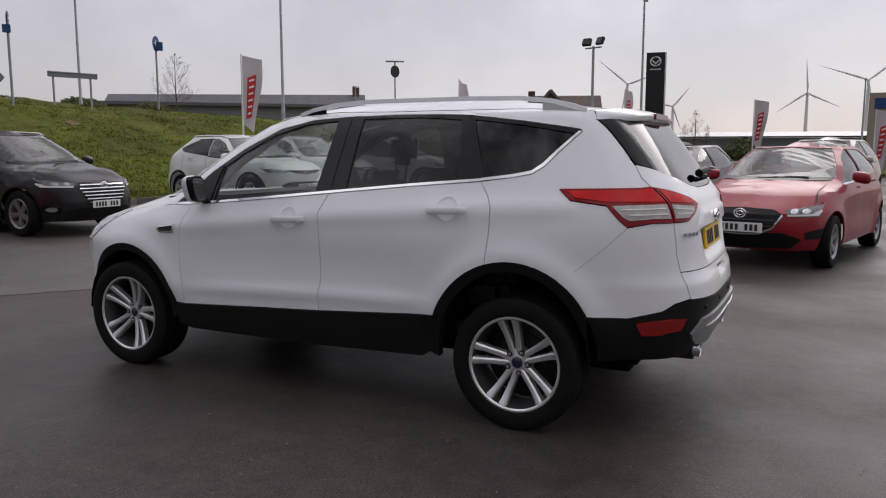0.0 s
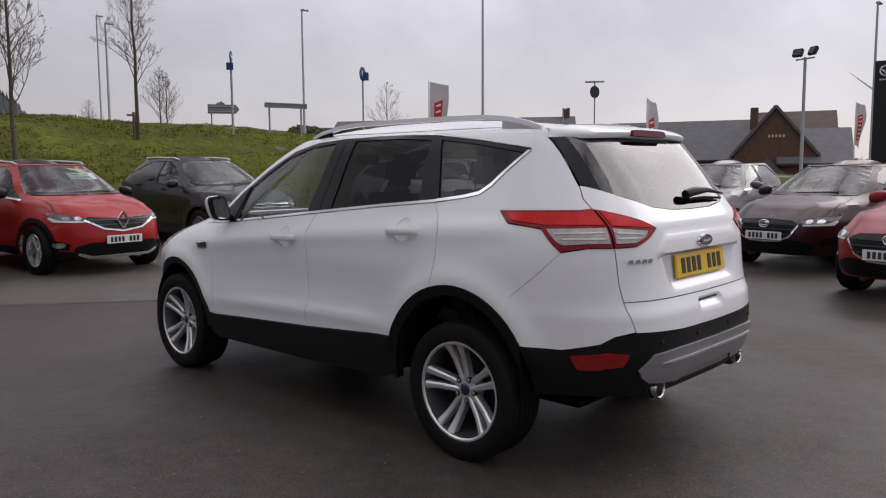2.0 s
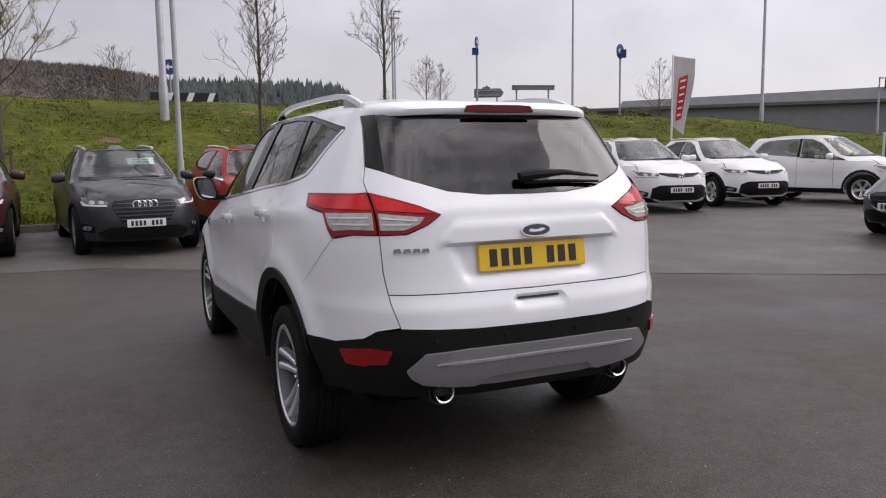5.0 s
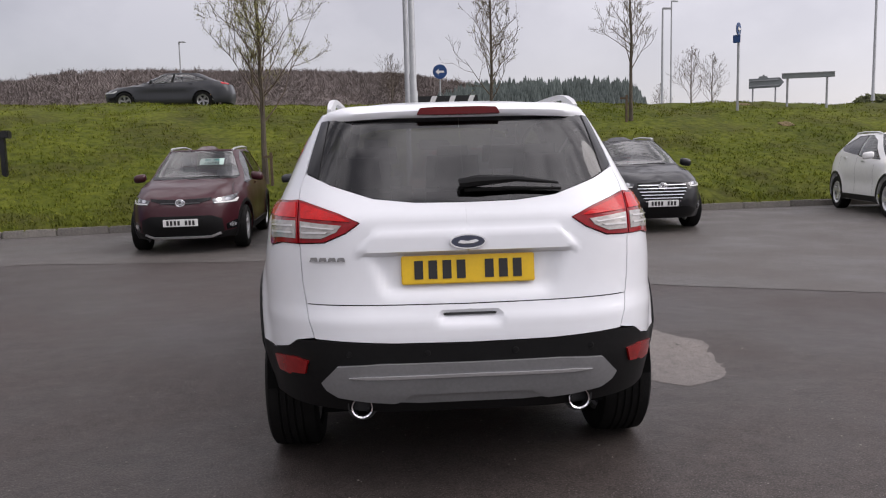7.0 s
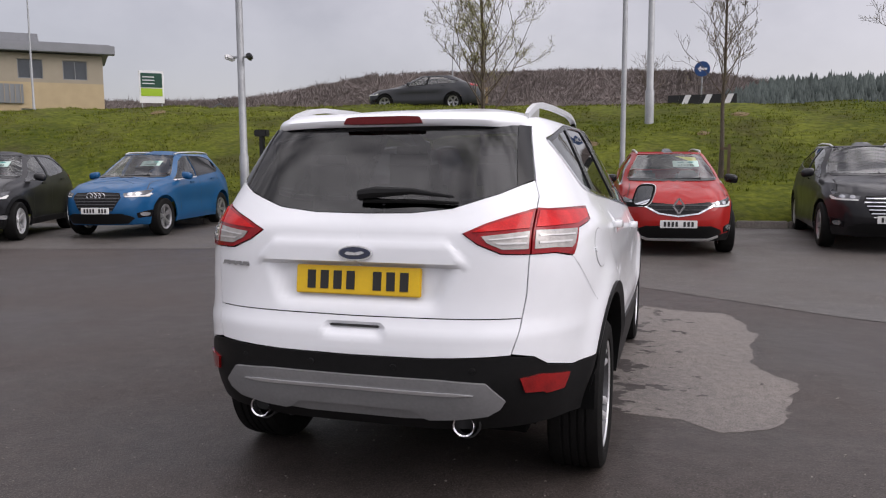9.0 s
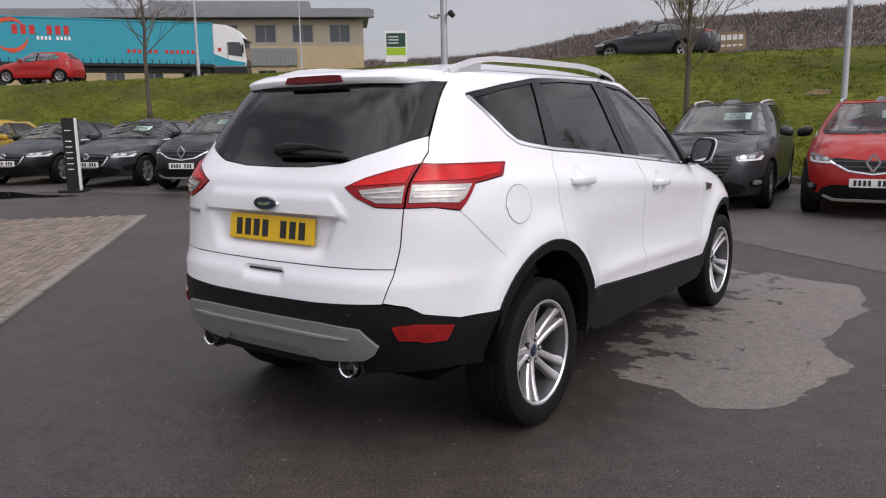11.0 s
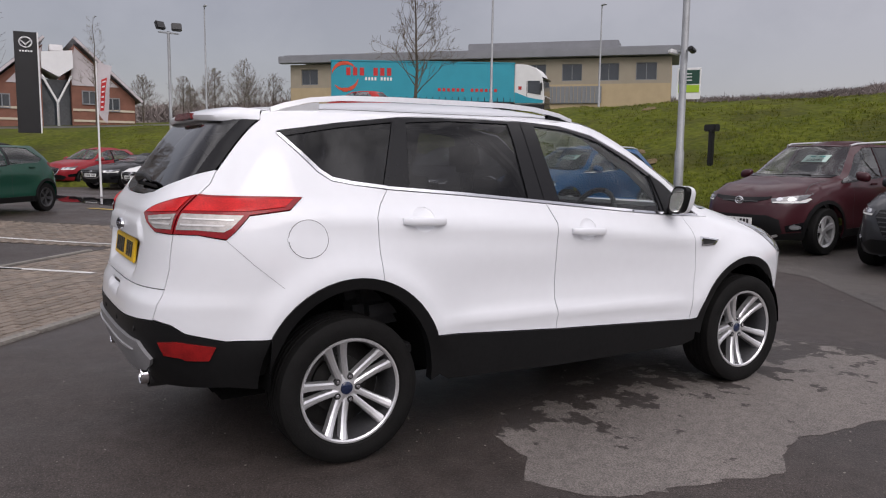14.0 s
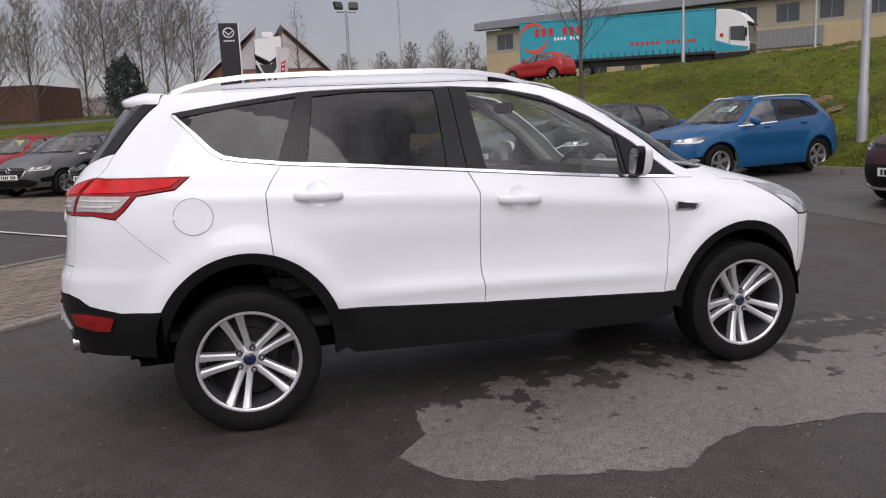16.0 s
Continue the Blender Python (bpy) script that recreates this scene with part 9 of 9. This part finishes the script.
M_SOIL = mat("loose_brown_soil", (0.165, 0.120, 0.062), rough=1.0, scale=6.0, vary=0.4, bump=1.0, fine=0.03)
molehills()
M_BLADE = patchy(mat("grass_blade", (0.112, 0.147, 0.012), rough=0.9, scale=0.38, vary=0.35, second=(0.205, 0.222, 0.036), spec=0.05), 0.55, (0.075, 0.066, 0.024), 0.70)
M_BLADE = patchy(M_BLADE, 6.0, (0.060, 0.078, 0.012), 0.6)
grass()


# ---- block paving, last ----
def paving():
    """Two bands of grey-brown blocks; the nearest are parts, the rest is one joined mesh."""
    ux, uy = Vector((-0.741, 0.671)), Vector((-0.671, -0.741))
    o = Vector((-1.45, -2.15))

    def at(a, b):
        p = o + ux * a + uy * b
        return p
    root = tagged(new("pavement_blocks"), "band of grey-brown block paving with a raised edge", "pavement", kind="structure")

    def quad(a0, a1, b0, b1):
        return [tuple(at(a0, b0)), tuple(at(a1, b0)), tuple(at(a1, b1)), tuple(at(a0, b1))]
    sheet("pavement_bed", quad(-3.0, 9.2, 0, 2.75), 0.003, M_JOINT, "sandy bed under the block paving")
    sheet("pavement_bed_2", quad(6.6, 9.2, 2.75, 14.0), 0.003, M_JOINT, "sandy bed under the block paving")
    me = box_mesh("paving_block", (0.192, 0.094, 0.05), M_BRICKPAVE, bevel=0.004)
    edge = box_mesh("edging_stone", (0.90, 0.10, 0.06), M_KERB, bevel=0.008)
    rnd = random.Random(3)
    verts, faces, n = [], [], 0
    turn = math.degrees(math.atan2(ux.y, ux.x))
    bands = [(-3.0, 9.2, 0.06, 2.75), (6.6, 9.2, 2.75, 12.0)]
    bx = [v.co.copy() for v in me.vertices]
    fx = [tuple(p.vertices) for p in me.polygons]
    light = [Vector((sx * 0.096, sy * 0.047, z)) for z in (-0.025, 0.025) for sx, sy in ((-1, -1), (1, -1), (1, 1), (-1, 1))]
    lf = [(4, 5, 6, 7), (0, 1, 5, 4), (1, 2, 6, 5), (2, 3, 7, 6), (3, 0, 4, 7)]
    for a0, a1, b0, b1 in bands:
        rows = int((b1 - b0) / 0.1)
        for j in range(rows):
            b = b0 + 0.1 * (j + 0.5)
            for i in range(int((a1 - a0) / 0.2)):
                a = a0 + 0.2 * (i + 0.5 + 0.5 * (j % 2))
                if a > a1 - 0.1:
                    continue
                p = at(a, b)
                z = lot_height(p.length) - 0.016 + rnd.uniform(-0.002, 0.003)
                m = pose(p.x, p.y, z, rnd.uniform(-0.6, 0.6), rnd.uniform(-0.6, 0.6), turn + rnd.uniform(-0.8, 0.8))
                if n < 300 and 0.2 < a < 3.6 and b < 1.9:
                    part("paving_block", me, root, m=m)
                    n += 1
                else:
                    k = len(verts)
                    verts.extend(m @ v for v in light)
                    faces.extend(tuple(k + q for q in f) for f in lf)
    rest = part("paving_rest", mesh_of("paving_rest", verts, faces, M_BRICKREST, smooth=False), root)
    rest["kind"] = "stuff"
    for i in range(13):
        p = at(-3.0 + 0.92 * (i + 0.5), 0.0)
        part("edging_stone", edge, root, m=pose(p.x, p.y, lot_height(p.length) - 0.006, 0, 0, turn))
    for i in range(10):
        p = at(-3.0 + 0.92 * (i + 0.5), 2.80)
        part("edging_stone", edge, root, m=pose(p.x, p.y, lot_height(p.length) - 0.012, 0, 0, turn))


def island_material():
    m = mat("block_paving_far", (0.17, 0.135, 0.105), rough=0.6, scale=3.0, vary=0.30, bump=0.5, fine=0.006, rvary=0.15)
    n, l = m.node_tree.nodes, m.node_tree.links
    geo = n.new("ShaderNodeNewGeometry")
    mr = n.new("ShaderNodeMapRange")
    mr.inputs["To Min"].default_value, mr.inputs["To Max"].default_value = 0.76, 1.24
    l.new(geo.outputs["Random Per Island"], mr.inputs["Value"])
    mx = n.new("ShaderNodeMix")
    mx.data_type, mx.blend_type = "RGBA", "MULTIPLY"
    mx.inputs["Factor"].default_value = 1.0
    b = n["Principled BSDF"]
    src = b.inputs["Base Color"].links[0].from_socket
    l.new(src, mx.inputs["A"])
    l.new(mr.outputs[0], mx.inputs["B"])
    l.new(mx.outputs["Result"], b.inputs["Base Color"])
    return m


M_BRICKREST = island_material()
paving()
